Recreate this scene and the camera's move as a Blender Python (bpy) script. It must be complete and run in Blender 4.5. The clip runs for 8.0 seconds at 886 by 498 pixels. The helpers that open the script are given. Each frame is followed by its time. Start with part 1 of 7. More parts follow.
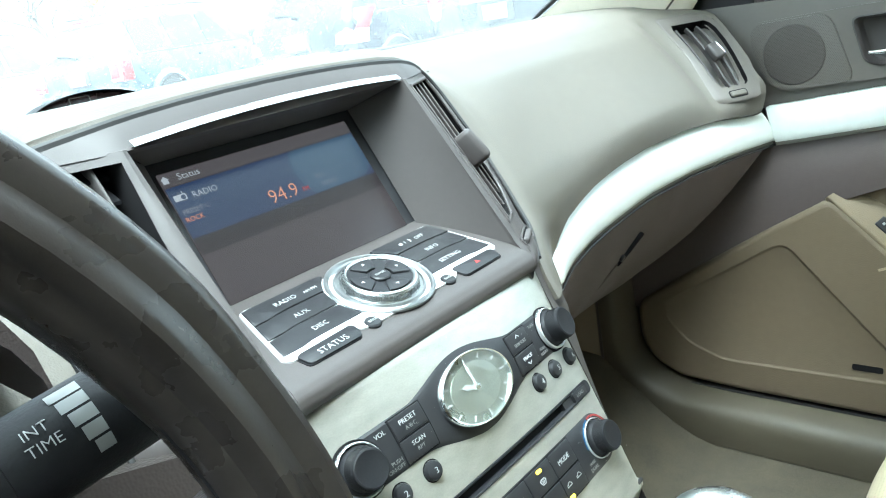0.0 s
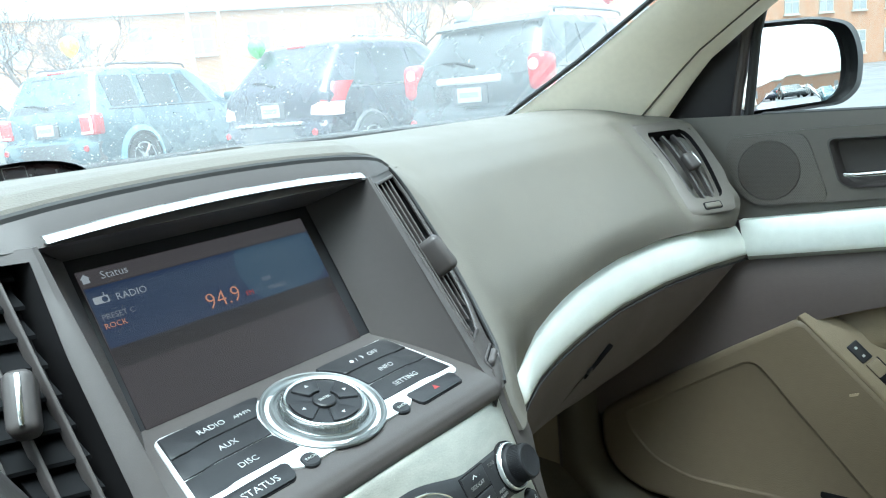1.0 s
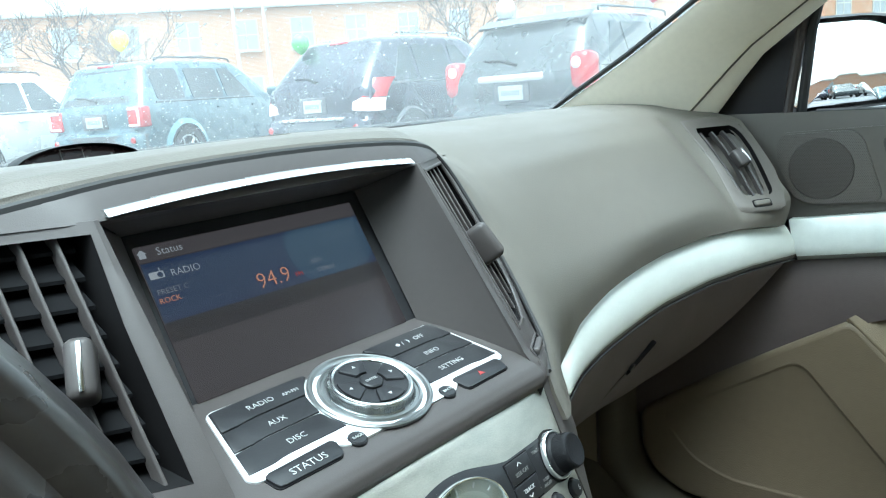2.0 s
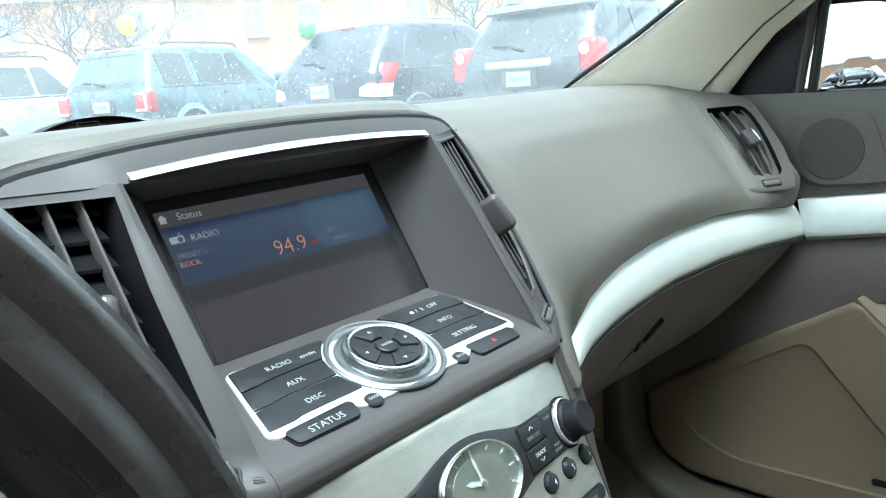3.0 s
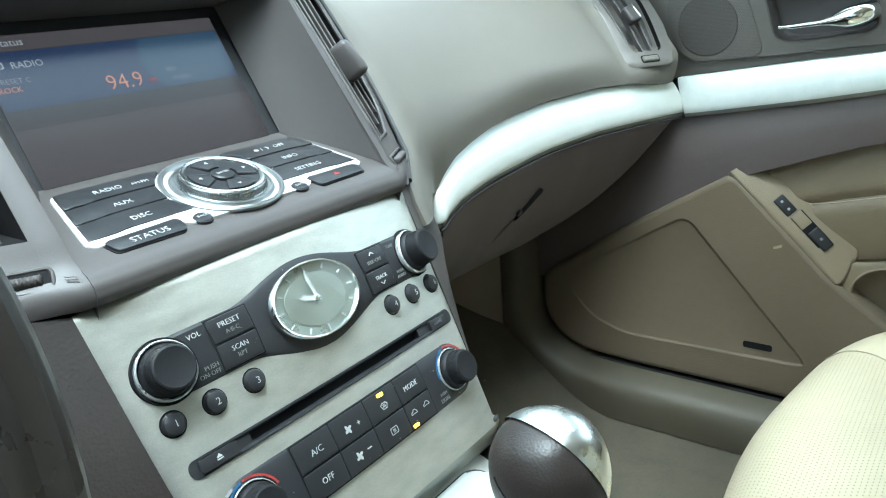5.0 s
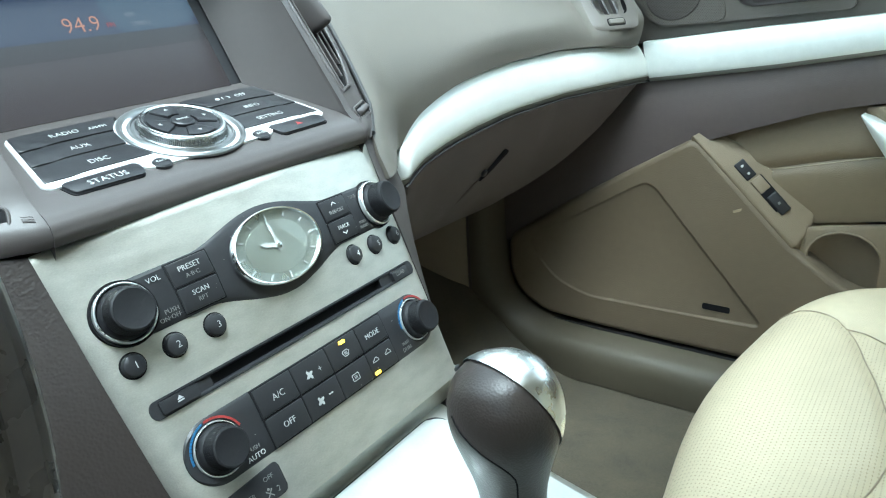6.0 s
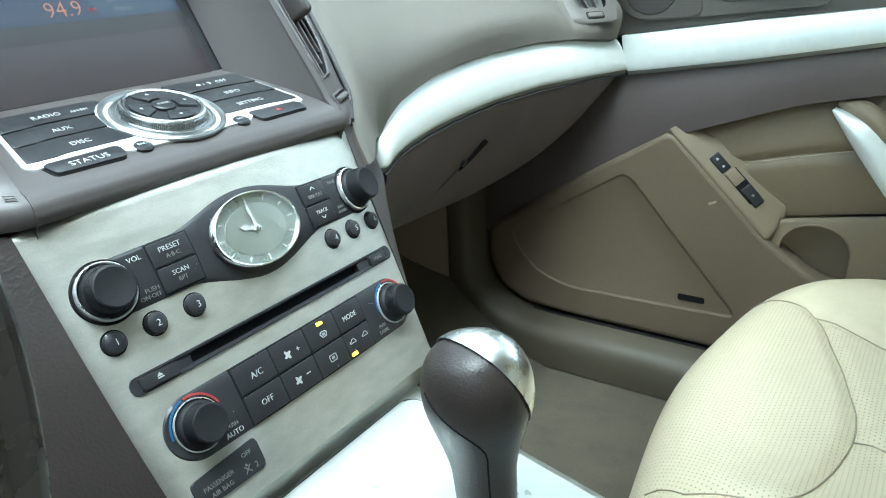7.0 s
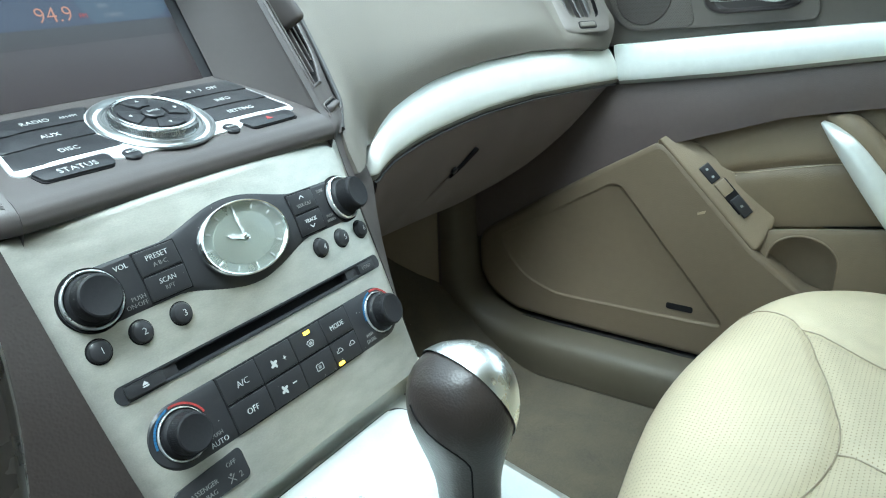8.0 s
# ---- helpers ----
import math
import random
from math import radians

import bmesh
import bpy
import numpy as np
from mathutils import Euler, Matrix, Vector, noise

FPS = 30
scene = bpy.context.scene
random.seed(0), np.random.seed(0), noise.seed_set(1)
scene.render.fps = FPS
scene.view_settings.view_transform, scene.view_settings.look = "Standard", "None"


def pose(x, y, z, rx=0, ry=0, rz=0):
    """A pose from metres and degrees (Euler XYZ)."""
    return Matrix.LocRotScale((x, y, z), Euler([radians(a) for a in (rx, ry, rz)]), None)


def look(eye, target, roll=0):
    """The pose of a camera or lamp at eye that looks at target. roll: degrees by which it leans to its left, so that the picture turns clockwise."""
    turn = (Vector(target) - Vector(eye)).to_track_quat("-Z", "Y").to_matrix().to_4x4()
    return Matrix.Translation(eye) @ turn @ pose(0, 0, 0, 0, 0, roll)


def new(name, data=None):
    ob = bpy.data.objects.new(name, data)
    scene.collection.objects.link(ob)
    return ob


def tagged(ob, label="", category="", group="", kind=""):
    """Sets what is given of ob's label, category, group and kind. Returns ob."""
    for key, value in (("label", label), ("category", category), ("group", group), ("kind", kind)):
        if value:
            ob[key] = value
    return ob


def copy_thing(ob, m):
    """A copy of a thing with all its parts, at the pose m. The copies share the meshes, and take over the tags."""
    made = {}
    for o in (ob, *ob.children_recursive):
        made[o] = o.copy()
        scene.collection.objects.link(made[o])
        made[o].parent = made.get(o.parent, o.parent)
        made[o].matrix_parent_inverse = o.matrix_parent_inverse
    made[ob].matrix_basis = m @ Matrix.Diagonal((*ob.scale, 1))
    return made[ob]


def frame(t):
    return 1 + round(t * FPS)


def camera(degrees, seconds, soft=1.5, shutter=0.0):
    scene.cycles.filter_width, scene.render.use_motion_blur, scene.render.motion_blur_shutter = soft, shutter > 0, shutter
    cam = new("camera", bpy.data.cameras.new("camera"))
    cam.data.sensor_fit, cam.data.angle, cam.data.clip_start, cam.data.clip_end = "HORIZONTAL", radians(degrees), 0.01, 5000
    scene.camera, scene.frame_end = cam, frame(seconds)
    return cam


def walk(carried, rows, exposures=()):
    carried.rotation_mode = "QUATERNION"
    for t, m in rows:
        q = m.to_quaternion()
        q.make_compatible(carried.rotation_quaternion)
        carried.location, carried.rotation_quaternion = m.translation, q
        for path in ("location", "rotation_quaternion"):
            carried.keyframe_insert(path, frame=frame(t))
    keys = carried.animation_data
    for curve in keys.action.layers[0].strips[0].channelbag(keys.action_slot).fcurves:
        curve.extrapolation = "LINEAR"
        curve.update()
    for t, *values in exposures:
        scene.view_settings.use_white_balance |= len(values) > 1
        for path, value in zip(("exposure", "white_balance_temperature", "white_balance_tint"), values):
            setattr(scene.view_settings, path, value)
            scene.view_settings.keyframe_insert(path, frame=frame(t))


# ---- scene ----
cam = camera(60.63, 8.0, soft=1.1)
# seconds; eye; yaw, pitch, roll in degrees
ROWS = [
    (0, -0.2862, -0.2596, 0.9426, -47.20, -17.12, -9.79),
    (0.2, -0.2620, -0.2526, 0.9406, -48.51, -15.56, -8.94),
    (0.3, -0.2506, -0.2463, 0.9449, -49.40, -15.39, -7.69),
    (0.5, -0.2437, -0.2431, 0.9487, -50.52, -14.09, -7.09),
    (0.7, -0.2415, -0.2399, 0.9395, -51.61, -11.91, -6.17),
    (1, -0.2448, -0.2290, 0.9549, -50.83, -11.91, -5.15),
    (1.2, -0.2457, -0.2273, 0.9543, -49.79, -11.22, -4.43),
    (1.5, -0.2463, -0.2246, 0.9599, -48.58, -11.85, -4.12),
    (1.7, -0.2478, -0.2242, 0.9553, -48.11, -11.83, -4.55),
    (2.8, -0.2585, -0.2247, 0.9410, -47.52, -12.18, -3.69),
    (3, -0.2602, -0.2259, 0.9396, -47.44, -12.75, -4.20),
    (3.2, -0.2584, -0.2232, 0.9419, -47.57, -13.43, -4.50),
    (3.5, -0.2570, -0.2306, 0.9451, -47.49, -13.94, -4.53),
    (3.8, -0.2525, -0.2395, 0.9389, -48.12, -14.08, -4.32),
    (4, -0.2527, -0.2519, 0.9353, -48.58, -14.57, -3.68),
    (4.2, -0.2505, -0.2597, 0.9167, -49.21, -14.36, -4.38),
    (4.5, -0.2576, -0.2703, 0.9024, -50.74, -16.10, -4.61),
    (4.7, -0.2484, -0.2739, 0.8897, -50.93, -16.87, -5.96),
    (5, -0.2479, -0.2817, 0.8865, -52.01, -18.69, -4.49),
    (5.2, -0.2468, -0.2851, 0.8839, -52.32, -19.46, -4.95),
    (6.3, -0.2545, -0.2925, 0.8740, -54.85, -21.33, -3.14),
    (6.5, -0.2556, -0.2963, 0.8727, -55.03, -21.25, -3.43),
    (7, -0.2598, -0.2992, 0.8752, -55.66, -21.58, -2.51),
    (7.5, -0.2591, -0.2992, 0.8722, -55.93, -21.55, -2.29),
    (8, -0.2582, -0.3006, 0.8798, -56.36, -21.39, -1.50),
]
# seconds, stops, white balance
EXPOSURES = [(0.0, 3.12, 5700, -5.0), (0.5, 2.8, 5650, -5.0), (1.0, 2.5, 5650, -5.0), (1.5, 2.30, 5600, -5.0), (3.0, 2.40, 5600, -5.0), (4.0, 2.58, 5600, -5.0), (5.0, 2.76, 5550, -5.0), (6.5, 2.72, 5550, -5.0), (8.0, 2.72, 5550, -5.0)]
walk(cam, [(t, pose(x, y, z, 90 + pitch, 0, yaw) @ pose(0, 0, 0, 0, 0, roll)) for t, x, y, z, yaw, pitch, roll in ROWS], EXPOSURES)

# ---------------------------------------------------------------- light
world = bpy.data.worlds.new("sky")
scene.world = world
world.use_nodes = True
wn = world.node_tree.nodes
sky = wn.new("ShaderNodeTexSky")
sky.sky_type = "NISHITA"
sky.sun_disc = False
sky.sun_elevation, sky.sun_rotation = radians(74), radians(-134)
sky.air_density, sky.dust_density, sky.ozone_density = 1.0, 4.0, 1.0
# an overcast sky: the blue is washed out
pale = wn.new("ShaderNodeHueSaturation")
pale.inputs["Saturation"].default_value = 0.22
world.node_tree.links.new(sky.outputs[0], pale.inputs["Color"])
world.node_tree.links.new(pale.outputs[0], wn["Background"].inputs["Color"])
wn["Background"].inputs["Strength"].default_value = 0.13
sun = new("sun", bpy.data.lights.new("sun", "SUN"))
sun.data.energy, sun.data.angle, sun.data.color = 1.0, radians(30), (0.97, 0.98, 1.0)
sun.matrix_world = look((-0.20 * 30, -0.19 * 30, 0.961 * 30), (0, 0, 0))


# ---------------------------------------------------------------- materials
def mat(name, col, rough=0.5, metal=0.0, var=0.12, vscale=12.0, bump=0.0, bscale=300.0, grain="noise", coat=0.0, spec=0.5, emit=None, stretch=None, rvar=0.08):
    m = bpy.data.materials.new(name)
    m.use_nodes = True
    nt = m.node_tree
    n, l = nt.nodes, nt.links
    b = n["Principled BSDF"]
    tc = n.new("ShaderNodeTexCoord")
    src = tc.outputs["Object"]
    if stretch:
        mp = n.new("ShaderNodeMapping")
        mp.inputs["Scale"].default_value = stretch
        l.new(src, mp.inputs["Vector"])
        src = mp.outputs[0]
    b.inputs["Roughness"].default_value = rough
    b.inputs["Metallic"].default_value = metal
    b.inputs["Specular IOR Level"].default_value = spec
    b.inputs["Coat Weight"].default_value = coat
    b.inputs["Coat Roughness"].default_value = 0.08
    if var > 0:
        big, small = n.new("ShaderNodeTexNoise"), n.new("ShaderNodeTexNoise")
        big.inputs["Scale"].default_value, small.inputs["Scale"].default_value = vscale, vscale * 14
        big.inputs["Detail"].default_value = 5
        l.new(src, big.inputs["Vector"])
        l.new(src, small.inputs["Vector"])
        add = n.new("ShaderNodeMath")
        add.operation = "MULTIPLY_ADD"
        add.inputs[1].default_value = 0.45
        l.new(small.outputs[0], add.inputs[0])
        l.new(big.outputs[0], add.inputs[2])
        ramp = n.new("ShaderNodeMapRange")
        ramp.inputs["From Min"].default_value, ramp.inputs["From Max"].default_value = 0.45, 1.0
        ramp.inputs["To Min"].default_value, ramp.inputs["To Max"].default_value = 1 - var, 1 + var
        l.new(add.outputs[0], ramp.inputs["Value"])
        mul = n.new("ShaderNodeVectorMath")
        mul.operation = "SCALE"
        mul.inputs[0].default_value = col
        l.new(ramp.outputs[0], mul.inputs["Scale"])
        l.new(mul.outputs[0], b.inputs["Base Color"])
        rr = n.new("ShaderNodeMapRange")
        rr.inputs["From Min"].default_value, rr.inputs["From Max"].default_value = 0.3, 0.7
        rr.inputs["To Min"].default_value, rr.inputs["To Max"].default_value = max(rough - rvar, 0.02), min(rough + rvar, 1)
        l.new(big.outputs[0], rr.inputs["Value"])
        l.new(rr.outputs[0], b.inputs["Roughness"])
    else:
        b.inputs["Base Color"].default_value = (*col, 1)
    if bump > 0:
        if grain == "leather":
            g = n.new("ShaderNodeTexVoronoi")
            g.feature = "SMOOTH_F1"
            g.inputs["Smoothness"].default_value = 0.6
            out = g.outputs["Distance"]
        else:
            g = n.new("ShaderNodeTexNoise")
            g.inputs["Detail"].default_value = 4
            out = g.outputs[0]
        g.inputs["Scale"].default_value = bscale
        l.new(src, g.inputs["Vector"])
        bp = n.new("ShaderNodeBump")
        bp.inputs["Strength"].default_value = bump
        bp.inputs["Distance"].default_value = 0.001
        l.new(out, bp.inputs["Height"])
        l.new(bp.outputs[0], b.inputs["Normal"])
    if emit:
        b.inputs["Emission Color"].default_value = (*emit[:3], 1)
        b.inputs["Emission Strength"].default_value = emit[3]
    return m


def glass(name, tint=(1, 1, 1), rough=0.0, haze=0.0):
    """A pane: light goes straight through, with the gloss of glass; haze: dust that scatters the light."""
    m = bpy.data.materials.new(name)
    m.use_nodes = True
    n, l = m.node_tree.nodes, m.node_tree.links
    n.remove(n["Principled BSDF"])
    out = n["Material Output"]
    clear, gloss, mix, fr = n.new("ShaderNodeBsdfTransparent"), n.new("ShaderNodeBsdfGlossy"), n.new("ShaderNodeMixShader"), n.new("ShaderNodeLayerWeight")
    clear.inputs[0].default_value = (*tint, 1)
    gloss.inputs["Roughness"].default_value = rough
    sharp, lift = n.new("ShaderNodeMath"), n.new("ShaderNodeMath")
    sharp.operation, sharp.inputs[1].default_value = "POWER", 5.0
    lift.operation, lift.inputs[1].default_value, lift.inputs[2].default_value = "MULTIPLY_ADD", 0.9, 0.045
    l.new(fr.outputs["Facing"], sharp.inputs[0])
    l.new(sharp.outputs[0], lift.inputs[0])
    l.new(lift.outputs[0], mix.inputs[0])
    l.new(clear.outputs[0], mix.inputs[1])
    l.new(gloss.outputs[0], mix.inputs[2])
    last = mix
    if haze > 0:
        dust, both = n.new("ShaderNodeBsdfTranslucent"), n.new("ShaderNodeMixShader")
        dust.inputs[0].default_value = (0.9, 0.97, 1.0, 1)
        tc, nz, rg = n.new("ShaderNodeTexCoord"), n.new("ShaderNodeTexNoise"), n.new("ShaderNodeMapRange")
        nz.inputs["Scale"].default_value, nz.inputs["Detail"].default_value = 9, 6
        l.new(tc.outputs["Object"], nz.inputs["Vector"])
        l.new(nz.outputs[0], rg.inputs["Value"])
        rg.inputs["From Min"].default_value, rg.inputs["From Max"].default_value = 0.3, 0.7
        rg.inputs["To Min"].default_value, rg.inputs["To Max"].default_value = haze * 0.7, haze * 1.3
        l.new(rg.outputs[0], both.inputs[0])
        l.new(mix.outputs[0], both.inputs[1])
        l.new(dust.outputs[0], both.inputs[2])
        last = both
    l.new(last.outputs[0], out.inputs["Surface"])
    return m


def perforated(name, col, pitch=0.0047, size=0.15):
    """Leather with rows of small punched holes."""
    m = mat(name, col, 0.45, var=0.08, vscale=6, bump=0.25, bscale=900, grain="leather")
    n, l = m.node_tree.nodes, m.node_tree.links
    b = n["Principled BSDF"]
    tc, sep = n.new("ShaderNodeTexCoord"), n.new("ShaderNodeSeparateXYZ")
    l.new(tc.outputs["Object"], sep.inputs[0])

    def op(kind, a, c=None):
        o = n.new("ShaderNodeMath")
        o.operation = kind
        for i, v in enumerate((a, c)):
            if v is None:
                continue
            if isinstance(v, (int, float)):
                o.inputs[i].default_value = v
            else:
                l.new(v, o.inputs[i])
        return o.outputs[0]

    u, v = op("DIVIDE", sep.outputs[0], pitch), op("DIVIDE", sep.outputs[1], pitch * 0.8)
    row = op("MODULO", op("FLOOR", v), 2.0)
    u = op("ADD", u, op("MULTIPLY", op("ABSOLUTE", row), 0.5))
    du, dv = op("SUBTRACT", op("FRACT", u), 0.5), op("SUBTRACT", op("FRACT", v), 0.5)
    far = op("SQRT", op("ADD", op("POWER", du, 2.0), op("POWER", dv, 2.0)))
    hole = op("LESS_THAN", far, size)
    mix = n.new("ShaderNodeMix")
    mix.data_type = "RGBA"
    base = b.inputs["Base Color"].links[0].from_socket
    l.new(hole, mix.inputs["Factor"])
    l.new(base, mix.inputs["A"])
    mix.inputs["B"].default_value = (col[0] * 0.5, col[1] * 0.44, col[2] * 0.38, 1)
    l.new(mix.outputs["Result"], b.inputs["Base Color"])
    return m


TAUPE = mat("taupe_dash_plastic", (0.113, 0.103, 0.087), 0.5, var=0.07, vscale=8, bump=0.2, bscale=1100, grain="leather")
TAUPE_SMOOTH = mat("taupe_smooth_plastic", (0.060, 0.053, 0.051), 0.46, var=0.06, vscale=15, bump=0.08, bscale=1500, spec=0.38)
TAUPE_DARK = mat("dark_taupe_plastic", (0.050, 0.0395, 0.0375), 0.5, var=0.08, vscale=10, bump=0.25, bscale=1100, grain="leather")
# Beige vinyl scaled darker: shade low on the door and in the footwell.
BEIGE_SHADED = mat("shaded_beige_plastic", (0.148, 0.116, 0.077), 0.5, var=0.07, vscale=7, bump=0.3, bscale=1000, grain="leather")
TAUPE_LID = mat("taupe_lid_plastic", (0.106, 0.086, 0.083), 0.5, var=0.08, vscale=10, bump=0.25, bscale=1100, grain="leather")
# Silver trim's underside: its shade is put into this grey.
TRIM_SHADE = mat("shaded_trim_edge", (0.20, 0.20, 0.185), 0.45, metal=0.3, var=0.08, vscale=40)
TAUPE_DOOR = mat("taupe_door_plastic", (0.100, 0.089, 0.078), 0.5, var=0.07, vscale=8, bump=0.25, bscale=1100, grain="leather")
BEIGE = mat("beige_vinyl", (0.195, 0.154, 0.100), 0.5, var=0.07, vscale=7, bump=0.3, bscale=1000, grain="leather")
# Tan plastic kept this dark to carry the sill's shade in its colour.
BEIGE_DEEP_SHADE = mat("deep_shade_beige_plastic", (0.066, 0.056, 0.037), 0.55, var=0.06, vscale=9, bump=0.15, bscale=1300)
SEAT = mat("cream_seat_leather", (0.615, 0.535, 0.372), 0.45, var=0.08, vscale=6, bump=0.3, bscale=800, grain="leather")
SEAT_PERF = perforated("perforated_cream_leather", (0.615, 0.535, 0.372))
SEAM = mat("cream_stitching", (0.36, 0.30, 0.21), 0.7, var=0.1, vscale=60)
HEADLINER = mat("cream_cloth", (0.74, 0.69, 0.57), 0.9, var=0.06, vscale=10, bump=0.4, bscale=1500)
# Tan carpet darkened in its colour to imitate the shady footwell.
CARPET = mat("shaded_beige_carpet", (0.059, 0.050, 0.033), 0.95, var=0.3, vscale=25, bump=1.0, bscale=1400)
SILVER = mat("washi_aluminium", (0.70, 0.735, 0.70), 0.36, metal=0.25, var=0.05, vscale=40, bump=0.12, bscale=160, stretch=(1.0, 2.2, 2.2))
PANEL_METAL = mat("satin_aluminium", (0.43, 0.43, 0.388), 0.36, metal=0.7, var=0.15, vscale=55, bump=0.16, bscale=520, stretch=(1.0, 2.5, 2.5))
CHROME = mat("bright_chrome", (0.86, 0.88, 0.88), 0.07, metal=1.0, var=0.03, vscale=30)
PLATE_METAL = mat("pale_console_aluminium", (0.47, 0.495, 0.475), 0.34, metal=0.35, var=0.08, vscale=50, bump=0.08, bscale=300)
KEY_CHROME = mat("bright_key_surround", (0.86, 0.88, 0.88), 0.2, metal=0.45, var=0.04, vscale=30)
RING_METAL = mat("turned_ring_metal", (0.27, 0.28, 0.28), 0.25, metal=0.85, var=0.06, vscale=40)
RING_SATIN = mat("satin_ring_metal", (0.25, 0.26, 0.26), 0.36, metal=0.85, var=0.05, vscale=40)
RING_BRIGHT = mat("bright_ring_metal", (0.80, 0.82, 0.82), 0.3, metal=0.75, var=0.04, vscale=30)
SATIN_CHROME = mat("satin_chrome", (0.72, 0.74, 0.73), 0.27, metal=1.0, var=0.05, vscale=30)
BLACK = mat("black_button_plastic", (0.019, 0.0192, 0.0212), 0.42, spec=0.35, var=0.12, vscale=40, bump=0.08, bscale=1500)
BLACK_SOFT = mat("black_rubber", (0.0125, 0.0125, 0.014), 0.55, spec=0.2, var=0.12, vscale=40, bump=0.2, bscale=900)
DEEP = mat("dark_recess", (0.012, 0.0115, 0.0125), 0.8, spec=0.1, var=0.1, vscale=40)
VENT_BLACK = mat("vent_dark_plastic", (0.010, 0.0095, 0.010), 0.7, spec=0.12, var=0.1, vscale=30)
LOUVRE = mat("louvre_plastic", (0.0070, 0.0070, 0.0078), 0.8, var=0.1, vscale=30, spec=0.1)
LEATHER_DARK = mat("dark_brown_leather", (0.026, 0.0222, 0.020), 0.29, var=0.2, vscale=60, bump=0.04, bscale=900, rvar=0.08)
KNOB_LEATHER = mat("brown_leather", (0.035, 0.028, 0.025), 0.36, var=0.12, vscale=30, bump=0.12, bscale=900, grain="leather")
WHITE_INK = mat("white_print", (0.42, 0.43, 0.425), 0.5, var=0.0)
GREY_INK = mat("grey_print", (0.16, 0.16, 0.155), 0.5, var=0.0)
BLUE_INK = mat("blue_print", (0.02, 0.10, 0.22), 0.5, var=0.0)
RED_INK = mat("red_print", (0.28, 0.028, 0.025), 0.5, var=0.0)
AMBER_LAMP = mat("amber_lamp", (0.9, 0.6, 0.05), 0.4, var=0.0, emit=(1.0, 0.62, 0.02, 1.3))
DIAL = mat("clock_dial", (0.40, 0.42, 0.38), 0.34, metal=0.85, var=0.06, vscale=60)
DIAL_RING = mat("clock_dial_rim", (0.34, 0.36, 0.325), 0.30, metal=0.85, var=0.06, vscale=60)
CLEAR = glass("clear_glass", (0.97, 0.99, 0.98))
RUBBER_SEAL = mat("black_seal", (0.016, 0.0155, 0.0155), 0.6, var=0.1, vscale=30)


# ---------------------------------------------------------------- builders
def smooth(me, on=True):
    me.polygons.foreach_set("use_smooth", [on] * len(me.polygons))
    return me


def to_mesh(name, bm, material, flat=False):
    bmesh.ops.recalc_face_normals(bm, faces=bm.faces)
    me = bpy.data.meshes.new(name)
    bm.to_mesh(me)
    bm.free()
    smooth(me, not flat)
    if not flat:
        me.set_sharp_from_angle(angle=radians(35))
    me.materials.append(material)
    return me


def thing(name, label, category, m=Matrix(), group="", kind=""):
    ob = new(name)
    ob.empty_display_size = 0.02
    ob.matrix_world = m
    return tagged(ob, label, category, group, kind)


def part(name, bm, material, parent, label="", m=None, flat=False):
    ob = new(name, bm if isinstance(bm, bpy.types.Mesh) else to_mesh(name, bm, material, flat))
    ob.parent = parent
    if m is not None:
        ob.matrix_basis = m
    return tagged(ob, label)


def solid(name, bm, material, label, category, kind="structure", m=None, flat=False):
    ob = new(name, to_mesh(name, bm, material, flat))
    if m is not None:
        ob.matrix_world = m
    return tagged(ob, label, category, "", kind)


def mix(a, b, t):
    return a + (b - a) * t


def sstep(t):
    t = min(max(t, 0.0), 1.0)
    return t * t * (3 - 2 * t)


def lerp(x, xs, ys):
    return float(np.interp(x, xs, ys))


def curve_fit(pts, n):
    """A smooth line of n points through a few given ones (Catmull-Rom)."""
    p = [Vector(v) for v in pts]
    p = [2 * p[0] - p[1], *p, 2 * p[-1] - p[-2]]
    out = []
    for k in range(n):
        s = k / (n - 1) * (len(p) - 3)
        i = min(int(s), len(p) - 4)
        t = s - i
        a, b, c, d = p[i : i + 4]
        out.append(0.5 * (2 * b + (c - a) * t + (2 * a - 5 * b + 4 * c - d) * t * t + (3 * b - a - 3 * c + d) * t**3))
    return out


def sheet(fn, us, vs):
    """An open surface fn(u, v)."""
    bm = bmesh.new()
    g = [[bm.verts.new(fn(u, v)) for v in vs] for u in us]
    for i in range(len(us) - 1):
        for j in range(len(vs) - 1):
            bm.faces.new((g[i][j], g[i + 1][j], g[i + 1][j + 1], g[i][j + 1]))
    return bm


def slab(fn, us, vs, back, skip=None):
    """A closed body: the surface fn(u, v) and the same moved by the vector back, with its rim."""
    bm = bmesh.new()
    back = Vector(back)
    a = [[bm.verts.new(fn(u, v)) for v in vs] for u in us]
    b = [[bm.verts.new(Vector(fn(u, v)) + back) for v in vs] for u in us]
    nu, nv = len(us), len(vs)
    for i in range(nu - 1):
        for j in range(nv - 1):
            if skip and skip((us[i] + us[i + 1]) / 2, (vs[j] + vs[j + 1]) / 2):
                continue
            bm.faces.new((a[i][j], a[i + 1][j], a[i + 1][j + 1], a[i][j + 1]))
            bm.faces.new((b[i][j], b[i][j + 1], b[i + 1][j + 1], b[i + 1][j]))
    for i in range(nu - 1):
        for j in (0, nv - 1):
            bm.faces.new((a[i][j], b[i][j], b[i + 1][j], a[i + 1][j]))
    for j in range(nv - 1):
        for i in (0, nu - 1):
            bm.faces.new((a[i][j], a[i][j + 1], b[i][j + 1], b[i][j]))
    return bm


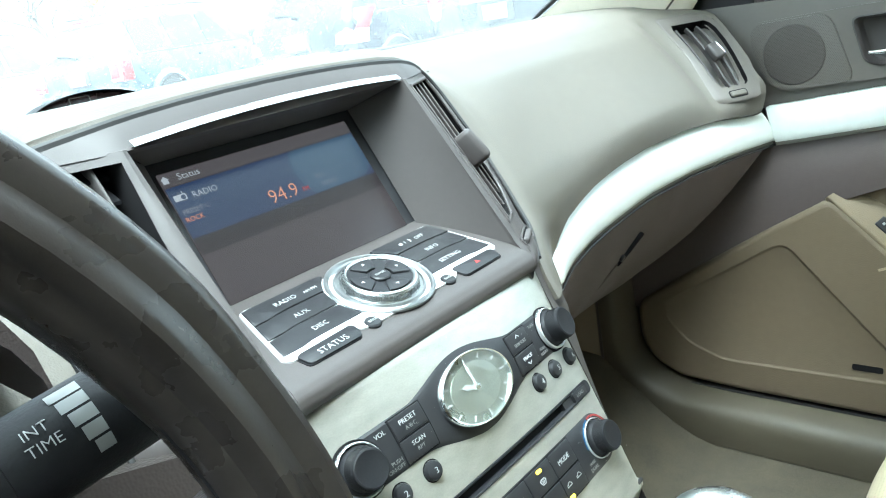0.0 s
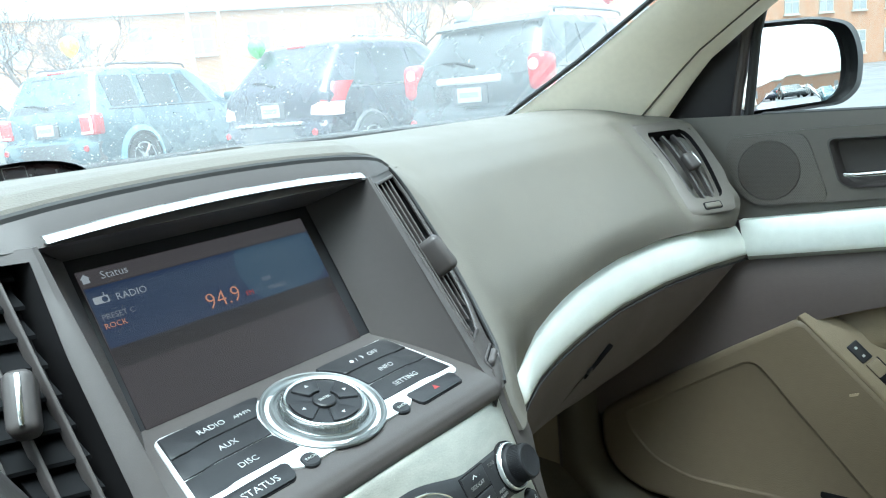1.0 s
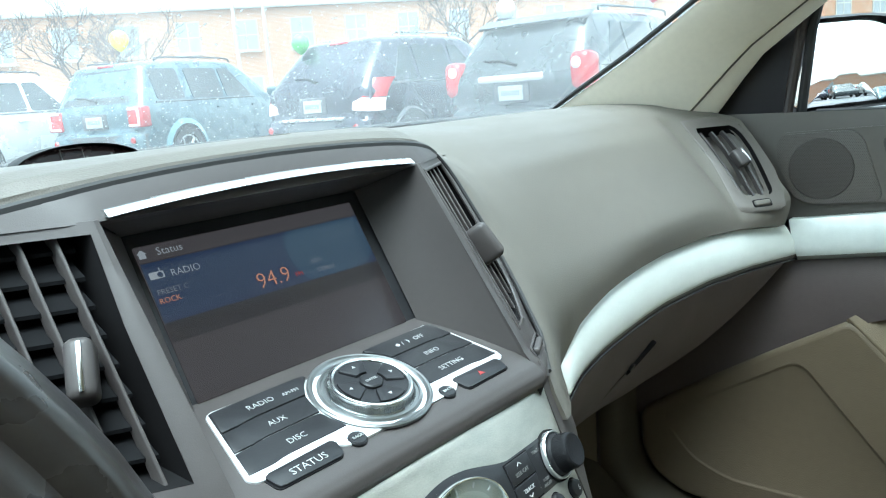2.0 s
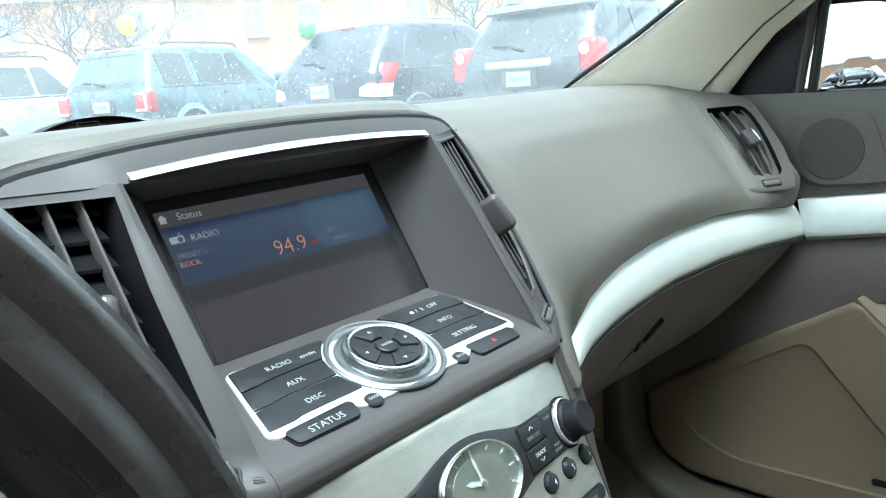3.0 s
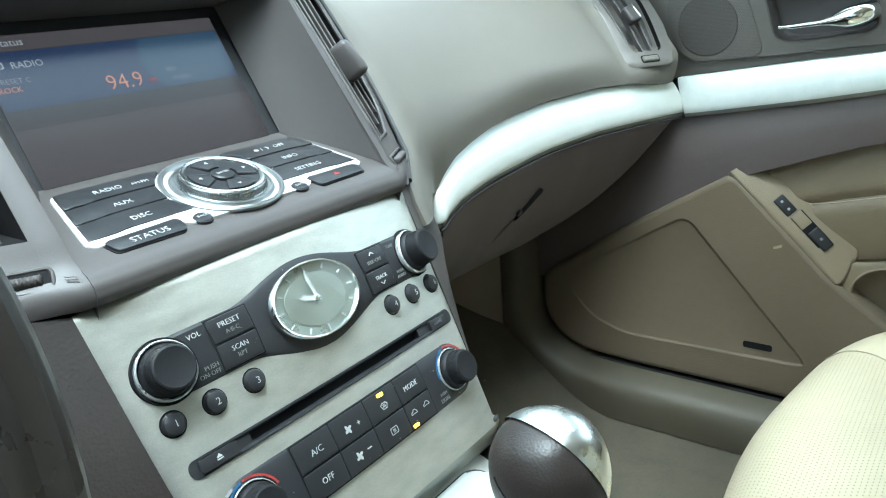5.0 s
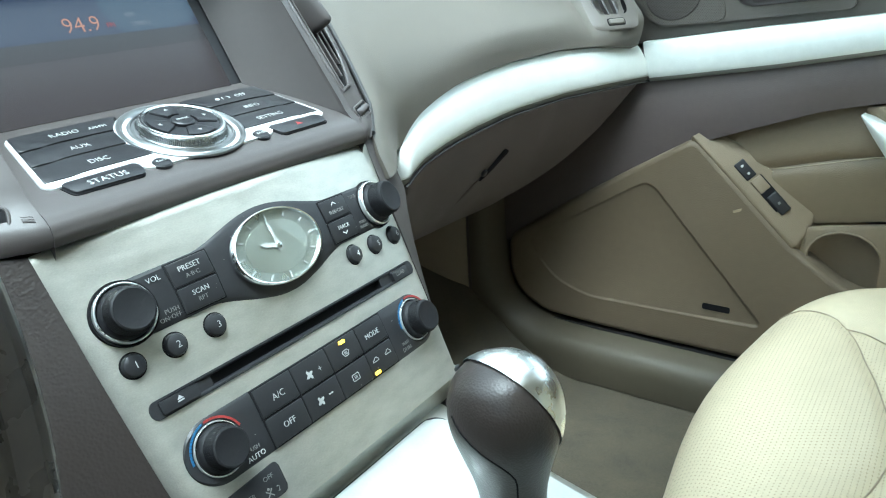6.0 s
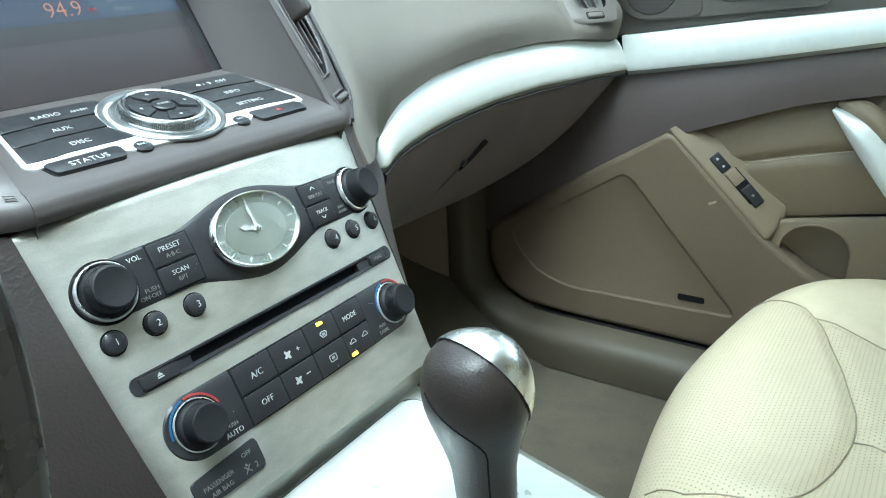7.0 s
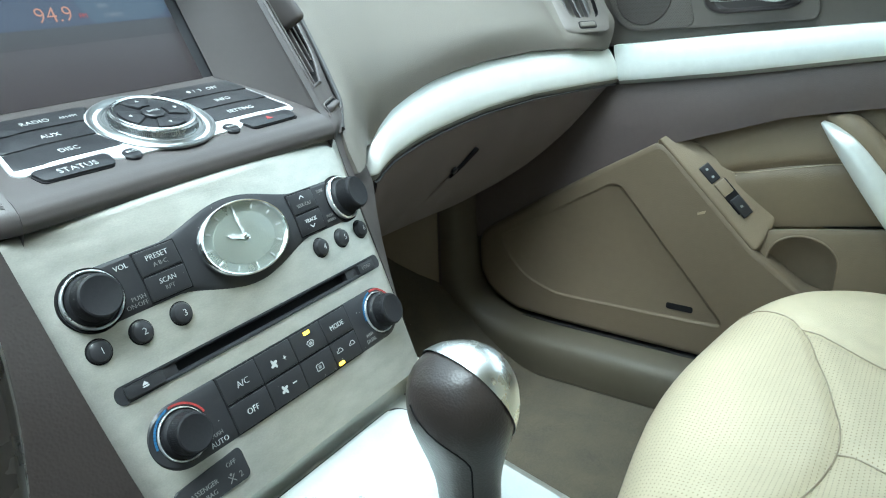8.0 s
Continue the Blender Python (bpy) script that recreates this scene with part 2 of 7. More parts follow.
def rbox(sx, sy, sz, r=0.0, seg=2, c=(0, 0, 0)):
    """A box with rounded edges."""
    bm = bmesh.new()
    bmesh.ops.create_cube(bm, size=1, matrix=Matrix.Translation(c) @ Matrix.Diagonal((sx, sy, sz, 1)))
    if r > 0:
        bmesh.ops.bevel(bm, geom=bm.edges[:], offset=r, segments=seg, affect="EDGES", profile=0.5)
    return bm


def prism(outline, z0, z1, r=0.0, seg=2):
    """An outline in x and y raised from z0 to z1, its upper rim rounded by r."""
    bm = bmesh.new()
    lo = [bm.verts.new((x, y, z0)) for x, y in outline]
    hi = [bm.verts.new((x, y, z1)) for x, y in outline]
    n = len(outline)
    bm.faces.new(lo[::-1])
    top = bm.faces.new(hi)
    for i in range(n):
        bm.faces.new((lo[i], lo[(i + 1) % n], hi[(i + 1) % n], hi[i]))
    if r > 0:
        bmesh.ops.bevel(bm, geom=list(top.edges), offset=r, segments=seg, affect="EDGES", profile=0.5)
    return bm


def rounded(pts, r, n=4):
    """A polygon with its corners rounded."""
    out, k = [], len(pts)
    for i in range(k):
        p, a, b = Vector(pts[i]), Vector(pts[i - 1]), Vector(pts[(i + 1) % k])
        da, db = (a - p), (b - p)
        q = min(r, da.length * 0.45, db.length * 0.45)
        s, e = p + da.normalized() * q, p + db.normalized() * q
        for j in range(n + 1):
            t = j / n
            out.append(tuple((1 - t) ** 2 * s + 2 * t * (1 - t) * p + t * t * e))
    return out


def rect(x0, y0, x1, y1, r=0.0, n=4):
    pts = [(x0, y0), (x1, y0), (x1, y1), (x0, y1)]
    return rounded(pts, r, n) if r else pts


def oval(a, b, n=48, c=(0, 0)):
    return [(c[0] + a * math.cos(2 * math.pi * i / n), c[1] + b * math.sin(2 * math.pi * i / n)) for i in range(n)]


def lathe(profile, n=40, sx=1.0, sy=1.0):
    """Rings (radius, height) round z; sx, sy squeeze it to an oval."""
    bm = bmesh.new()
    rows = []
    for r, z in profile:
        if r < 1e-6:
            rows.append([bm.verts.new((0, 0, z))])
        else:
            rows.append([bm.verts.new((r * sx * math.cos(2 * math.pi * i / n), r * sy * math.sin(2 * math.pi * i / n), z)) for i in range(n)])
    for a, b in zip(rows, rows[1:]):
        for i in range(n):
            q = [a[i % len(a)], a[(i + 1) % len(a)], b[(i + 1) % len(b)], b[i % len(b)]]
            q = list(dict.fromkeys(q))
            if len(q) > 2:
                bm.faces.new(q)
    return bm


def tube(path, radius, n=12, closed=False, cap=True):
    """A round bar along a path; radius: one number or one for each point."""
    bm = bmesh.new()
    pts = [Vector(p) for p in path]
    rad = radius if isinstance(radius, (list, tuple)) else [radius] * len(pts)
    rows, side = [], None
    for i, p in enumerate(pts):
        a = pts[i - 1] if i or closed else p
        b = pts[(i + 1) % len(pts)] if i < len(pts) - 1 or closed else p
        d = (b - a).normalized()
        if side is None:
            side = d.orthogonal().normalized()
        side = (side - d * side.dot(d)).normalized()
        up = d.cross(side)
        rows.append([bm.verts.new(p + rad[i] * (math.cos(2 * math.pi * k / n) * side + math.sin(2 * math.pi * k / n) * up)) for k in range(n)])
    pairs = list(zip(rows, rows[1:])) + ([(rows[-1], rows[0])] if closed else [])
    for a, b in pairs:
        for k in range(n):
            bm.faces.new((a[k], a[(k + 1) % n], b[(k + 1) % n], b[k]))
    if cap and not closed:
        bm.faces.new(rows[0][::-1])
        bm.faces.new(rows[-1])
    return bm


def join(*bms):
    out = bmesh.new()
    for b in bms:
        me = bpy.data.meshes.new("tmp")
        b.to_mesh(me)
        b.free()
        out.from_mesh(me)
        bpy.data.meshes.remove(me)
    return out


def moved(bm, m):
    bmesh.ops.transform(bm, matrix=m, verts=bm.verts)
    return bm


def lettering(text, size, thick=0.0002, width=1.0):
    """Words as a mesh in the built-in font, centred on the origin; size: the height of a capital letter."""
    c = bpy.data.curves.new("words", "FONT")
    c.body, c.size, c.align_x, c.align_y = text, size * 1.42, "CENTER", "CENTER"
    c.extrude, c.resolution_u, c.offset = thick, 2, -0.020 * size
    ob = bpy.data.objects.new("words", c)
    me = bpy.data.meshes.new_from_object(ob)
    bpy.data.objects.remove(ob)
    bm = bmesh.new()
    bm.from_mesh(me)
    bpy.data.meshes.remove(me)
    lo = [min(v.co[i] for v in bm.verts) for i in range(2)]
    hi = [max(v.co[i] for v in bm.verts) for i in range(2)]
    return moved(bm, Matrix.Diagonal((width, 1, 1, 1)) @ Matrix.Translation((-(lo[0] + hi[0]) / 2, -(lo[1] + hi[1]) / 2, 0)))


def word(text, size, material, parent, m, width=1.0, name="lettering"):
    return part(name, lettering(text, size, width=width), material, parent, m=m, flat=True)


# ---------------------------------------------------------------- centre stack: shapes
TH = radians(27.5)
PAN = Matrix(((1, 0, 0, 0), (0, math.sin(TH), -math.cos(TH), -0.0058), (0, math.cos(TH), math.sin(TH), 0.717), (0, 0, 0, 1)))
KEY = Matrix.Translation((0, 0.060, 0.7955)) @ Matrix.Rotation(radians(17), 4, "X")
SCR = Matrix.Translation((0, 0.122, 0.846)) @ Matrix.Rotation(radians(60), 4, "X")


def swell(u, v):
    """How far the metal fascia bulges out of its plane."""
    b = lerp(v, (-0.096, -0.05, -0.022, 0, 0.022, 0.045, 0.061), (-0.003, 0.0005, 0.001, 0.0027, 0.0055, 0.005, 0.003))
    return b * (1 - (u / 0.1) ** 2) - 0.0035 * (u / 0.1) ** 2


def on_panel(u, v, off=0.0):
    e = 0.002
    z = Vector((-(swell(u + e, v) - swell(u - e, v)) / 2 / e, -(swell(u, v + e) - swell(u, v - e)) / 2 / e, 1)).normalized()
    x = Vector((1, 0, 0))
    x = (x - z * x.dot(z)).normalized()
    y = z.cross(x)
    m = Matrix((x, y, z)).transposed().to_4x4()
    return Matrix.Translation((u, v, swell(u, v) + off)) @ m


def band(us, lo, hi, rise, n=5, deep=0.004):
    """A flat inlay on the fascia between the lines lo(u) and hi(u), its rim rounded off."""

    def f(u, k):
        v = mix(lo(u), hi(u), k)
        edge = min(k, 1 - k)
        return (u, v, swell(u, v) + rise - (0.0012 if edge < 0.01 else 0))

    return slab(f, us, [0, 0.06, 0.25, 0.5, 0.75, 0.94, 1][: max(n + 2, 7)], (0, 0, -deep))


def stack_y(z):
    return 0.042 + (z - 0.804) * 0.69


def fascia(x, z):
    """The front of the bezel beside the screen: it falls away outwards."""
    s = 1 if x >= 0 else -1
    return Vector((x, stack_y(z) + (abs(x) - 0.104) * 0.55, z))


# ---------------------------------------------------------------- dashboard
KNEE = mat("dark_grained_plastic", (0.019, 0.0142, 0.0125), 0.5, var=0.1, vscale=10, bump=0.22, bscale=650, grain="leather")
dash = thing("dashboard", "taupe soft-touch dashboard with curved passenger side", "dashboard")

PAD = ((0.915, 0.30), (0.914, 0.26), (0.910, 0.218), (0.900, 0.187), (0.881, 0.158), (0.850, 0.132), (0.825, 0.113), (0.805, 0.099), (0.785, 0.092), (0.760, 0.088), (0.72, 0.084))


def base_y(x):
    """Where the windscreen meets the dash."""
    return 0.52 - 0.165 * (min(abs(x), 0.72) / 0.64) ** 2


TRIM_X = (0.200, 0.212, 0.222, 0.235, 0.25, 0.27, 0.29, 0.315, 0.34, 0.39, 0.435, 0.53, 0.62, 0.697)
TRIM_Y = (0.066, 0.076, 0.079, 0.082, 0.086, 0.0887, 0.0912, 0.0933, 0.095, 0.0985, 0.100, 0.095, 0.083, 0.0645)
TRIM_HI = (0.722, 0.7340, 0.7450, 0.7511, 0.7552, 0.7595, 0.7634, 0.7672, 0.7694, 0.7720, 0.7726, 0.7720, 0.7660, 0.7595)
TRIM_LO = (0.709, 0.7115, 0.7145, 0.7172, 0.7190, 0.7210, 0.7228, 0.7243, 0.7253, 0.7262, 0.7265, 0.7255, 0.722, 0.720)


def arc(x, ys):
    return lerp(x, TRIM_X, ys)


def rim_out(z, side=1):
    if side < 0:
        return lerp(z, (0.76, 0.81, 0.848, 0.884, 0.896, 0.903), (0.168, 0.1665, 0.1660, 0.1610, 0.1565, 0.1500))
    return lerp(z, (0.766, 0.773, 0.779, 0.784, 0.81, 0.848, 0.884, 0.896, 0.903), (0.1165, 0.1215, 0.136, 0.1465, 0.1565, 0.1640, 0.1610, 0.1565, 0.1500))


def end_y(x, z):
    """The flat end of the pad, in which the side vent sits."""
    v = (z - 0.805) / 0.073
    return 0.097 - 0.63 * (x - 0.622) + 0.92 * (z - 0.805) - 0.002 * math.sin(math.pi * min(max(v, 0), 1))


def mouth_left(z):
    """Edges of the side vent's opening in the end of the pad."""
    return lerp(z, (0.8015, 0.804, 0.812, 0.828, 0.857, 0.876, 0.8805), (0.6290, 0.6255, 0.6245, 0.628, 0.633, 0.636, 0.639))


def mouth_right(z):
    return lerp(z, (0.8015, 0.805, 0.823, 0.840, 0.855, 0.870, 0.877, 0.8805), (0.6540, 0.6605, 0.6675, 0.6740, 0.6793, 0.6830, 0.6822, 0.6780))


def pad_point(side):
    def f(x, k):
        ax = abs(x)
        shift = -0.021 * (1 - sstep((ax - 0.150) / 0.16))
        low = (lerp(ax, (0.150, 0.18, 0.2, 0.212), (0.744, 0.744, 0.740, 0.737)) if ax < 0.212 else arc(ax, TRIM_HI) + 0.002) if side > 0 else 0.764
        crown = 0.008 * (1 - sstep((ax - 0.12) / 0.2))
        if k < 0.35:
            t = k / 0.35
            y = mix(base_y(x) + 0.02, 0.30, t)
            return (x, y, mix(0.903, 0.915, sstep(t)) + crown * t)
        t = (k - 0.35) / 0.65
        near = 1 - sstep((ax - 0.150) / 0.05)
        z = mix(0.915, low, t ** (1.35 + 1.3 * near))
        y = lerp(-z, [-p[0] for p in PAD], [p[1] for p in PAD]) + shift * sstep(t * 2.2)
        fade = max(0.0, 1 - t * 1.6)
        want = rim_out(min(max(z, 0.766), 0.903), side) + 0.0022
        side_y = stack_y(z) + (want - 0.104) * 0.55 + 0.0015
        k2 = near * sstep(t / 0.22)
        ax2 = ax + (want - 0.150) * k2
        y = mix(y, arc(min(ax, 0.697), TRIM_Y) - 0.0005 + 0.008 * (1 - sstep((ax - 0.2) / 0.03)), sstep((t - 0.78) / 0.22) * sstep((ax - 0.18) / 0.025)) if side > 0 else y
        side_y += 0.006 * sstep((0.775 - z) / 0.03)
        y = mix(y, side_y, k2)
        # the end of the pad carries the side air vent
        ax2 -= max(0.0, ax - 0.6) / 0.097 * 0.021 * sstep((0.89 - z) / 0.09)
        y = mix(y, end_y(ax2, z), sstep((ax2 - 0.575) / 0.045) * sstep((z - 0.758) / 0.045) * sstep((0.905 - z) / 0.02))
        if side > 0 and 0.798 < z < 0.884 and mouth_left(z) - 0.004 < ax2 < mouth_right(z) + 0.004:
            y += 0.035
        # beside the screen surround the pad tucks in under the centre hump
        dip = near * sstep(t / 0.15)
        return (math.copysign(ax2, x), y, z + crown * fade * (1 - dip) - 0.004 * dip * sstep((0.55 - t) / 0.2))

    return f


ks = [i / 46 for i in range(47)]
xs = [0.150, 0.153, 0.158, 0.165, 0.175, 0.185, 0.2, 0.212, 0.224, 0.235, 0.25, 0.28, 0.31, 0.34, 0.38, 0.435, 0.48, 0.53, 0.56, 0.58] + [0.595 + 0.0051 * i for i in range(21)]
part("passenger_pad", slab(pad_point(1), xs, ks, (0, 0.03, -0.012)), TAUPE, dash)
part("driver_pad", slab(pad_point(-1), [-x for x in xs] + [-0.75], ks, (0, 0.03, -0.012)), TAUPE, dash)


def rim_top(x):
    """Height of the bezel's outer edge over the screen."""
    return lerp(abs(x), (0, 0.03, 0.06, 0.088, 0.104, 0.12, 0.135, 0.1456, 0.151), (0.9195, 0.9192, 0.9182, 0.9165, 0.9150, 0.9130, 0.9105, 0.9075, 0.9035))


def lip(x, k):
    pts = ((base_y(x) + 0.02, 0.903), (0.42, 0.914), (0.34, 0.919), (0.26, 0.9235), (0.19, 0.9265), (0.155, 0.9265), (0.138, 0.9235), (0.1285, 0.9185), (0.1265, 0.9145), (0.130, 0.911))
    t = k * (len(pts) - 1)
    i = min(int(t), len(pts) - 2)
    y, z = (mix(a, b, t - i) for a, b in zip(pts[i], pts[i + 1]))
    ax = abs(x)
    near = sstep((k - 0.3) / 0.55)
    e = min(ax, 0.151)
    dz = rim_top(e) + 0.0012 - 0.9145
    dy = max(0.0, (rim_top(e) - 0.915) * 0.69 if ax > 0.104 else 0) + max(0, ax - 0.104) * 0.55 + (-0.69 * (0.915 - rim_top(e)) if ax > 0.104 else 0)
    # the hump runs out into the pads at its sides
    shift = -0.021 * (1 - sstep((ax - 0.150) / 0.16))
    y += near * dy
    flat = lerp(y - shift, [p[1] for p in PAD[::-1]], [p[0] for p in PAD[::-1]]) + 0.006 * (1 - sstep((ax - 0.12) / 0.2)) if y < 0.30 else mix(0.915, 0.903, (y - 0.30) / (base_y(x) - 0.28))
    away = max(sstep((ax - 0.120) / 0.085) * sstep((0.80 - k) / 0.15), sstep((ax - 0.148) / 0.008) * sstep((k - 0.50) / 0.2))
    return (x, y, mix(z + near * dz, flat - 0.007 * sstep((ax - 0.16) / 0.045), away))


part("centre_pad", slab(lip, [-0.215 + i * 0.430 / 86 for i in range(87)], [i / 45 for i in range(46)], (0, 0.02, -0.005)), TAUPE, dash)

# bezel: top strip above the screen opening
def top_strip(x, k):
    lo = 0.9025
    z = mix(lo, rim_top(x), k)
    recede = max(0, abs(x) - 0.104) * 0.55
    y = mix(0.1125, 0.1225, k) + 0.002 * k**4
    y = mix(y, stack_y(z), sstep((abs(x) - 0.1) / 0.02)) + recede
    return (x, y, z)


part("bezel", slab(top_strip, [-0.151 + i * 0.302 / 52 for i in range(53)], [0, 0.15, 0.35, 0.6, 0.85, 1], (0, 0.012, -0.004)), TAUPE_SMOOTH, dash, "smooth taupe plastic screen surround")


def vent_in(z):
    return lerp(z, (0.80, 0.86, 0.905), (0.1125, 0.1115, 0.1080))


def vent_out(z):
    return lerp(z, (0.796, 0.803, 0.815, 0.855, 0.885, 0.897), (0.124, 0.134, 0.1455, 0.1545, 0.1535, 0.1490))


# dark shadow gap under the centre pad
part("gap_strip", tube([Vector((x, top_strip(x, 1.0)[1] + 0.0030, rim_top(x) + 0.0004)) for x in [-0.151 + i * 0.302 / 40 for i in range(41)]], 0.0030, 8), RUBBER_SEAL, dash)

VENT_LO, VENT_HI = 0.8, 0.898
zs = [0.7695, 0.7705, 0.773, 0.776, 0.779, 0.782, 0.785, 0.79, 0.795, VENT_LO] + [VENT_LO + (VENT_HI - VENT_LO) * i / 16 for i in range(1, 17)] + [0.9, 0.902, 0.9035]
for s in (1, -1):

    def side_face(k, z):
        a, d = 0.1035 - 0.002 * (0.9 - z) / 0.1, rim_out(z, s)
        b, c = min(vent_in(z), mix(a, d, 0.35)), min(vent_out(z), d - 0.004)
        # columns: inner rim, vent hole, outer rim
        x = lerp(k, (0, 0.5, 1, 2, 2.5, 3), (a, (a + b) / 2, b, c, (c + d) / 2, d))
        p = fascia(s * x, z)
        roll = {0: 0.002, 0.5: 0, 1: 0.001, 2: 0.001, 2.5: 0, 3: 0.004}[k]
        tuck = lerp(z, (0.7695, 0.7705, 0.7745, 0.7795, 0.7835, 0.7864, 0.795), (0.0060, 0.0023, -0.0021, -0.0046, -0.0033, 0.0011, 0.0)) + 0.006 * max(0, 0.7695 - z) / 0.005
        return p + Vector((0, roll + tuck * (1 - 0.6 * max(0, k - 1) / 2), 0))

    part("bezel_cheek", slab(side_face, [0, 0.5, 1, 2, 2.5, 3], zs, (0, 0.012, 0), skip=lambda k, z: 1 < k < 2 and VENT_LO < z < VENT_HI), TAUPE_SMOOTH, dash)

    part("cheek_gap", tube([fascia(s * (rim_out(z, s) + 0.0006), z) + Vector((0, 0.0004, 0)) for z in [0.772 + i * 0.131 / 30 for i in range(31)]], 0.0018, 8), RUBBER_SEAL, dash)

    # air vent in the cheek
    duct = bmesh.new()
    ring = []
    loop = [(vent_in(z), z) for z in zs if VENT_LO <= z <= VENT_HI] + [(vent_out(z), z) for z in zs[::-1] if VENT_LO <= z <= VENT_HI]
    for dep in (0.0, 0.030):
        ring.append([duct.verts.new(fascia(s * x, z) + Vector((0, dep + 0.0015, 0))) for x, z in loop])
    for i in range(len(loop)):
        k = (i + 1) % len(loop)
        duct.faces.new((ring[0][i], ring[0][k], ring[1][k], ring[1][i]))
    duct.faces.new(ring[1])
    vent = part("air_vent", duct, VENT_BLACK, dash, "dark centre air vent with slim upright bars", flat=True)
    for i in range(8):
        z = VENT_LO + 0.008 + i * 0.0118
        a, b = fascia(s * (vent_in(z) + 0.0035), z) + Vector((0, 0.013, 0)), fascia(s * (vent_out(z) - 0.001), z) + Vector((0, 0.013, 0))
        bm = bmesh.new()
        lead, h = Vector((0, 0.012, 0.0058)), Vector((0, 0, 0.0009))
        v = [bm.verts.new(p) for p in (a - h, b - h, b + lead - h, a + lead - h, a + h, b + h, b + lead + h, a + lead + h)]
        for f in ((0, 1, 2, 3), (4, 7, 6, 5), (0, 4, 5, 1), (1, 5, 6, 2), (2, 6, 7, 3), (3, 7, 4, 0)):
            bm.faces.new([v[q] for q in f])
        part("louvre", bm, LOUVRE, vent, flat=True)
    if s > 0:
        part("vent_rim", tube([fascia(s * x, z) + Vector((0, 0.0008, 0)) for x, z in loop], 0.0013, 8, closed=True), TAUPE_SMOOTH, vent)
    for xb in (0.1235, 0.1330, 0.1425) if s > 0 else (0.1198, 0.1325, 0.1447):
        zb = [z for z in zs if VENT_LO <= z <= VENT_HI and vent_out(z) > xb - 0.001]
        part("bar", slab(lambda a, z: fascia(s * (xb + a * (0.0012 if s > 0 else 0.0008)), z) + Vector((0, (0.0020 if s > 0 else 0.0055) + 0.001 * abs(a), 0)), [-1, -0.5, 0.5, 1], zb, (0, 0.010, 0)), TAUPE_SMOOTH, vent)
    at = fascia(s * 0.1325, 0.847)
    turn = Matrix.Translation(at + Vector((0, -0.003, 0))) @ Matrix.Rotation(s * radians(29), 4, "Z") @ Matrix.Rotation(radians(-34), 4, "X")
    tab = part("slide_tab", rbox(0.0118, 0.018, 0.0265, 0.0042, 4), TAUPE_SMOOTH, vent, m=turn)
    if s < 0:
        part("chrome_inlay", rbox(0.0024, 0.002, 0.0215, 0.0008, 2, c=(0.0006, -0.0092, 0)), CHROME, tab, "bright chrome inlay")

    # thumb wheel under the vent and its three wavy marks
    turn = Matrix.Translation(fascia(s * 0.1250, 0.7852)) @ Matrix.Rotation(s * radians(29), 4, "Z") @ Matrix.Rotation(radians(-34), 4, "X")
    slot = part("wheel_slot", prism(rect(-0.0150, -0.0040, 0.0150, 0.0040, 0.0026), -0.004, 0.0006), DEEP, dash, m=turn @ Matrix.Rotation(radians(90), 4, "X"))
    rim = rect(-0.0157, -0.0047, 0.0157, 0.0047, 0.0032, 5)
    part("slot_rim", tube([(x, y, 0.0004) for x, y in rim], 0.0009, 8, closed=True), TAUPE_SMOOTH, slot)
    ribs = [(0.0074 - 0.0005 * (q % 2), -0.0108 + 0.0216 * q / 24) for q in range(25)]
    wheel = lathe([(0, -0.0116), (0.0062, -0.0116)] + ribs + [(0.0062, 0.0116), (0, 0.0116)], 32)
    part("thumb_wheel", moved(wheel, Matrix.Rotation(radians(90), 4, "Y")), TAUPE_SMOOTH, slot, m=Matrix.Translation((0, 0, -0.0040)) @ Matrix.Diagonal((1, 0.47, 1, 1)))
    for i in range(3):
        wave = [fascia(s * (0.1048 + 0.0040 * q / 8), 0.7826 + i * 0.0010 + 0.0010 * q / 8 + 0.00018 * math.sin(2 * math.pi * q / 8)) + Vector((0, -0.0032, 0)) for q in range(9)]
        part("wave_mark", tube(wave, 0.00022, 6), TAUPE_DARK, dash)

    # pocket wall beside the screen
    def pocket(k, j):
        d = SCR @ Vector((s * 0.079, mix(-0.05, 0.05, j), 0.0))
        e = Vector((s * lerp(j, (0, 1), (0.1018, 0.1035)), 0, mix(0.788, 0.9035, j)))
        e.y = stack_y(e.z) + 0.0015
        p = d.lerp(e, k)
        return p + Vector((s * 0.003 * math.sin(math.pi * k), 0, 0))

    part("pocket_wall", slab(pocket, [i / 8 for i in range(9)], [i / 10 for i in range(11)], (s * 0.004, 0.004, 0)), TAUPE_SMOOTH, dash)


def roof_of_pocket(x, k):
    d = SCR @ Vector((x * 0.079 / 0.1035, 0.049, 0.0))
    return d.lerp(Vector((x, 0.1145, 0.9025)), k)


part("pocket_roof", slab(roof_of_pocket, [-0.1035 + i * 0.207 / 20 for i in range(21)], [0, 0.3, 0.6, 0.9, 1], (0, 0.002, 0.005)), TAUPE_SMOOTH, dash)

# bright strip along the upper edge of the opening
strip = [Vector((x, 0.1118 - 0.0005 * (1 - (x / 0.1) ** 2), 0.9052 + 0.0042 * (1 - (x / 0.1) ** 2))) for x in [-0.1 + i * 0.2 / 30 for i in range(31)]]
part("chrome_strip", slab(lambda i, k: strip[i] + Vector((0, -0.0022 + 0.0040 * k - 0.0004 * math.sin(math.pi * k), (k - 0.35) * 0.0031)), range(31), [0, 0.2, 0.4, 0.6, 0.8, 1], (0, 0.004, 0)), SATIN_CHROME, dash, "bright chrome strip over the screen")


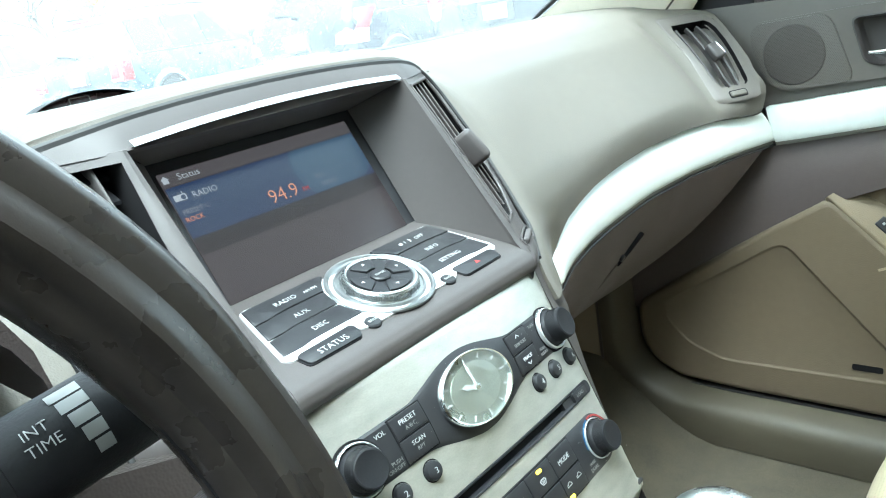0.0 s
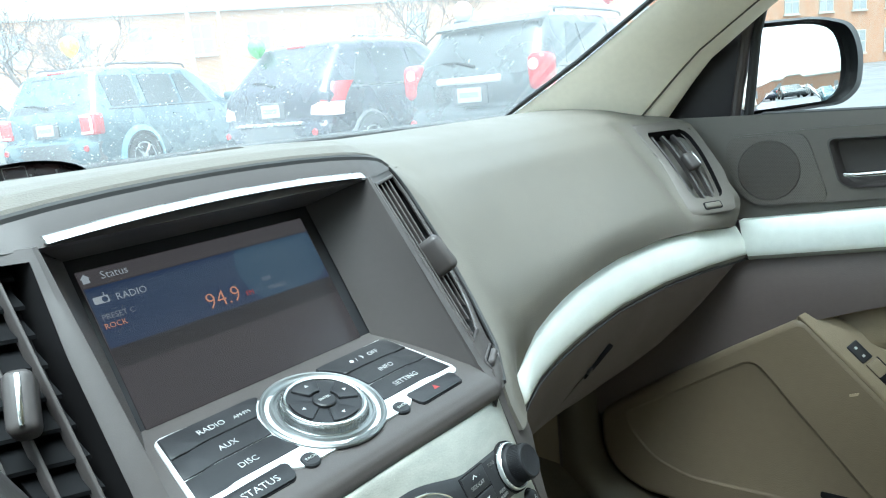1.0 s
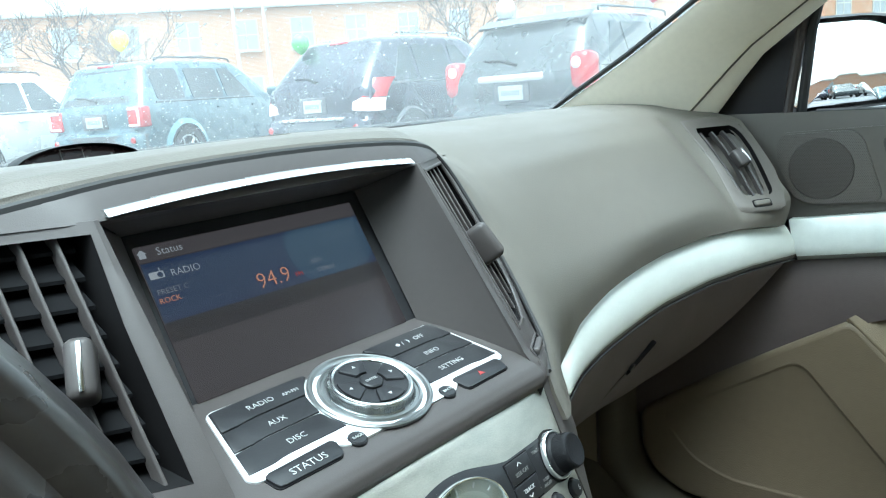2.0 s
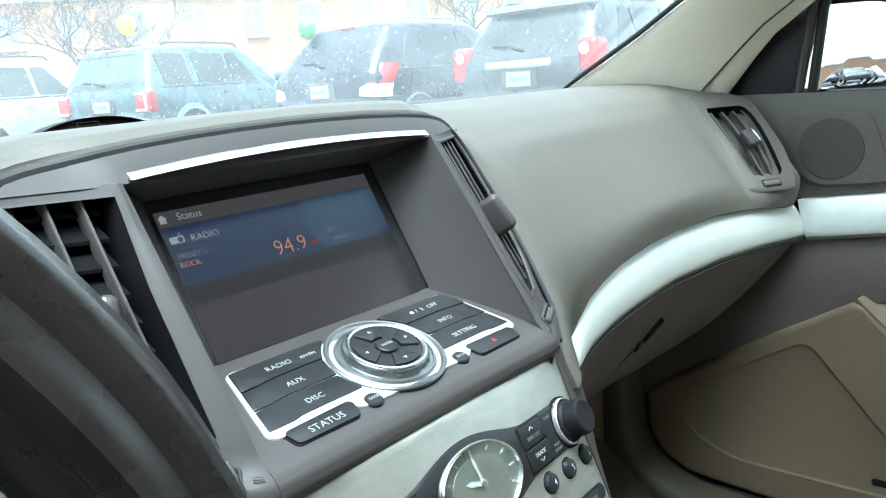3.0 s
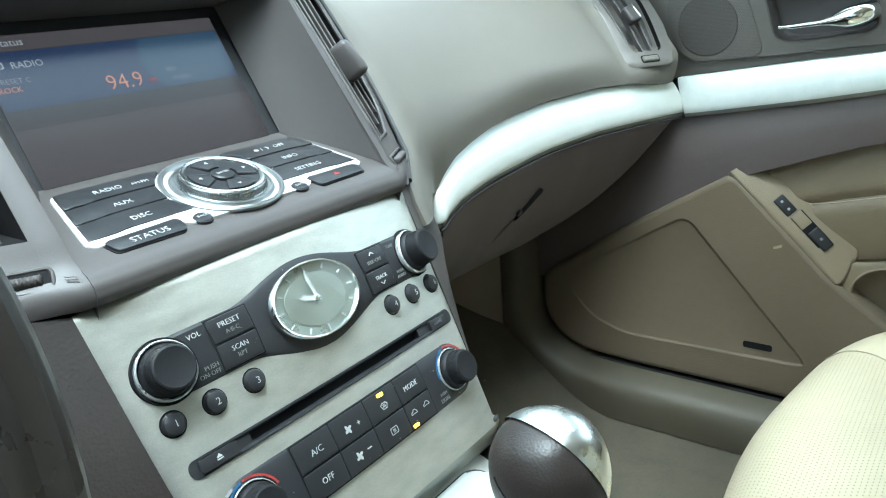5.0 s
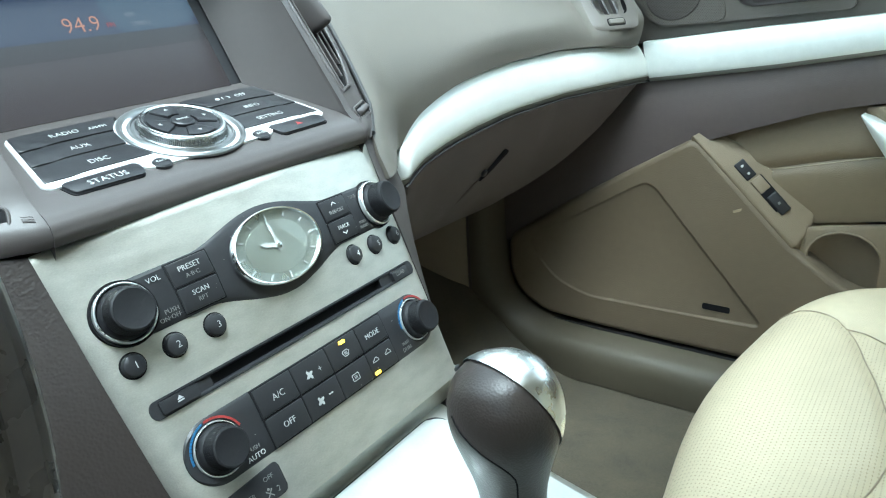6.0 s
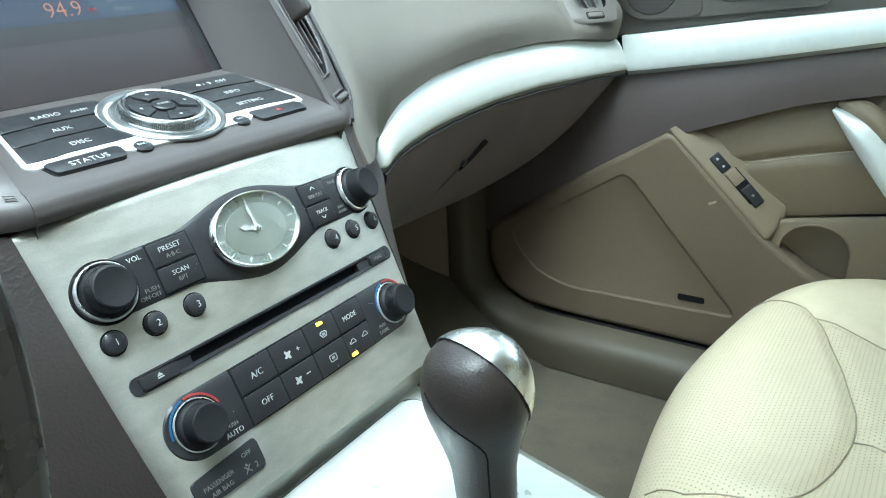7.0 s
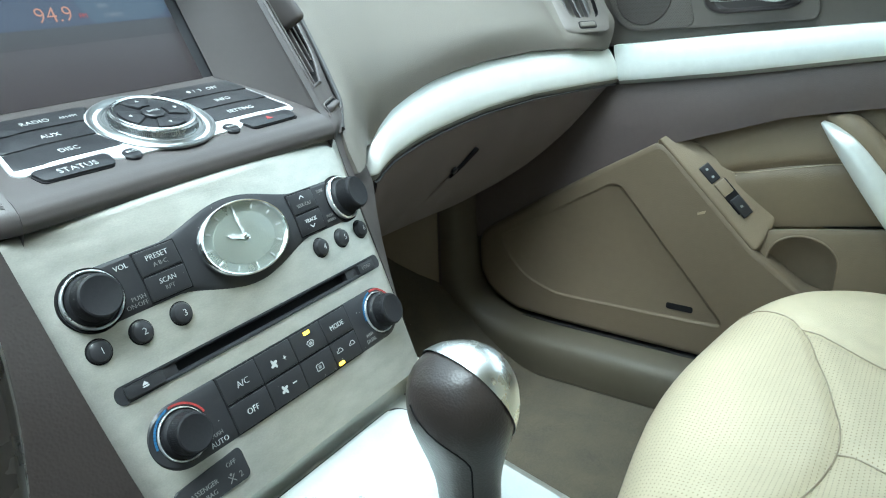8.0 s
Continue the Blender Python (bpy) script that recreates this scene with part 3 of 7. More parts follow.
# shelf for the keys, with its rounded front edge
SHELF = ((0.1035, 0.8085), (0.085, 0.8031), (0.060, 0.7955), (0.040, 0.7894), (0.031, 0.7864), (0.0245, 0.7835), (0.0205, 0.7795), (0.0195, 0.7745), (0.0212, 0.7705), (0.026, 0.7695))


def shelf_point(s, k):
    t = k * (len(SHELF) - 1)
    i = min(int(t), len(SHELF) - 2)
    y, z = (mix(a, b, t - i) for a, b in zip(SHELF[i], SHELF[i + 1]))
    half = lerp(y, (0.02, 0.03, 0.06, 0.1035), (0.1016, 0.1010, 0.1003, 0.0985))
    return (s * half, y, z)


part("key_shelf", slab(shelf_point, [-1 + i / 14 for i in range(29)], [i / 27 for i in range(28)], (0, 0.004, -0.012)), TAUPE_SMOOTH, dash, "smooth taupe shelf below the screen")

# fairings that run from the fascia down to the knee panels
def fairing(s):
    def f(k, j):
        z = mix(0.772 if s > 0 else 0.768 + 0.03 * k, 0.46, j)
        v = (z - 0.717) / math.cos(TH)
        e1 = Vector((s * lerp(v, (-0.3, -0.095, -0.05, 0, 0.06), (0.086, 0.099, 0.1035, 0.107, 0.1105)), -0.0058 + v * math.sin(TH) + 0.007 + 0.008 * j, z))
        far = (lerp(z, (0.46, 0.62, 0.70, 0.73, 0.772), (0.14, 0.17, 0.215, 0.21, 0.16)), lerp(z, (0.46, 0.62, 0.70, 0.73, 0.772), (0.02, 0.075, 0.098, 0.085, 0.075))) if s > 0 else (0.32, lerp(z, (0.46, 0.772), (0.04, 0.092)))
        e2 = Vector((s * far[0], far[1], z))
        p = e1.lerp(e2, k)
        return p + Vector((0, -0.010 * math.sin(math.pi * k) if s > 0 else 0, 0))

    return f


# Flank carries the pad on in darker plastic, so its colour holds the shade.
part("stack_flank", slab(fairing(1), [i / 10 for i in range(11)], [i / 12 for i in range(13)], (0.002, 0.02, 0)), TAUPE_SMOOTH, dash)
part("knee_panel", slab(fairing(-1), [i / 10 for i in range(11)], [i / 12 for i in range(13)], (-0.002, 0.02, 0)), KNEE, dash, "dark textured knee panel")

# silver trim of the passenger side
def trim_point(x, k):
    lo, hi = arc(x, TRIM_LO), arc(x, TRIM_HI)
    z = mix(lo, hi, k)
    bulge = 0.0042 * math.sin(math.pi * min(max(k, 0), 1)) ** 0.6
    lean = 0.010 * (1 - k) * sstep((x - 0.64) / 0.054)
    return (x + lean, arc(x, TRIM_Y) - 0.0022 - bulge - 0.5 * lean + 0.0075 * k + 0.010 * max(0.0, (0.215 - x) / 0.007) ** 2, z)


tx = [0.208, 0.210, 0.212, 0.215, 0.218, 0.226, 0.235, 0.25, 0.27, 0.29, 0.315, 0.34, 0.37, 0.4, 0.435, 0.47, 0.5, 0.53, 0.56, 0.59, 0.62, 0.645, 0.67, 0.685, 0.694]
part("silver_trim", slab(trim_point, tx, [0, 0.03, 0.1, 0.25, 0.4, 0.55, 0.7, 0.85, 0.95, 1], (0, 0.014, 0)), SILVER, dash, "curved silver aluminium trim strip")
part("trim_lip", slab(lambda x, k: Vector(trim_point(x, 0.0)) + Vector((0, 0.0004 + 0.0030 * k * k, -0.0056 * k)), tx, [0, 0.3, 0.7, 1], (0, 0.010, 0)), TRIM_SHADE, dash, "lower edge of the trim strip, its underside shade in grey")
part("trim_gap", slab(lambda x, k: Vector(trim_point(x, 0.0)) + Vector((0, 0.005 + k * 0.01, -0.0056 - 0.003 * k)), tx, [0, 1], (0, 0.004, -0.003)), RUBBER_SEAL, dash)
part("upper_seal", tube([Vector(trim_point(x, 1.0)) + Vector((0, -0.0004, 0.0008)) for x in tx[3:]], 0.0011, 6), RUBBER_SEAL, dash)
part("lower_seal", tube([Vector(trim_point(x, 0.0)) + Vector((0, 0.0016, -0.0068)) for x in tx[2:]], 0.0011, 6), RUBBER_SEAL, dash)
part("pad_gap", slab(lambda x, k: Vector(trim_point(x, 1.0)) + Vector((0, 0.002 + k * 0.01, 0.0005 + 0.002 * k)), tx, [0, 1], (0, 0.004, 0.003)), RUBBER_SEAL, dash)

# glove box below the trim
glove_curve = curve_fit([(0.221, 0.642, 0), (0.255, 0.625, 0), (0.30, 0.611, 0), (0.375, 0.599, 0), (0.455, 0.591, 0), (0.52, 0.592, 0), (0.58, 0.606, 0), (0.63, 0.633, 0), (0.665, 0.668, 0), (0.684, 0.712, 0)], 60)
GLOVE_X, GLOVE_Z = [p.x for p in glove_curve], [p.y for p in glove_curve]


def glove_point(x, k):
    lo = lerp(x, GLOVE_X, GLOVE_Z)
    hi = arc(x, TRIM_LO) - 0.0080
    z = mix(hi, lo, k)
    y = arc(x, TRIM_Y) + 0.004 + (hi - z) * 0.52 + 0.25 * max(0, hi - z - 0.09)
    return (x, y - 0.006 * math.sin(math.pi * k) ** 0.6, z)


gx = [0.222 + i * (0.684 - 0.222) / 36 for i in range(37)]
glove = part("glove_box_lid", slab(glove_point, gx, [0, 0.02, 0.06, 0.15, 0.3, 0.45, 0.6, 0.75, 0.88, 0.95, 1], (0, 0.016, 0.0)), TAUPE_LID, dash, "dark taupe glove box lid")
part("glove_edge", tube([Vector(glove_point(0.2205, k / 8)) + Vector((0, 0.003, 0)) for k in range(9)], 0.0018, 8), RUBBER_SEAL, dash)
part("lid_frame", slab(lambda x, k: Vector(glove_point(0.222, k)) + Vector((x - 0.222, 0.0015, 0)), [0.196, 0.204, 0.212, 0.2192], [0, 0.2, 0.4, 0.6, 0.8, 1], (0, 0.012, 0)), TAUPE_LID, dash)
# finger slit, drawn as a near-black raised piece for its shade, and latch
lat = Matrix.Translation((0.418, 0.1286, 0.6600)) @ Matrix.Rotation(radians(27.5), 4, "X") @ Matrix.Rotation(radians(90), 4, "X")
slit = [(0.0250, 0.0225), (0.0248, 0.0185), (0.0190, 0.0150), (0.0080, 0.0060), (-0.0060, -0.0030), (-0.0150, -0.0070), (-0.0060, -0.0005), (0.0060, 0.0085), (0.0170, 0.0180), (0.0215, 0.0225)]
part("latch_slit_shade", prism(rounded(slit, 0.001, 3), -0.004, 0.0042), DEEP, glove, m=lat)
part("latch", prism(rounded([(-0.012, -0.0040), (-0.030, -0.0130), (-0.048, -0.0250), (-0.056, -0.0330), (-0.044, -0.0270), (-0.024, -0.0165)], 0.002, 3), -0.004, 0.0022, 0.0010), TAUPE_DARK, glove, m=lat)
part("lock", lathe([(0.0040, 0.002), (0.0040, 0.0046), (0.0032, 0.0050), (0, 0.0048)], 20), BLACK, glove, m=lat @ Matrix.Translation((-0.0125, 0.0035, 0.0006)))
# body of the dash under and behind the glove box, near-black to imitate shade
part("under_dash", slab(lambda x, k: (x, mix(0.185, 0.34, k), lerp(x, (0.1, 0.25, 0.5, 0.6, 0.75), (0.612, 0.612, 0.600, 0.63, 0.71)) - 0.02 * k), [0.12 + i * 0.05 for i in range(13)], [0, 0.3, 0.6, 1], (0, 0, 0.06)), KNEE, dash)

# passenger-side air vent, in the end of the pad
NOSE_Z = (0.7848, 0.788, 0.793, 0.8015, 0.804, 0.8075, 0.812, 0.82, 0.828, 0.837, 0.846, 0.855, 0.864, 0.870, 0.874, 0.877, 0.8805, 0.885, 0.889, 0.8915)


def nose_left(z):
    return lerp(z, (0.7848, 0.789, 0.804, 0.845, 0.8815, 0.8915), (0.6085, 0.6045, 0.6105, 0.6225, 0.6275, 0.6290))


def nose_right(z):
    return lerp(z, (0.7848, 0.7885, 0.803, 0.828, 0.8575, 0.876, 0.884, 0.8915), (0.6550, 0.6610, 0.6715, 0.6835, 0.6910, 0.6915, 0.6880, 0.6800))


def nose_face(k, z):
    a, d = nose_left(z), nose_right(z)
    b, c = mouth_left(min(max(z, 0.8015), 0.8805)), mouth_right(min(max(z, 0.8015), 0.8805))
    x = lerp(k, (0, 0.12, 1, 2, 2.88, 3), (a, a + 0.0012, b, c, d - 0.0012, d))
    tuck = 0.0026 if k in (0, 3) or z in (NOSE_Z[0], NOSE_Z[-1]) else 0.0
    return Vector((x, end_y(x, z) - 0.0012 + tuck, z))


def in_mouth(u, z, off=0.0):
    """A place in the vent's opening: u across, off metres behind its face."""
    x = mix(mouth_left(z), mouth_right(z), u)
    return Vector((x, end_y(x, z) - 0.0012, z)) + Vector((0.39, 0.70, -0.60)) * off


# Darker than the pad it sits in, to imitate shade from the pillar.
part("vent_nose", slab(nose_face, [0, 0.12, 1, 2, 2.88, 3], NOSE_Z, (0, 0.010, 0), skip=lambda k, z: 1 < k < 2 and 0.8015 < z < 0.8805), TAUPE_DOOR, dash)
mouth_z = [z for z in NOSE_Z if 0.8015 <= z <= 0.8805]
side_duct = bmesh.new()
rim_of_duct = [(0.0, z) for z in mouth_z] + [(1.0, z) for z in mouth_z[::-1]]
duct_rings = [[side_duct.verts.new(in_mouth(u, z, d)) for u, z in rim_of_duct] for d in (0.0005, 0.034)]
for i in range(len(rim_of_duct)):
    k = (i + 1) % len(rim_of_duct)
    side_duct.faces.new((duct_rings[0][i], duct_rings[0][k], duct_rings[1][k], duct_rings[1][i]))
side_duct.faces.new(duct_rings[1])
side_vent = part("side_air_vent", side_duct, VENT_BLACK, dash, "dark passenger air vent with upright bars", flat=True)
for u in (0.13, 0.43, 0.72):
    part("bar", slab(lambda a, z: in_mouth(u + 0.05 * (0.84 - z) / 0.04 * (u - 0.43) + a * 0.027, z, 0.0035 + 0.0008 * abs(a)), [-1, -0.5, 0.5, 1], mouth_z[1:-1], (0.002, 0.0040, -0.0032)), TAUPE_SMOOTH, side_vent)
cu = Vector((1, -0.63, 0)).normalized()
cn = Vector((-0.63, -1, 0.92)).normalized()
cv = cn.cross(cu)
NOSE = Matrix((cu, cv, cn)).transposed().to_4x4()
tab = part("slide_tab", rbox(0.0165, 0.0225, 0.012, 0.0035, 4), TAUPE_SMOOTH, side_vent, m=Matrix.Translation(in_mouth(0.52, 0.8425, -0.0015)) @ NOSE @ Matrix.Rotation(radians(14), 4, "Z"))
part("chrome_inlay", rbox(0.0030, 0.0190, 0.003, 0.001, 2, c=(0.0052, 0, 0.0052)), CHROME, tab, "bright chrome inlay")
slot = part("wheel_slot", prism(rect(-0.0125, -0.0050, 0.0125, 0.0050, 0.003), -0.004, 0.0004, 0.0002), DEEP, dash, m=Matrix.Translation((0.6370, end_y(0.6370, 0.7935) - 0.0012, 0.7935)) @ NOSE)
part("thumb_wheel", rbox(0.0215, 0.0072, 0.0050, 0.002, 3), TAUPE, slot)

# small hooded warning light on top of the dash, at the windscreen
dome = thing("dash_indicator", "small dark hooded indicator on top of the dash", "indicator", Matrix.Translation((0.006, 0.395, 0.9135)))
hood = bmesh.new()
rows = []
for j in range(9):
    a = j / 8 * math.pi / 2
    rows.append([hood.verts.new((0.050 * math.cos(t) * (0.35 + 0.65 * math.cos(a)), -0.022 + 0.062 * math.sin(a), 0.0175 * math.sin(t) * (0.25 + 0.75 * math.cos(a)) - 0.002)) for t in [math.pi * i / 20 for i in range(21)]])
for a, b in zip(rows, rows[1:]):
    for i in range(20):
        hood.faces.new((a[i], a[i + 1], b[i + 1], b[i]))
part("hood", hood, BLACK_SOFT, dome)
LENS = mat("smoked_red_lens", (0.022, 0.009, 0.010), 0.25, var=0.1, vscale=60)
face = [(0.047 * math.cos(math.pi * i / 20), 0.0155 * math.sin(math.pi * i / 20) - 0.002) for i in range(21)]
part("lens", moved(prism(face, -0.001, 0.001), Matrix.Translation((0, -0.016, 0)) @ Matrix.Rotation(radians(72), 4, "X")), LENS, dome)
for a, b, c, d in ((-0.0125, 0.0030, 0.0050, 0.0036), (-0.0125, 0.0118, 0.0050, 0.0124), (-0.0125, 0.0030, -0.0119, 0.0124), (0.0044, 0.0030, 0.0050, 0.0124), (0.0062, 0.0035, 0.0078, 0.0052), (0.026, 0.0035, 0.0275, 0.0062), (-0.034, 0.002, -0.0322, 0.0048)):
    part("mark", moved(prism(rect(a, b, c, d), 0.001, 0.0014), Matrix.Translation((0, -0.016, 0)) @ Matrix.Rotation(radians(72), 4, "X")), GREY_INK, dome, flat=True)


# ---------------------------------------------------------------- screen
display = thing("display_screen", "wide colour display showing the radio status page", "screen", SCR)
part("surround", prism(rect(-0.083, -0.053, 0.083, 0.053, 0.003), -0.008, -0.0015), BLACK, display)


def lit(name, col, strength, rough=0.22):
    return mat(name, (0.010, 0.009, 0.010), rough, var=0.0, emit=(*col, strength * 0.2))


LCD_BACK = lit("lcd_background", (0.040, 0.031, 0.032), 1.0)
LCD_TOP = lit("lcd_title_bar", (0.055, 0.046, 0.048), 1.0)
LCD_BLUE = lit("lcd_blue_banner", (0.018, 0.028, 0.060), 1.0)
LCD_DARK = lit("lcd_dark_band", (0.018, 0.014, 0.015), 1.0)
LCD_GLOBE = lit("lcd_pale_blue", (0.026, 0.048, 0.080), 1.0)
LCD_WHITE = lit("lcd_white", (0.27, 0.265, 0.28), 1.0)
LCD_GREY = lit("lcd_grey", (0.17, 0.165, 0.18), 1.0)
LCD_ORANGE = lit("lcd_orange", (0.42, 0.17, 0.10), 1.0)
LCD_RED = lit("lcd_red", (0.30, 0.03, 0.02), 1.0)
lcd = part("lcd_panel", prism(rect(-0.0758, -0.0435, 0.0712, 0.0420, 0.001), -0.0015, -0.0006), LCD_BACK, display, "dim backlit liquid crystal panel")
part("title_bar", prism(rect(-0.0752, 0.0330, 0.0706, 0.0414), -0.0006, -0.0004), LCD_TOP, lcd, flat=True)
part("banner", prism(rect(-0.0752, -0.0002, 0.0706, 0.0324), -0.0006, -0.0004), LCD_BLUE, lcd, flat=True)
part("dark_band", prism(rect(-0.0752, -0.0107, 0.0706, -0.0005), -0.0006, -0.0004), LCD_DARK, lcd, flat=True)
for c, r in ((0.036, 0.026), (0.058, 0.017)):
    disc = [(min(x, 0.0704), min(max(y, 0.0), 0.0322)) for x, y in oval(r, r, 40, (c, 0.018))]
    part("globe_picture", prism(disc, -0.0004, -0.00034 + c * 0.001), LCD_GLOBE, lcd, flat=True)


def at_lcd(u, v):
    return Matrix.Translation((u, v, -0.00025))


word("Status", 0.0043, LCD_WHITE, lcd, at_lcd(-0.0572, 0.0376))
word("RADIO", 0.0039, LCD_WHITE, lcd, at_lcd(-0.0532, 0.0246))
word("PRESET C", 0.0030, LCD_GREY, lcd, at_lcd(-0.0640, 0.0159))
word("ROCK", 0.0030, LCD_ORANGE, lcd, at_lcd(-0.0674, 0.0112))
word("94.9", 0.0094, LCD_ORANGE, lcd, at_lcd(-0.0056, 0.0076))
word("FM", 0.0030, LCD_RED, lcd, at_lcd(0.0116, 0.0055))
word("RDS", 0.0026, LCD_GREY, lcd, at_lcd(0.0264, 0.0107))
word("STEREO", 0.0026, LCD_GREY, lcd, at_lcd(0.0310, 0.0046))
# house and radio pictograms
part("house_icon", prism([(-0.0750, 0.0376), (-0.0724, 0.0400), (-0.0698, 0.0376), (-0.0706, 0.0376), (-0.0706, 0.0351), (-0.0742, 0.0351), (-0.0742, 0.0376)], -0.0004, -0.0002), LCD_WHITE, lcd, flat=True)
part("radio_icon", prism(rect(-0.0732, 0.0232, -0.0652, 0.0270, 0.0006), -0.0004, -0.0002), LCD_WHITE, lcd, flat=True)
part("radio_dial", prism(oval(0.0015, 0.0015, 20, (-0.0674, 0.0250)), -0.0002, -0.0001), LCD_BLUE, lcd, flat=True)
part("radio_aerial", prism(rect(-0.0672, 0.0270, -0.0667, 0.0288), -0.0004, -0.0002), LCD_WHITE, lcd, flat=True)

# ---------------------------------------------------------------- key pad with the round controller
pad = thing("key_pad", "black control keys in a silver surround with round controller", "control panel", KEY)
outline = rounded([(-0.0795, 0.0325), (-0.0225, 0.0305), (-0.0225, 0.0265), (0.0225, 0.0265), (0.0225, 0.0305), (0.0795, 0.0325), (0.0905, -0.0175), (0.0870, -0.0215), (0.046, -0.0205), (0.040, -0.0265), (0.029, -0.0270), (-0.029, -0.0270), (-0.040, -0.0265), (-0.046, -0.0205), (-0.0870, -0.0215), (-0.0905, -0.0175)], 0.004, 4)
part("surround", prism(outline, -0.003, 0.0012, 0.0008), KEY_CHROME, pad, "bright chrome surround")
part("ring_plate", lathe([(0, 0.0010), (0.0334, 0.0008), (0.0334, 0.0022), (0.0326, 0.0028), (0.0316, 0.0026), (0.0310, 0.0018), (0.0300, 0.0011), (0.0284, 0.0010), (0.0276, 0.0016), (0.0270, 0.0026), (0.0262, 0.0026), (0.0258, 0.0018), (0, 0.0018)], 72), RING_SATIN, pad, "turned satin ring round the controller", m=Matrix.Translation((0, 0.001, 0)))
dial = part("controller", lathe([(0.0255, 0.002), (0.0255, 0.0035), (0.0248, 0.0042), (0.0238, 0.0092), (0.0232, 0.0098), (0.0225, 0.0098)], 72), RING_METAL, pad, "knurled chrome rotary controller", m=Matrix.Translation((0, 0.001, -0.0004)) @ Matrix.Diagonal((0.955, 0.955, 0.70, 1)))
part("chrome_lip", lathe([(0.0233, 0.0094), (0.0230, 0.0106), (0.0220, 0.0110), (0.0208, 0.0104), (0.0206, 0.0096)], 72), SATIN_CHROME, dial)
knurl = [moved(rbox(0.0006, 0.00055, 0.0042, 0.0), Matrix.Rotation(2 * math.pi * i / 150, 4, "Z") @ Matrix.Translation((0.0243, 0, 0.0067)) @ Matrix.Rotation(radians(-11), 4, "Y")) for i in range(150)]
part("knurling", join(*knurl), RING_METAL, dial, flat=True)
part("rocker", lathe([(0, 0.0085), (0.0070, 0.0086), (0.0195, 0.0092), (0.0206, 0.0092)], 56), BLACK, dial)
part("enter_button", lathe([(0.0066, 0.0080), (0.0066, 0.0108), (0.0058, 0.0116), (0, 0.0118)], 36), BLACK, dial)
word("ENTER", 0.0019, WHITE_INK, dial, Matrix.Translation((0, 0, 0.0120)))
for i in range(4):
    turn = Matrix.Rotation(radians(90 * i), 4, "Z")
    w = [radians(90 - 29 + 58 * q / 8) for q in range(9)]
    petal = [(0.0196 * math.cos(t), 0.0196 * math.sin(t)) for t in w] + [(0.0084 * math.cos(t), 0.0084 * math.sin(t)) for t in [radians(90 + 26 - 52 * q / 6) for q in range(7)]]
    part("arrow_key", prism(rounded(petal, 0.0012, 2), 0.0086, 0.0110, 0.0009, 2), BLACK, dial, m=turn)
    part("arrow_mark", prism([(-0.0012, -0.0008), (0.0012, -0.0008), (0, 0.0012)], 0, 0.0003), WHITE_INK, dial, m=turn @ Matrix.Translation((0, 0.0150, 0.0110)), flat=True)

ROWS_V = (0.0302, 0.0146, -0.0002, -0.0160)
for s, words in ((-1, (("RADIO", "AM·FM"), ("AUX",), ("DISC",))), (1, (("OFF",), ("INFO",), ("SETTING",)))):
    for i, text in enumerate(words):
        hi, lo = ROWS_V[i], ROWS_V[i + 1] + 0.0006
        out_hi, out_lo = lerp(hi, (-0.0165, 0.03), (0.0880, 0.0782)), lerp(lo, (-0.0165, 0.03), (0.0880, 0.0782))

        def inner(v):
            return max(0.0215, math.sqrt(max(0.0342**2 - (v - 0.001) ** 2, 0)) if abs(v - 0.001) < 0.0342 else 0.0215)

        def ripple(k):
            return 0.0013 * sstep((k - 0.22) / 0.16) - 0.0004

        edge = [(s * inner(mix(hi, lo, k / 6)), mix(hi + (ripple(1) if i else 0), lo + ripple(1), k / 6)) for k in range(7)]
        top_row = [(s * mix(out_hi, inner(hi), k / 12), hi + (ripple(k / 12) if i else 0)) for k in range(12)]
        low_row = [(s * mix(inner(lo), out_lo, k / 12), lo + ripple(1 - k / 12)) for k in range(1, 13)]
        shape = (top_row + edge + low_row)[::s]

        def key_face(shape=shape):
            bm = prism(shape, -0.001, 0.0017 + 0.0005 * (2 - i), 0.0007, 2)
            return bm

        key = part("key", key_face(), BLACK, pad)
        top = 0.0018 + 0.0005 * (2 - i)
        vm = (hi + lo) / 2
        if len(text) > 1:
            word(text[0], 0.0036, WHITE_INK, key, Matrix.Translation((s * 0.054, vm, top)))
            word(text[1], 0.0024, WHITE_INK, key, Matrix.Translation((s * 0.0365, vm - 0.0006, top)))
        elif text[0] == "OFF":
            word("OFF", 0.0034, WHITE_INK, key, Matrix.Translation((0.0600, vm, top)))
            word("/", 0.0034, WHITE_INK, key, Matrix.Translation((0.0465, vm, top)))
            part("sun_icon", prism(oval(0.0014, 0.0014, 16), 0, 0.0002), WHITE_INK, key, m=Matrix.Translation((0.0425, vm, top)), flat=True)
            moon = [(0.0018 * math.cos(t), 0.0018 * math.sin(t)) for t in [radians(-90 + 18 * q) for q in range(11)]] + [(0.0007 * math.cos(t), 0.0018 * math.sin(t)) for t in [radians(90 - 18 * q) for q in range(1, 10)]]
            part("moon_icon", prism(moon, 0, 0.0002), WHITE_INK, key, m=Matrix.Translation((0.0500, vm, top)), flat=True)
        else:
            word(text[0], 0.0036, WHITE_INK, key, Matrix.Translation((s * 0.0555, vm, top)))
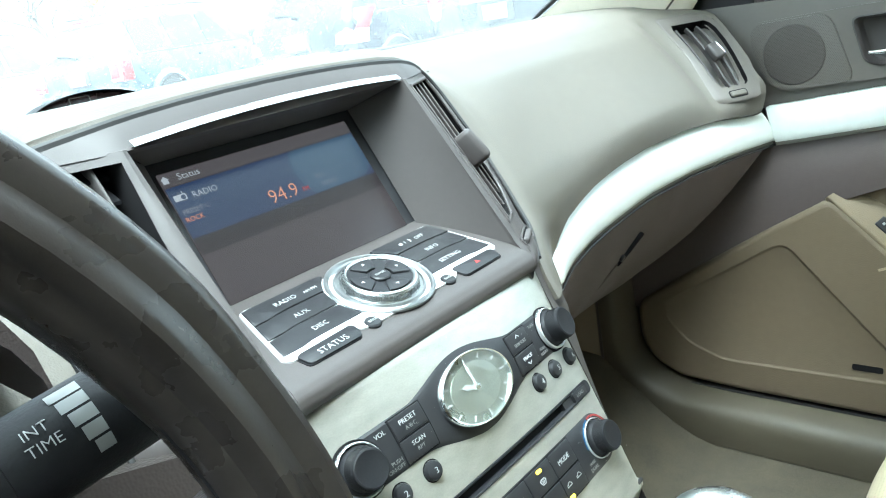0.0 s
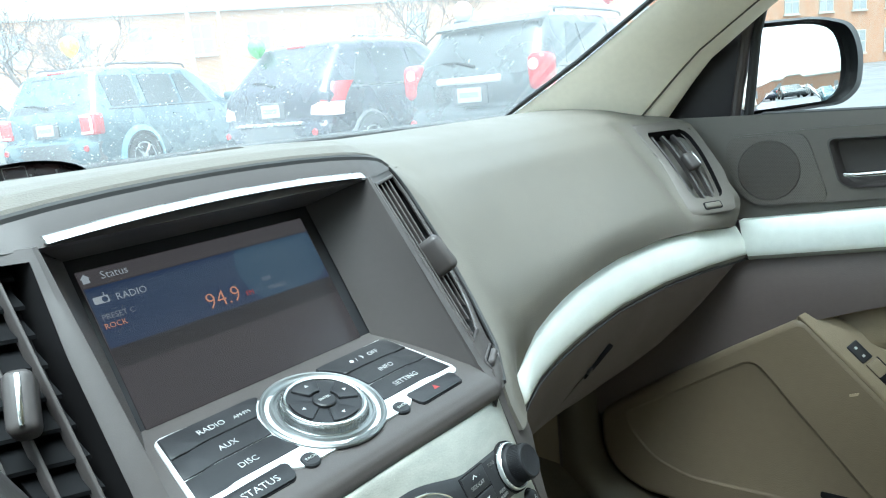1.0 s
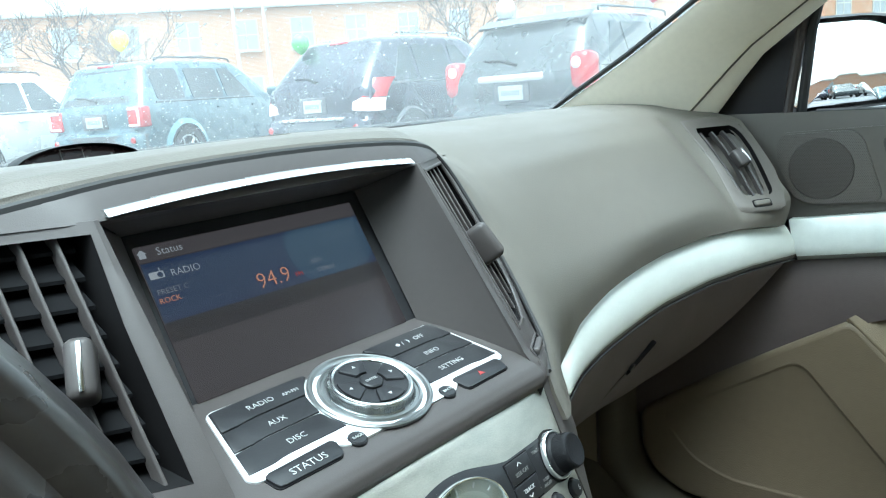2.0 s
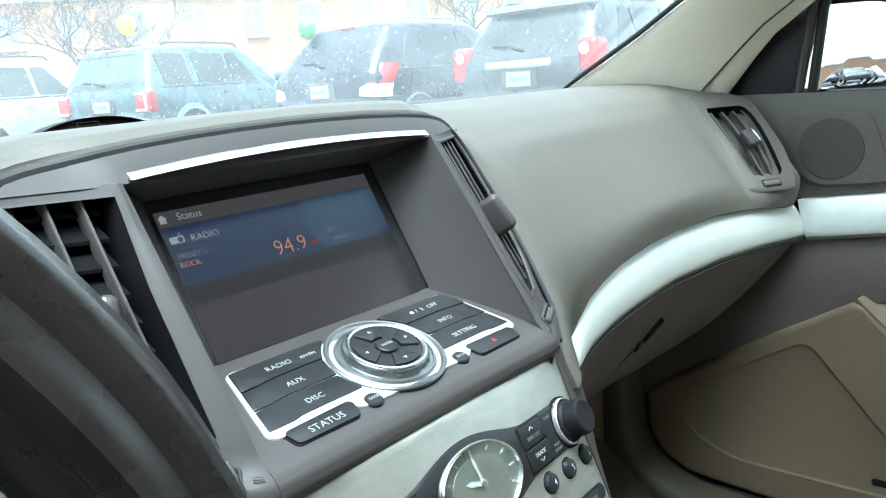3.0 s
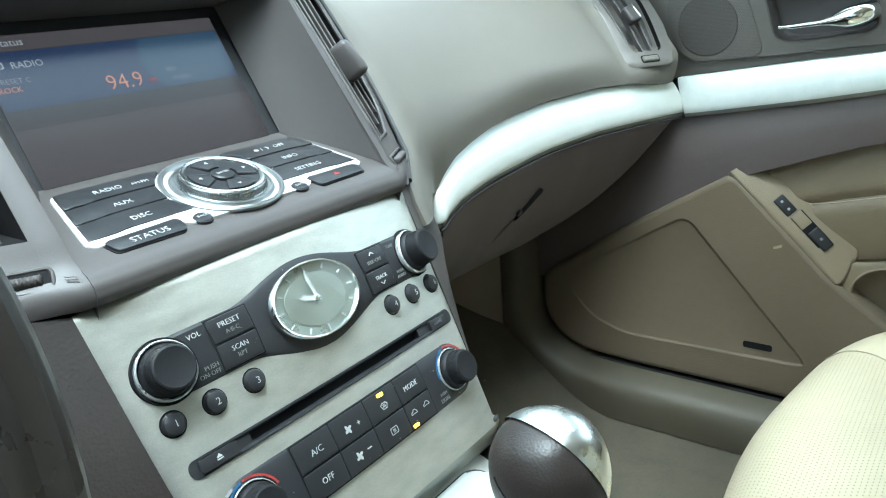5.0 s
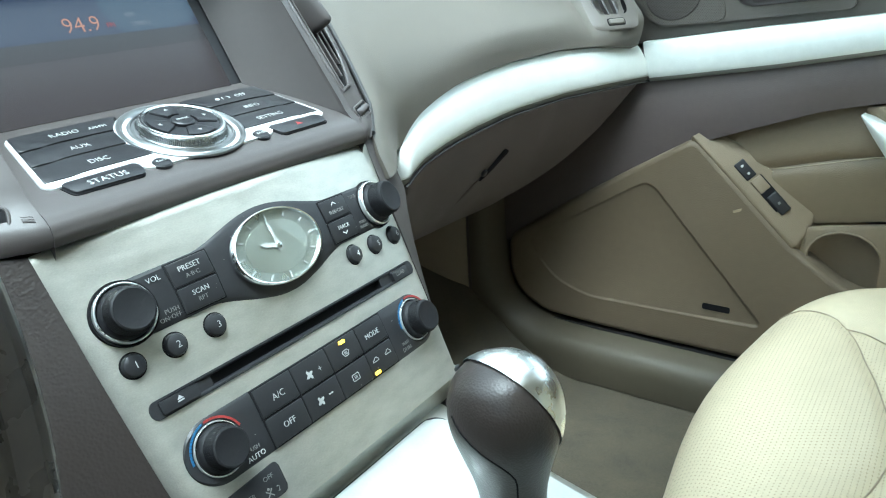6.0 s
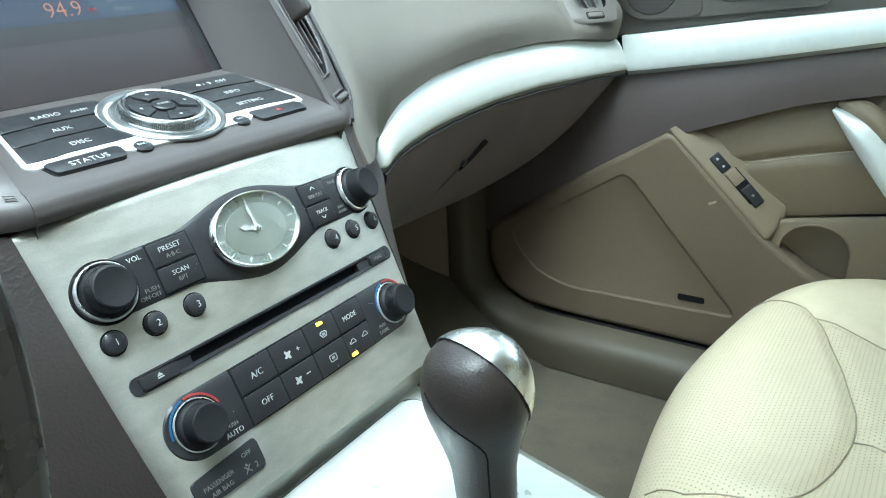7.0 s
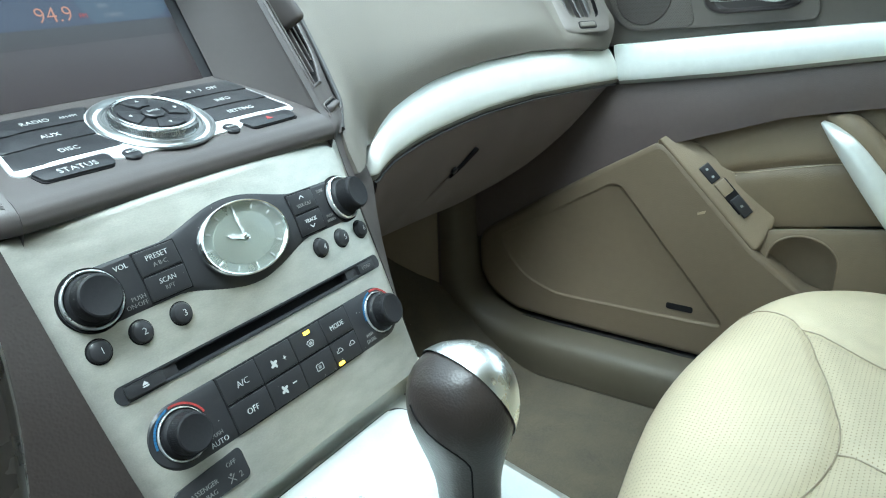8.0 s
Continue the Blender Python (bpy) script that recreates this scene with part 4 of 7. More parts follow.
for s, text in ((-1, "STATUS"), (1, "")):
    shape = rounded([(s * 0.0425, -0.0185), (s * 0.0835, -0.0195), (s * 0.0815, -0.0298), (s * 0.0450, -0.0302)], 0.0028, 4)
    if s > 0:
        shape = shape[::-1]
    key = part("status_key" if s < 0 else "hazard_key", prism(shape, -0.002, 0.0016, 0.0008, 2), BLACK, pad)
    part("shadow_line", prism([(x * 1.012, (y + 0.0245) * 1.10 - 0.0245) for x, y in shape], -0.002, 0.0003), DEEP, key)
    if text:
        word(text, 0.0042, WHITE_INK, key, Matrix.Translation((s * 0.0625, -0.0252, 0.0017)))
    else:
        part("triangle_mark", prism([(-0.0022, -0.0014), (0.0022, -0.0014), (0, 0.0022)], 0, 0.0002), RED_INK, key, m=Matrix.Translation((0.0625, -0.0245, 0.0017)), flat=True)
    back = part("back_key", lathe([(0.0050, -0.002), (0.0050, 0.0012), (0.0042, 0.0021), (0, 0.0024)], 32), BLACK, pad, m=Matrix.Translation((s * 0.0328, -0.0250, 0)))
    word("BACK", 0.0018, WHITE_INK, back, Matrix.Translation((0, 0, 0.0026)))

# ---------------------------------------------------------------- metal fascia with audio and climate controls
fas = thing("control_fascia", "satin metal fascia with clock, audio and climate controls", "control panel", PAN)


def half_width(v):
    return lerp(v, (-0.097, -0.05, -0.005, 0.061), (0.1005, 0.1045, 0.1075, 0.1108))


SLOT_LO, SLOT_HI = -0.0262, -0.0188


def metal(s, v):
    u = s * half_width(v)
    a = abs(s)
    roll = (lerp(v, (-0.097, -0.05, 0, 0.06), (0.014, 0.009, 0.006, 0.0015)) * max(0, (a - 0.9) / 0.1) ** 2) + (0.001 if v > 0.060 else 0)
    return (u, v, swell(u, v) - roll)


su = [-1, -0.985, -0.96, -0.93, -0.9, -0.85, -0.8, -0.7, -0.6, -0.45, -0.3, -0.15, 0]
su = su + [-x for x in su[-2::-1]]
sv = [-0.097, -0.09, -0.08, -0.07, -0.06, -0.05, -0.04, -0.032, SLOT_LO, SLOT_HI, -0.01, -0.003, 0.004, 0.011, 0.018, 0.025, 0.033, 0.041, 0.05, 0.056, 0.0595, 0.061]
part("faceplate", slab(metal, su, sv, (0, 0, -0.009), skip=lambda s, v: abs(s) < 0.85 and SLOT_LO < v < SLOT_HI), PANEL_METAL, fas, "satin aluminium faceplate with fine grain")


def clock_hi(u):
    a = abs(u)
    wave = 0.0098 * (0.5 + 0.5 * math.cos(math.pi * a / 0.047)) ** 0.75 if a < 0.047 else 0
    body = 0.0365 + wave
    return body - (0.0 if a < 0.088 else (a - 0.088) * 1.2)


def clock_lo(u):
    a = abs(u)
    wave = 0.0110 * (0.5 + 0.5 * math.cos(math.pi * a / 0.047)) ** 0.75 if a < 0.047 else 0
    return 0.0090 - wave + (0.0 if a < 0.088 else (a - 0.088) * 1.2)


bu = [-0.0975 + i * 0.195 / 64 for i in range(65)]
part("clock_band", band(bu, clock_lo, clock_hi, 0.0012), BLACK, fas, "black wavy inlay round the clock")

# clock
CL = on_panel(0, 0.0228, 0.0012)
clock = part("clock", lathe([(0, 0.0006), (0.0272, 0.0006), (0.0284, 0.0008)], 64, 1.0, 0.675), DIAL_RING, fas, "oval analogue clock with silver ring", m=CL)
part("dial", lathe([(0, 0.0009), (0.0205, 0.0009), (0.0205, 0.0006)], 56, 1.0, 0.675), DIAL, clock)
part("ring", lathe([(0.0276, 0.0004), (0.0278, 0.0026), (0.0282, 0.0034), (0.0289, 0.0035), (0.0297, 0.0026), (0.0300, 0.0)], 72, 1.0, 0.675), CHROME, clock)
for i in range(12):
    a = radians(30 * i)
    p = Vector((0.0243 * math.sin(a), 0.0243 * 0.675 * math.cos(a), 0.0011))
    part("hour_mark", rbox(0.0009, 0.0030 if i % 3 else 0.0036, 0.0004), WHITE_INK, clock, m=Matrix.Translation(p) @ Matrix.Rotation(math.atan2(-p.x, p.y), 4, "Z"), flat=True)
for name, ang, length, w in (("hour_hand", 72, 0.0115, 0.0016), ("minute_hand", 4, 0.0150, 0.0012)):
    a = radians(ang)
    hand = prism([(-w, -0.003), (w, -0.003), (w * 0.7, length * 0.5), (w * 1.1, length * 0.675), (0, length), (-w * 1.1, length * 0.675), (-w * 0.7, length * 0.5)], 0.0014, 0.0018)
    part(name, hand, WHITE_INK, clock, m=Matrix.Rotation(a, 4, "Z"), flat=True)
part("hub", lathe([(0.0018, 0.0009), (0.0018, 0.0026), (0.0012, 0.0030), (0, 0.0030)], 20), SATIN_CHROME, clock)
part("glass", lathe([(0.0274, 0.0032), (0.020, 0.0044), (0.010, 0.0052), (0, 0.0054)], 48, 1.0, 0.675), CLEAR, clock).visible_shadow = False


def panel_word(text, u, v, size, ink=WHITE_INK, off=0.0016, parent=None, width=1.0):
    return word(text, size, ink, parent or fas, on_panel(u, v, off), width)


def key_plate(name, u0, v0, u1, v1, off=0.0014, r=0.0006):
    """A flat key set into the black inlay, with a dark joint round it."""
    c = ((u0 + u1) / 2, (v0 + v1) / 2)
    m = on_panel(*c, off)
    part("joint", prism(rect(u0 - c[0] - 0.0004, v0 - c[1] - 0.0004, u1 - c[0] + 0.0004, v1 - c[1] + 0.0004), -0.003, 0.0001), DEEP, fas, m=m, flat=True)
    return part(name, prism(rect(u0 - c[0] + 0.0003, v0 - c[1] + 0.0003, u1 - c[0] - 0.0003, v1 - c[1] - 0.0003, 0.0006, 2), -0.001, 0.0008, r, 2), BLACK, fas, m=m)


for s, a, b in ((-1, ("PRESET", "A·B·C"), ("SCAN", "RPT")), (1, ("SEEK·CAT", "^"), ("TRACK", "v"))):
    u0, u1 = sorted((s * 0.0395, s * 0.0620))
    key_plate("audio_key", u0, 0.0231, u1, 0.0355)
    key_plate("audio_key", u0, 0.0102, u1, 0.0227)
    um = (u0 + u1) / 2
    if s < 0:
        panel_word("PRESET", um, 0.0312, 0.0027, off=0.0024)
        panel_word("A·B·C", um, 0.0272, 0.0022, GREY_INK, off=0.0024)
        panel_word("SCAN", um, 0.0186, 0.0025, off=0.0024)
        panel_word("RPT", um, 0.0148, 0.0022, GREY_INK, off=0.0024)
        panel_word("VOL", -0.0690, 0.0318, 0.0026)
        panel_word("PUSH", -0.0672, 0.0155, 0.0022, GREY_INK)
        panel_word("ON·OFF", -0.0690, 0.0125, 0.0022, GREY_INK)
    else:
        panel_word("SEEK·CAT", um, 0.0275, 0.0021, GREY_INK, off=0.0024)
        panel_word("TRACK", um, 0.0178, 0.0023, off=0.0024)
        panel_word("TUNE", 0.0692, 0.0318, 0.0019, GREY_INK)
        panel_word("PUSH", 0.0690, 0.0158, 0.0018, GREY_INK)
        panel_word("AUDIO", 0.0690, 0.0130, 0.0018, GREY_INK)
        for v, d in ((0.0322, 1), (0.0140, -1)):
            for q in (-1, 1):
                part("chevron", rbox(0.0026, 0.0005, 0.0003), WHITE_INK, fas, m=on_panel(um + q * 0.0009, v, 0.0024) @ Matrix.Rotation(-q * d * radians(38), 4, "Z"), flat=True)


def knob(u, v, r, tall, ring=True):
    m = on_panel(u, v, 0.0012)
    k = part("rotary_knob", lathe([(r * 1.02, 0.0), (r * 1.02, tall * 0.20), (r * 0.98, tall * 0.28), (r * 0.91, tall * 0.34), (r * 0.86, tall * 0.88), (r * 0.82, tall * 0.97), (r * 0.75, tall), (r * 0.70, tall * 0.985), (0, tall * 0.975)], 64), BLACK_SOFT, fas, "black rubber-coated rotary knob", m=m)
    ribs = [moved(rbox(0.00035, 0.0004, tall * 0.5), Matrix.Rotation(2 * math.pi * i / 60, 4, "Z") @ Matrix.Translation((r * 0.882, 0, tall * 0.62)) @ Matrix.Rotation(radians(-5), 4, "Y")) for i in range(60)]
    part("ribs", join(*ribs), BLACK_SOFT, k, flat=True)
    if ring:
        part("chrome_ring", lathe([(r * 1.07, 0.0), (r * 1.08, 0.0022), (r * 1.125, 0.0028), (r * 1.17, 0.0022), (r * 1.18, 0.0)], 72), RING_BRIGHT, k, "thin chrome ring")
        part("ring_seat", lathe([(r * 1.18, 0.0), (r * 1.27, 0.0006), (r * 1.30, -0.002)], 64), DEEP, k)
    return k


for s in (-1, 1):
    knob(s * 0.0868, 0.0228, 0.0118, 0.0140)
    k = knob(s * 0.0755, -0.0516, 0.0112, 0.0122, ring=False)
    part("thin_ring", lathe([(0.0122, 0.0), (0.0124, 0.0012), (0.0128, 0.0012), (0.0130, 0.0)], 56), RING_BRIGHT, k, "thin chrome ring")
    for a0, ink in ((102, BLUE_INK), (18, RED_INK)):
        for q in range(13):
            t0, t1 = radians(a0 + q * 6.2 + 0.3), radians(a0 + q * 6.2 + 5.6)
            seg = [(0.0139 * math.cos(t), 0.0139 * math.sin(t)) for t in (t0, (t0 + t1) / 2, t1)] + [(0.0150 * math.cos(t), 0.0150 * math.sin(t)) for t in (t1, (t0 + t1) / 2, t0)]
            part("scale_mark", prism(seg, 0.0006, 0.0009), ink, k, flat=True)

# preset buttons
for i, u in enumerate((-0.0930, -0.0720, -0.0500, 0.0520, 0.0722, 0.0925)):
    b = part("preset_button", lathe([(0.0054, -0.002), (0.0054, 0.0012), (0.0047, 0.0026), (0.003, 0.0034), (0, 0.0036)], 36), BLACK, fas, m=on_panel(u, 0.0003, 0.0))
    part("rim", lathe([(0.0054, 0.0), (0.0058, 0.0005), (0.0062, 0.0)], 36), DEEP, b)
    word(str(i + 1), 0.0034, WHITE_INK, b, Matrix.Translation((0.0004, 0, 0.0036)))

# disc slot
def slot_end(u):
    a = max(0.0, abs(u) - 0.0925)
    return 0.0042 * (1 - math.sqrt(max(0.0, 1 - (a / 0.0036) ** 2)))


def slot_hi(u):
    return -0.0180 - slot_end(u)


def slot_lo(u):
    return -0.0268 + slot_end(u)


def slot_face(u, k):
    v = mix(slot_lo(u), slot_hi(u), k)
    w = swell(u, v) + 0.0008
    if abs(u) < 0.063 and 0.25 < k < 0.75:
        w -= 0.010
    elif abs(u) < 0.090 and 0.2 < k < 0.8:
        w -= 0.0012
    return (u, v, w)


tips = [0.0925 + 0.0036 * math.sin(radians(90 * i / 8)) for i in range(9)]
uu = sorted([-a for a in tips] + [-0.09 + i * 0.18 / 56 for i in range(57)] + tips + [-0.0632, -0.0628, 0.0628, 0.0632])
part("disc_slot", slab(slot_face, uu, [0, 0.12, 0.22, 0.26, 0.5, 0.74, 0.78, 0.88, 1], (0, 0, -0.004)), BLACK, fas, "long black disc slot")
part("slot_depth", slab(lambda u, k: (u, mix(-0.0248, -0.0200, k), swell(u, -0.0224) - 0.004), [-0.0625, -0.03, 0, 0.03, 0.0625], [0, 1], (0, 0, -0.003)), DEEP, fas, flat=True)
for u0, u1 in ((-0.0915, -0.0715), (0.0735, 0.0890)):
    c = (u0 + u1) / 2
    part("slot_button", prism(rect(u0 - c, -0.0030, u1 - c, 0.0030, 0.0008), -0.001, 0.0016, 0.0006), BLACK, fas, m=on_panel(c, -0.0224, 0.0006))
part("eject_icon", prism([(-0.0016, -0.0002), (0.0016, -0.0002), (0, 0.0016)], 0, 0.0002), WHITE_INK, fas, m=on_panel(-0.0818, -0.0222, 0.0023), flat=True)
part("eject_bar", prism(rect(-0.0016, -0.0012, 0.0016, -0.0006), 0, 0.0002), WHITE_INK, fas, m=on_panel(-0.0818, -0.0222, 0.0023), flat=True)
panel_word("LOAD", 0.0812, -0.0224, 0.0022, GREY_INK, off=0.0023)

# climate controls
def end_round(a):
    """The inlay's ends are half round, about the temperature knobs."""
    return 0.0 if a < 0.0755 else (1 - math.sqrt(max(0, 1 - ((a - 0.0755) / 0.0172) ** 2))) * 0.0160


def clim_hi(u):
    return -0.0355 - end_round(abs(u))


def clim_lo(u):
    return -0.0682 + end_round(abs(u))


ends = [0.0755 + 0.0172 * math.sin(radians(90 * i / 16)) for i in range(17)]
cu_ = [-a for a in ends[::-1]] + [-0.07 + i * 0.14 / 30 for i in range(31)] + ends
part("climate_band", band(cu_, clim_lo, clim_hi, 0.0010), BLACK, fas, "black climate control inlay")
edges = (-0.0495, -0.0245, 0.0008, 0.0255, 0.0485)
for i in range(4):
    for v0, v1 in ((-0.0672, -0.0522), (-0.0516, -0.0365)):
        key_plate("climate_key", edges[i], v0, edges[i + 1], v1, 0.0012)
panel_word("A/C", -0.0365, -0.0446, 0.0034, off=0.0023)
panel_word("OFF", -0.0370, -0.0594, 0.0032, off=0.0023)
panel_word("MODE", 0.0368, -0.0445, 0.0030, off=0.0023)
panel_word("+", -0.0070, -0.0448, 0.0034, off=0.0023)
panel_word("PUSH", -0.0600, -0.0606, 0.0020, GREY_INK, off=0.0012)
panel_word("AUTO", -0.0603, -0.0645, 0.0027, off=0.0012)
panel_word("PUSH", 0.0600, -0.0606, 0.0018, GREY_INK, off=0.0012)
panel_word("DUAL", 0.0600, -0.0640, 0.0024, GREY_INK, off=0.0012)
part("minus_mark", rbox(0.0030, 0.0006, 0.0003), WHITE_INK, fas, m=on_panel(-0.0070, -0.0594, 0.0023), flat=True)
for v in (-0.0450, -0.0600):
    for q in range(4):
        blade = prism(oval(0.0015, 0.0008, 14, (0.0012, 0.0003)), 0, 0.0002)
        part("fan_blade", blade, WHITE_INK, fas, m=on_panel(-0.0148, v, 0.0023) @ Matrix.Rotation(radians(90 * q + 20), 4, "Z"), flat=True)


def outline_mark(name, pts, m, w=0.0004):
    bms = []
    for a, b in zip(pts, pts[1:] + pts[:1]):
        d = Vector((b[0] - a[0], b[1] - a[1]))
        bms.append(moved(rbox(d.length + w, w, 0.0002), Matrix.Translation(((a[0] + b[0]) / 2, (a[1] + b[1]) / 2, 0)) @ Matrix.Rotation(math.atan2(d.y, d.x), 4, "Z")))
    return part(name, join(*bms), WHITE_INK, fas, m=m, flat=True)


outline_mark("windscreen_icon", [(-0.0026, 0.0006), (-0.0014, 0.0016), (0.0014, 0.0016), (0.0026, 0.0006), (0.0013, -0.0016), (-0.0013, -0.0016)], on_panel(0.0132, -0.0455, 0.0023))
outline_mark("rear_window_icon", rect(-0.0026, -0.0018, 0.0026, 0.0018, 0.0007, 2), on_panel(0.0130, -0.0600, 0.0023))
for u, v in ((0.0132, -0.0455), (0.0130, -0.0600)):
    for q in (-1, 0, 1):
        part("heat_mark", rbox(0.0003, 0.0018, 0.0002), WHITE_INK, fas, m=on_panel(u + q * 0.0008, v, 0.0023), flat=True)
for u in (0.0312, 0.0422):
    outline_mark("car_icon", [(-0.0024, -0.0008), (-0.0023, 0.0002), (-0.0012, 0.0004), (-0.0004, 0.0014), (0.0010, 0.0014), (0.0022, 0.0003), (0.0024, -0.0008)], on_panel(u, -0.0585, 0.0023), 0.00035)
for u, v in ((0.0135, -0.0392), (0.0290, -0.0653)):
    part("indicator_lamp", prism(rect(-0.0022, -0.0009, 0.0022, 0.0009, 0.0006), 0, 0.0006), AMBER_LAMP, fas, "lit amber lamp", m=on_panel(u, v, 0.0020))
# airbag indicator
part("airbag_indicator", prism(rounded([(-0.0205, -0.0070), (0.0200, -0.0072), (0.0200, 0.0090), (-0.0205, 0.0066)], 0.0028), -0.002, 0.0010, 0.0006), BLACK, fas, m=on_panel(-0.0718, -0.0805, 0.0))
panel_word("PASSENGER", -0.0785, -0.0800, 0.0024, GREY_INK, off=0.0012)
panel_word("AIR BAG", -0.0785, -0.0842, 0.0024, GREY_INK, off=0.0012)
panel_word("OFF", -0.0600, -0.0765, 0.0024, GREY_INK, off=0.0012)
panel_word("2", -0.0570, -0.0838, 0.0030, GREY_INK, off=0.0012)
part("seat_mark", prism(oval(0.0007, 0.0007, 14, (0, 0.0022)), 0, 0.0002), GREY_INK, fas, m=on_panel(-0.0625, -0.0836, 0.0012), flat=True)
for q in (-1, 1):
    part("cross_mark", rbox(0.0052, 0.0005, 0.0002), GREY_INK, fas, m=on_panel(-0.0625, -0.0836, 0.0013) @ Matrix.Rotation(q * radians(45), 4, "Z"), flat=True)

LINT = mat("pale_dust", (0.55, 0.54, 0.50), 0.9, var=0.0)
dust_rng = random.Random(11)
specks = bmesh.new()
for i in range(170):
    u, v = dust_rng.uniform(-0.1, 0.1), dust_rng.uniform(-0.095, 0.06)
    m = on_panel(u, v, 0.0026 if clock_lo(u) < v < clock_hi(u) or -0.0682 < v < -0.0355 else 0.0003)
    r, q = dust_rng.choice((0.00007, 0.0001, 0.00016)), dust_rng.uniform(0.5, 2.0)
    specks.faces.new([specks.verts.new(m @ Vector((r * q * math.cos(a), r * math.sin(a), 0))) for a in (0, 1.05, 2.1, 3.14, 4.19, 5.24)])
me_ = to_mesh("dust", specks, LINT, True)
dust = new("dust", me_)
dust.matrix_world = PAN
tagged(dust, "fine dust on the control fascia", "dust", "", "stuff")


# ---------------------------------------------------------------- centre console and gear lever
SLOPE = math.atan(0.2577)
CON = Matrix.Translation((0, -0.047, 0.613)) @ Matrix.Rotation(SLOPE, 4, "X")
console = thing("centre_console", "centre console with silver top plate", "console", CON)
part("plinth", slab(lambda x, y: (x * (1 + 0.25 * max(0, -y - 0.02)), y, -0.0032 - 0.016 * max(0, abs(x) - 0.074) / 0.03 * (1 if y < -0.01 else 0.3)), [-0.104, -0.097, -0.088, -0.08, -0.074, -0.04, 0, 0.04, 0.072, 0.0765, 0.080, 0.083], [0.035, 0.02, 0.012, 0.004, -0.02, -0.06, -0.12, -0.2, -0.3, -0.45], (0, 0, -0.03)), PANEL_METAL, console, "satin aluminium console frame")
part("frame_gap", tube([(x, 0.0065, 0.0170) for x in (-0.0985, -0.05, 0, 0.05, 0.0975)], 0.0016, 6), RUBBER_SEAL, console)
part("front_frame", slab(lambda x, k: (x, 0.0050 + 0.0012 * k + 0.0015 * max(0.0, 0.1 - k) * 10, mix(0.0158, -0.004, k)), [-0.0995, -0.09, -0.05, 0, 0.05, 0.09, 0.0985], [0, 0.1, 0.5, 0.9, 1], (0, 0.006, 0)), PANEL_METAL, console, "satin aluminium console frame")
plate = rounded([(-0.078, 0.0015), (0.069, 0.0015), (0.0725, -0.12), (0.074, -0.34), (-0.083, -0.34), (-0.081, -0.12)], 0.014, 8)
part("plate_gap", prism([(x * 1.022, (y + 0.17) * 1.012 - 0.17) for x, y in plate], -0.006, -0.0020), RUBBER_SEAL, console)
part("top_plate", prism(plate, -0.006, 0.0005, 0.0022, 3), PLATE_METAL, console, "silver aluminium console plate")
part("gate_trim", slab(lambda x, y: (x, y, 0.0012), [-0.005, 0.0, 0.005], [-0.046 - 0.006 * i for i in range(3)], (0, 0, -0.002)), SATIN_CHROME, console, m=Matrix.Translation((-0.012, 0.002, 0)) @ Matrix.Rotation(radians(-20), 4, "Z"))
part("flank", slab(lambda k, y: (lerp(k, (0, 1), (0.0795, 0.084)), y, lerp(k, (0, 1), (-0.012, -0.32))), [i / 6 for i in range(7)], [0.06, 0.0, -0.1, -0.2, -0.3, -0.5], (-0.01, 0, 0)), TAUPE_DARK, console)
part("flank", slab(lambda k, y: (-lerp(k, (0, 1), (0.0995, 0.13)), y, lerp(k, (0, 1), (-0.03, -0.32))), [i / 6 for i in range(7)], [0.06, 0.0, -0.1, -0.2, -0.3, -0.5], (0.01, 0, 0)), TAUPE_DARK, console)

LEV = Matrix.Translation((0.0, -0.1455, 0.5785)) @ Matrix.Rotation(radians(-4.2), 4, "X")
lever = thing("gear_lever", "gear lever with brown leather knob and chrome cap", "gear lever", LEV)
part("base_ring", lathe([(0.026, -0.006), (0.026, 0.002), (0.0195, 0.006), (0.0185, 0.024), (0.0188, 0.027), (0.0180, 0.031), (0.0160, 0.033), (0.013, 0.031)], 40), CHROME, lever)


knob_line = curve_fit([(0.008, 0.0161, 0), (0.02, 0.0148, 0), (0.035, 0.0144, 0), (0.05, 0.0150, 0), (0.064, 0.0158, 0), (0.076, 0.0184, 0), (0.088, 0.0222, 0), (0.099, 0.0252, 0), (0.109, 0.0257, 0), (0.117, 0.0243, 0), (0.1245, 0.0204, 0), (0.1292, 0.0147, 0), (0.1319, 0.0076, 0), (0.1327, 0.0000, 0)], 79)
KNOB_H, KNOB_R = [p.x for p in knob_line], [max(p.y, 0.0) for p in knob_line]


def knob_radius(h):
    return lerp(h, KNOB_H, KNOB_R)


hs = KNOB_H[::2]


def knob_at(h, a, off=0.0):
    r = knob_radius(h)
    r2 = knob_radius(h + 0.001)
    lean = 0.0
    side = off * min(1.0, r / 0.004)
    return Vector(((r + side) * math.cos(a) * 0.98 - 0.001, (r + side) * math.sin(a) * 1.03 + lean, h + off * (1.0 if h > 0.1245 else min(1.0, max(0, (r - r2) * 800)))))


def revolve(keep, off, n=56):
    bm = bmesh.new()
    g = [[bm.verts.new(knob_at(h, 2 * math.pi * i / n, off)) for i in range(n)] for h in hs]
    for a, b, h in zip(g, g[1:], hs):
        for i in range(n):
            if keep(h, 2 * math.pi * (i + 0.5) / n):
                bm.faces.new((a[i], a[(i + 1) % n], b[(i + 1) % n], b[i]))
    for v in [v for v in bm.verts if not v.link_faces]:
        bm.verts.remove(v)
    bmesh.ops.remove_doubles(bm, verts=bm.verts[:], dist=1e-5)
    return bm


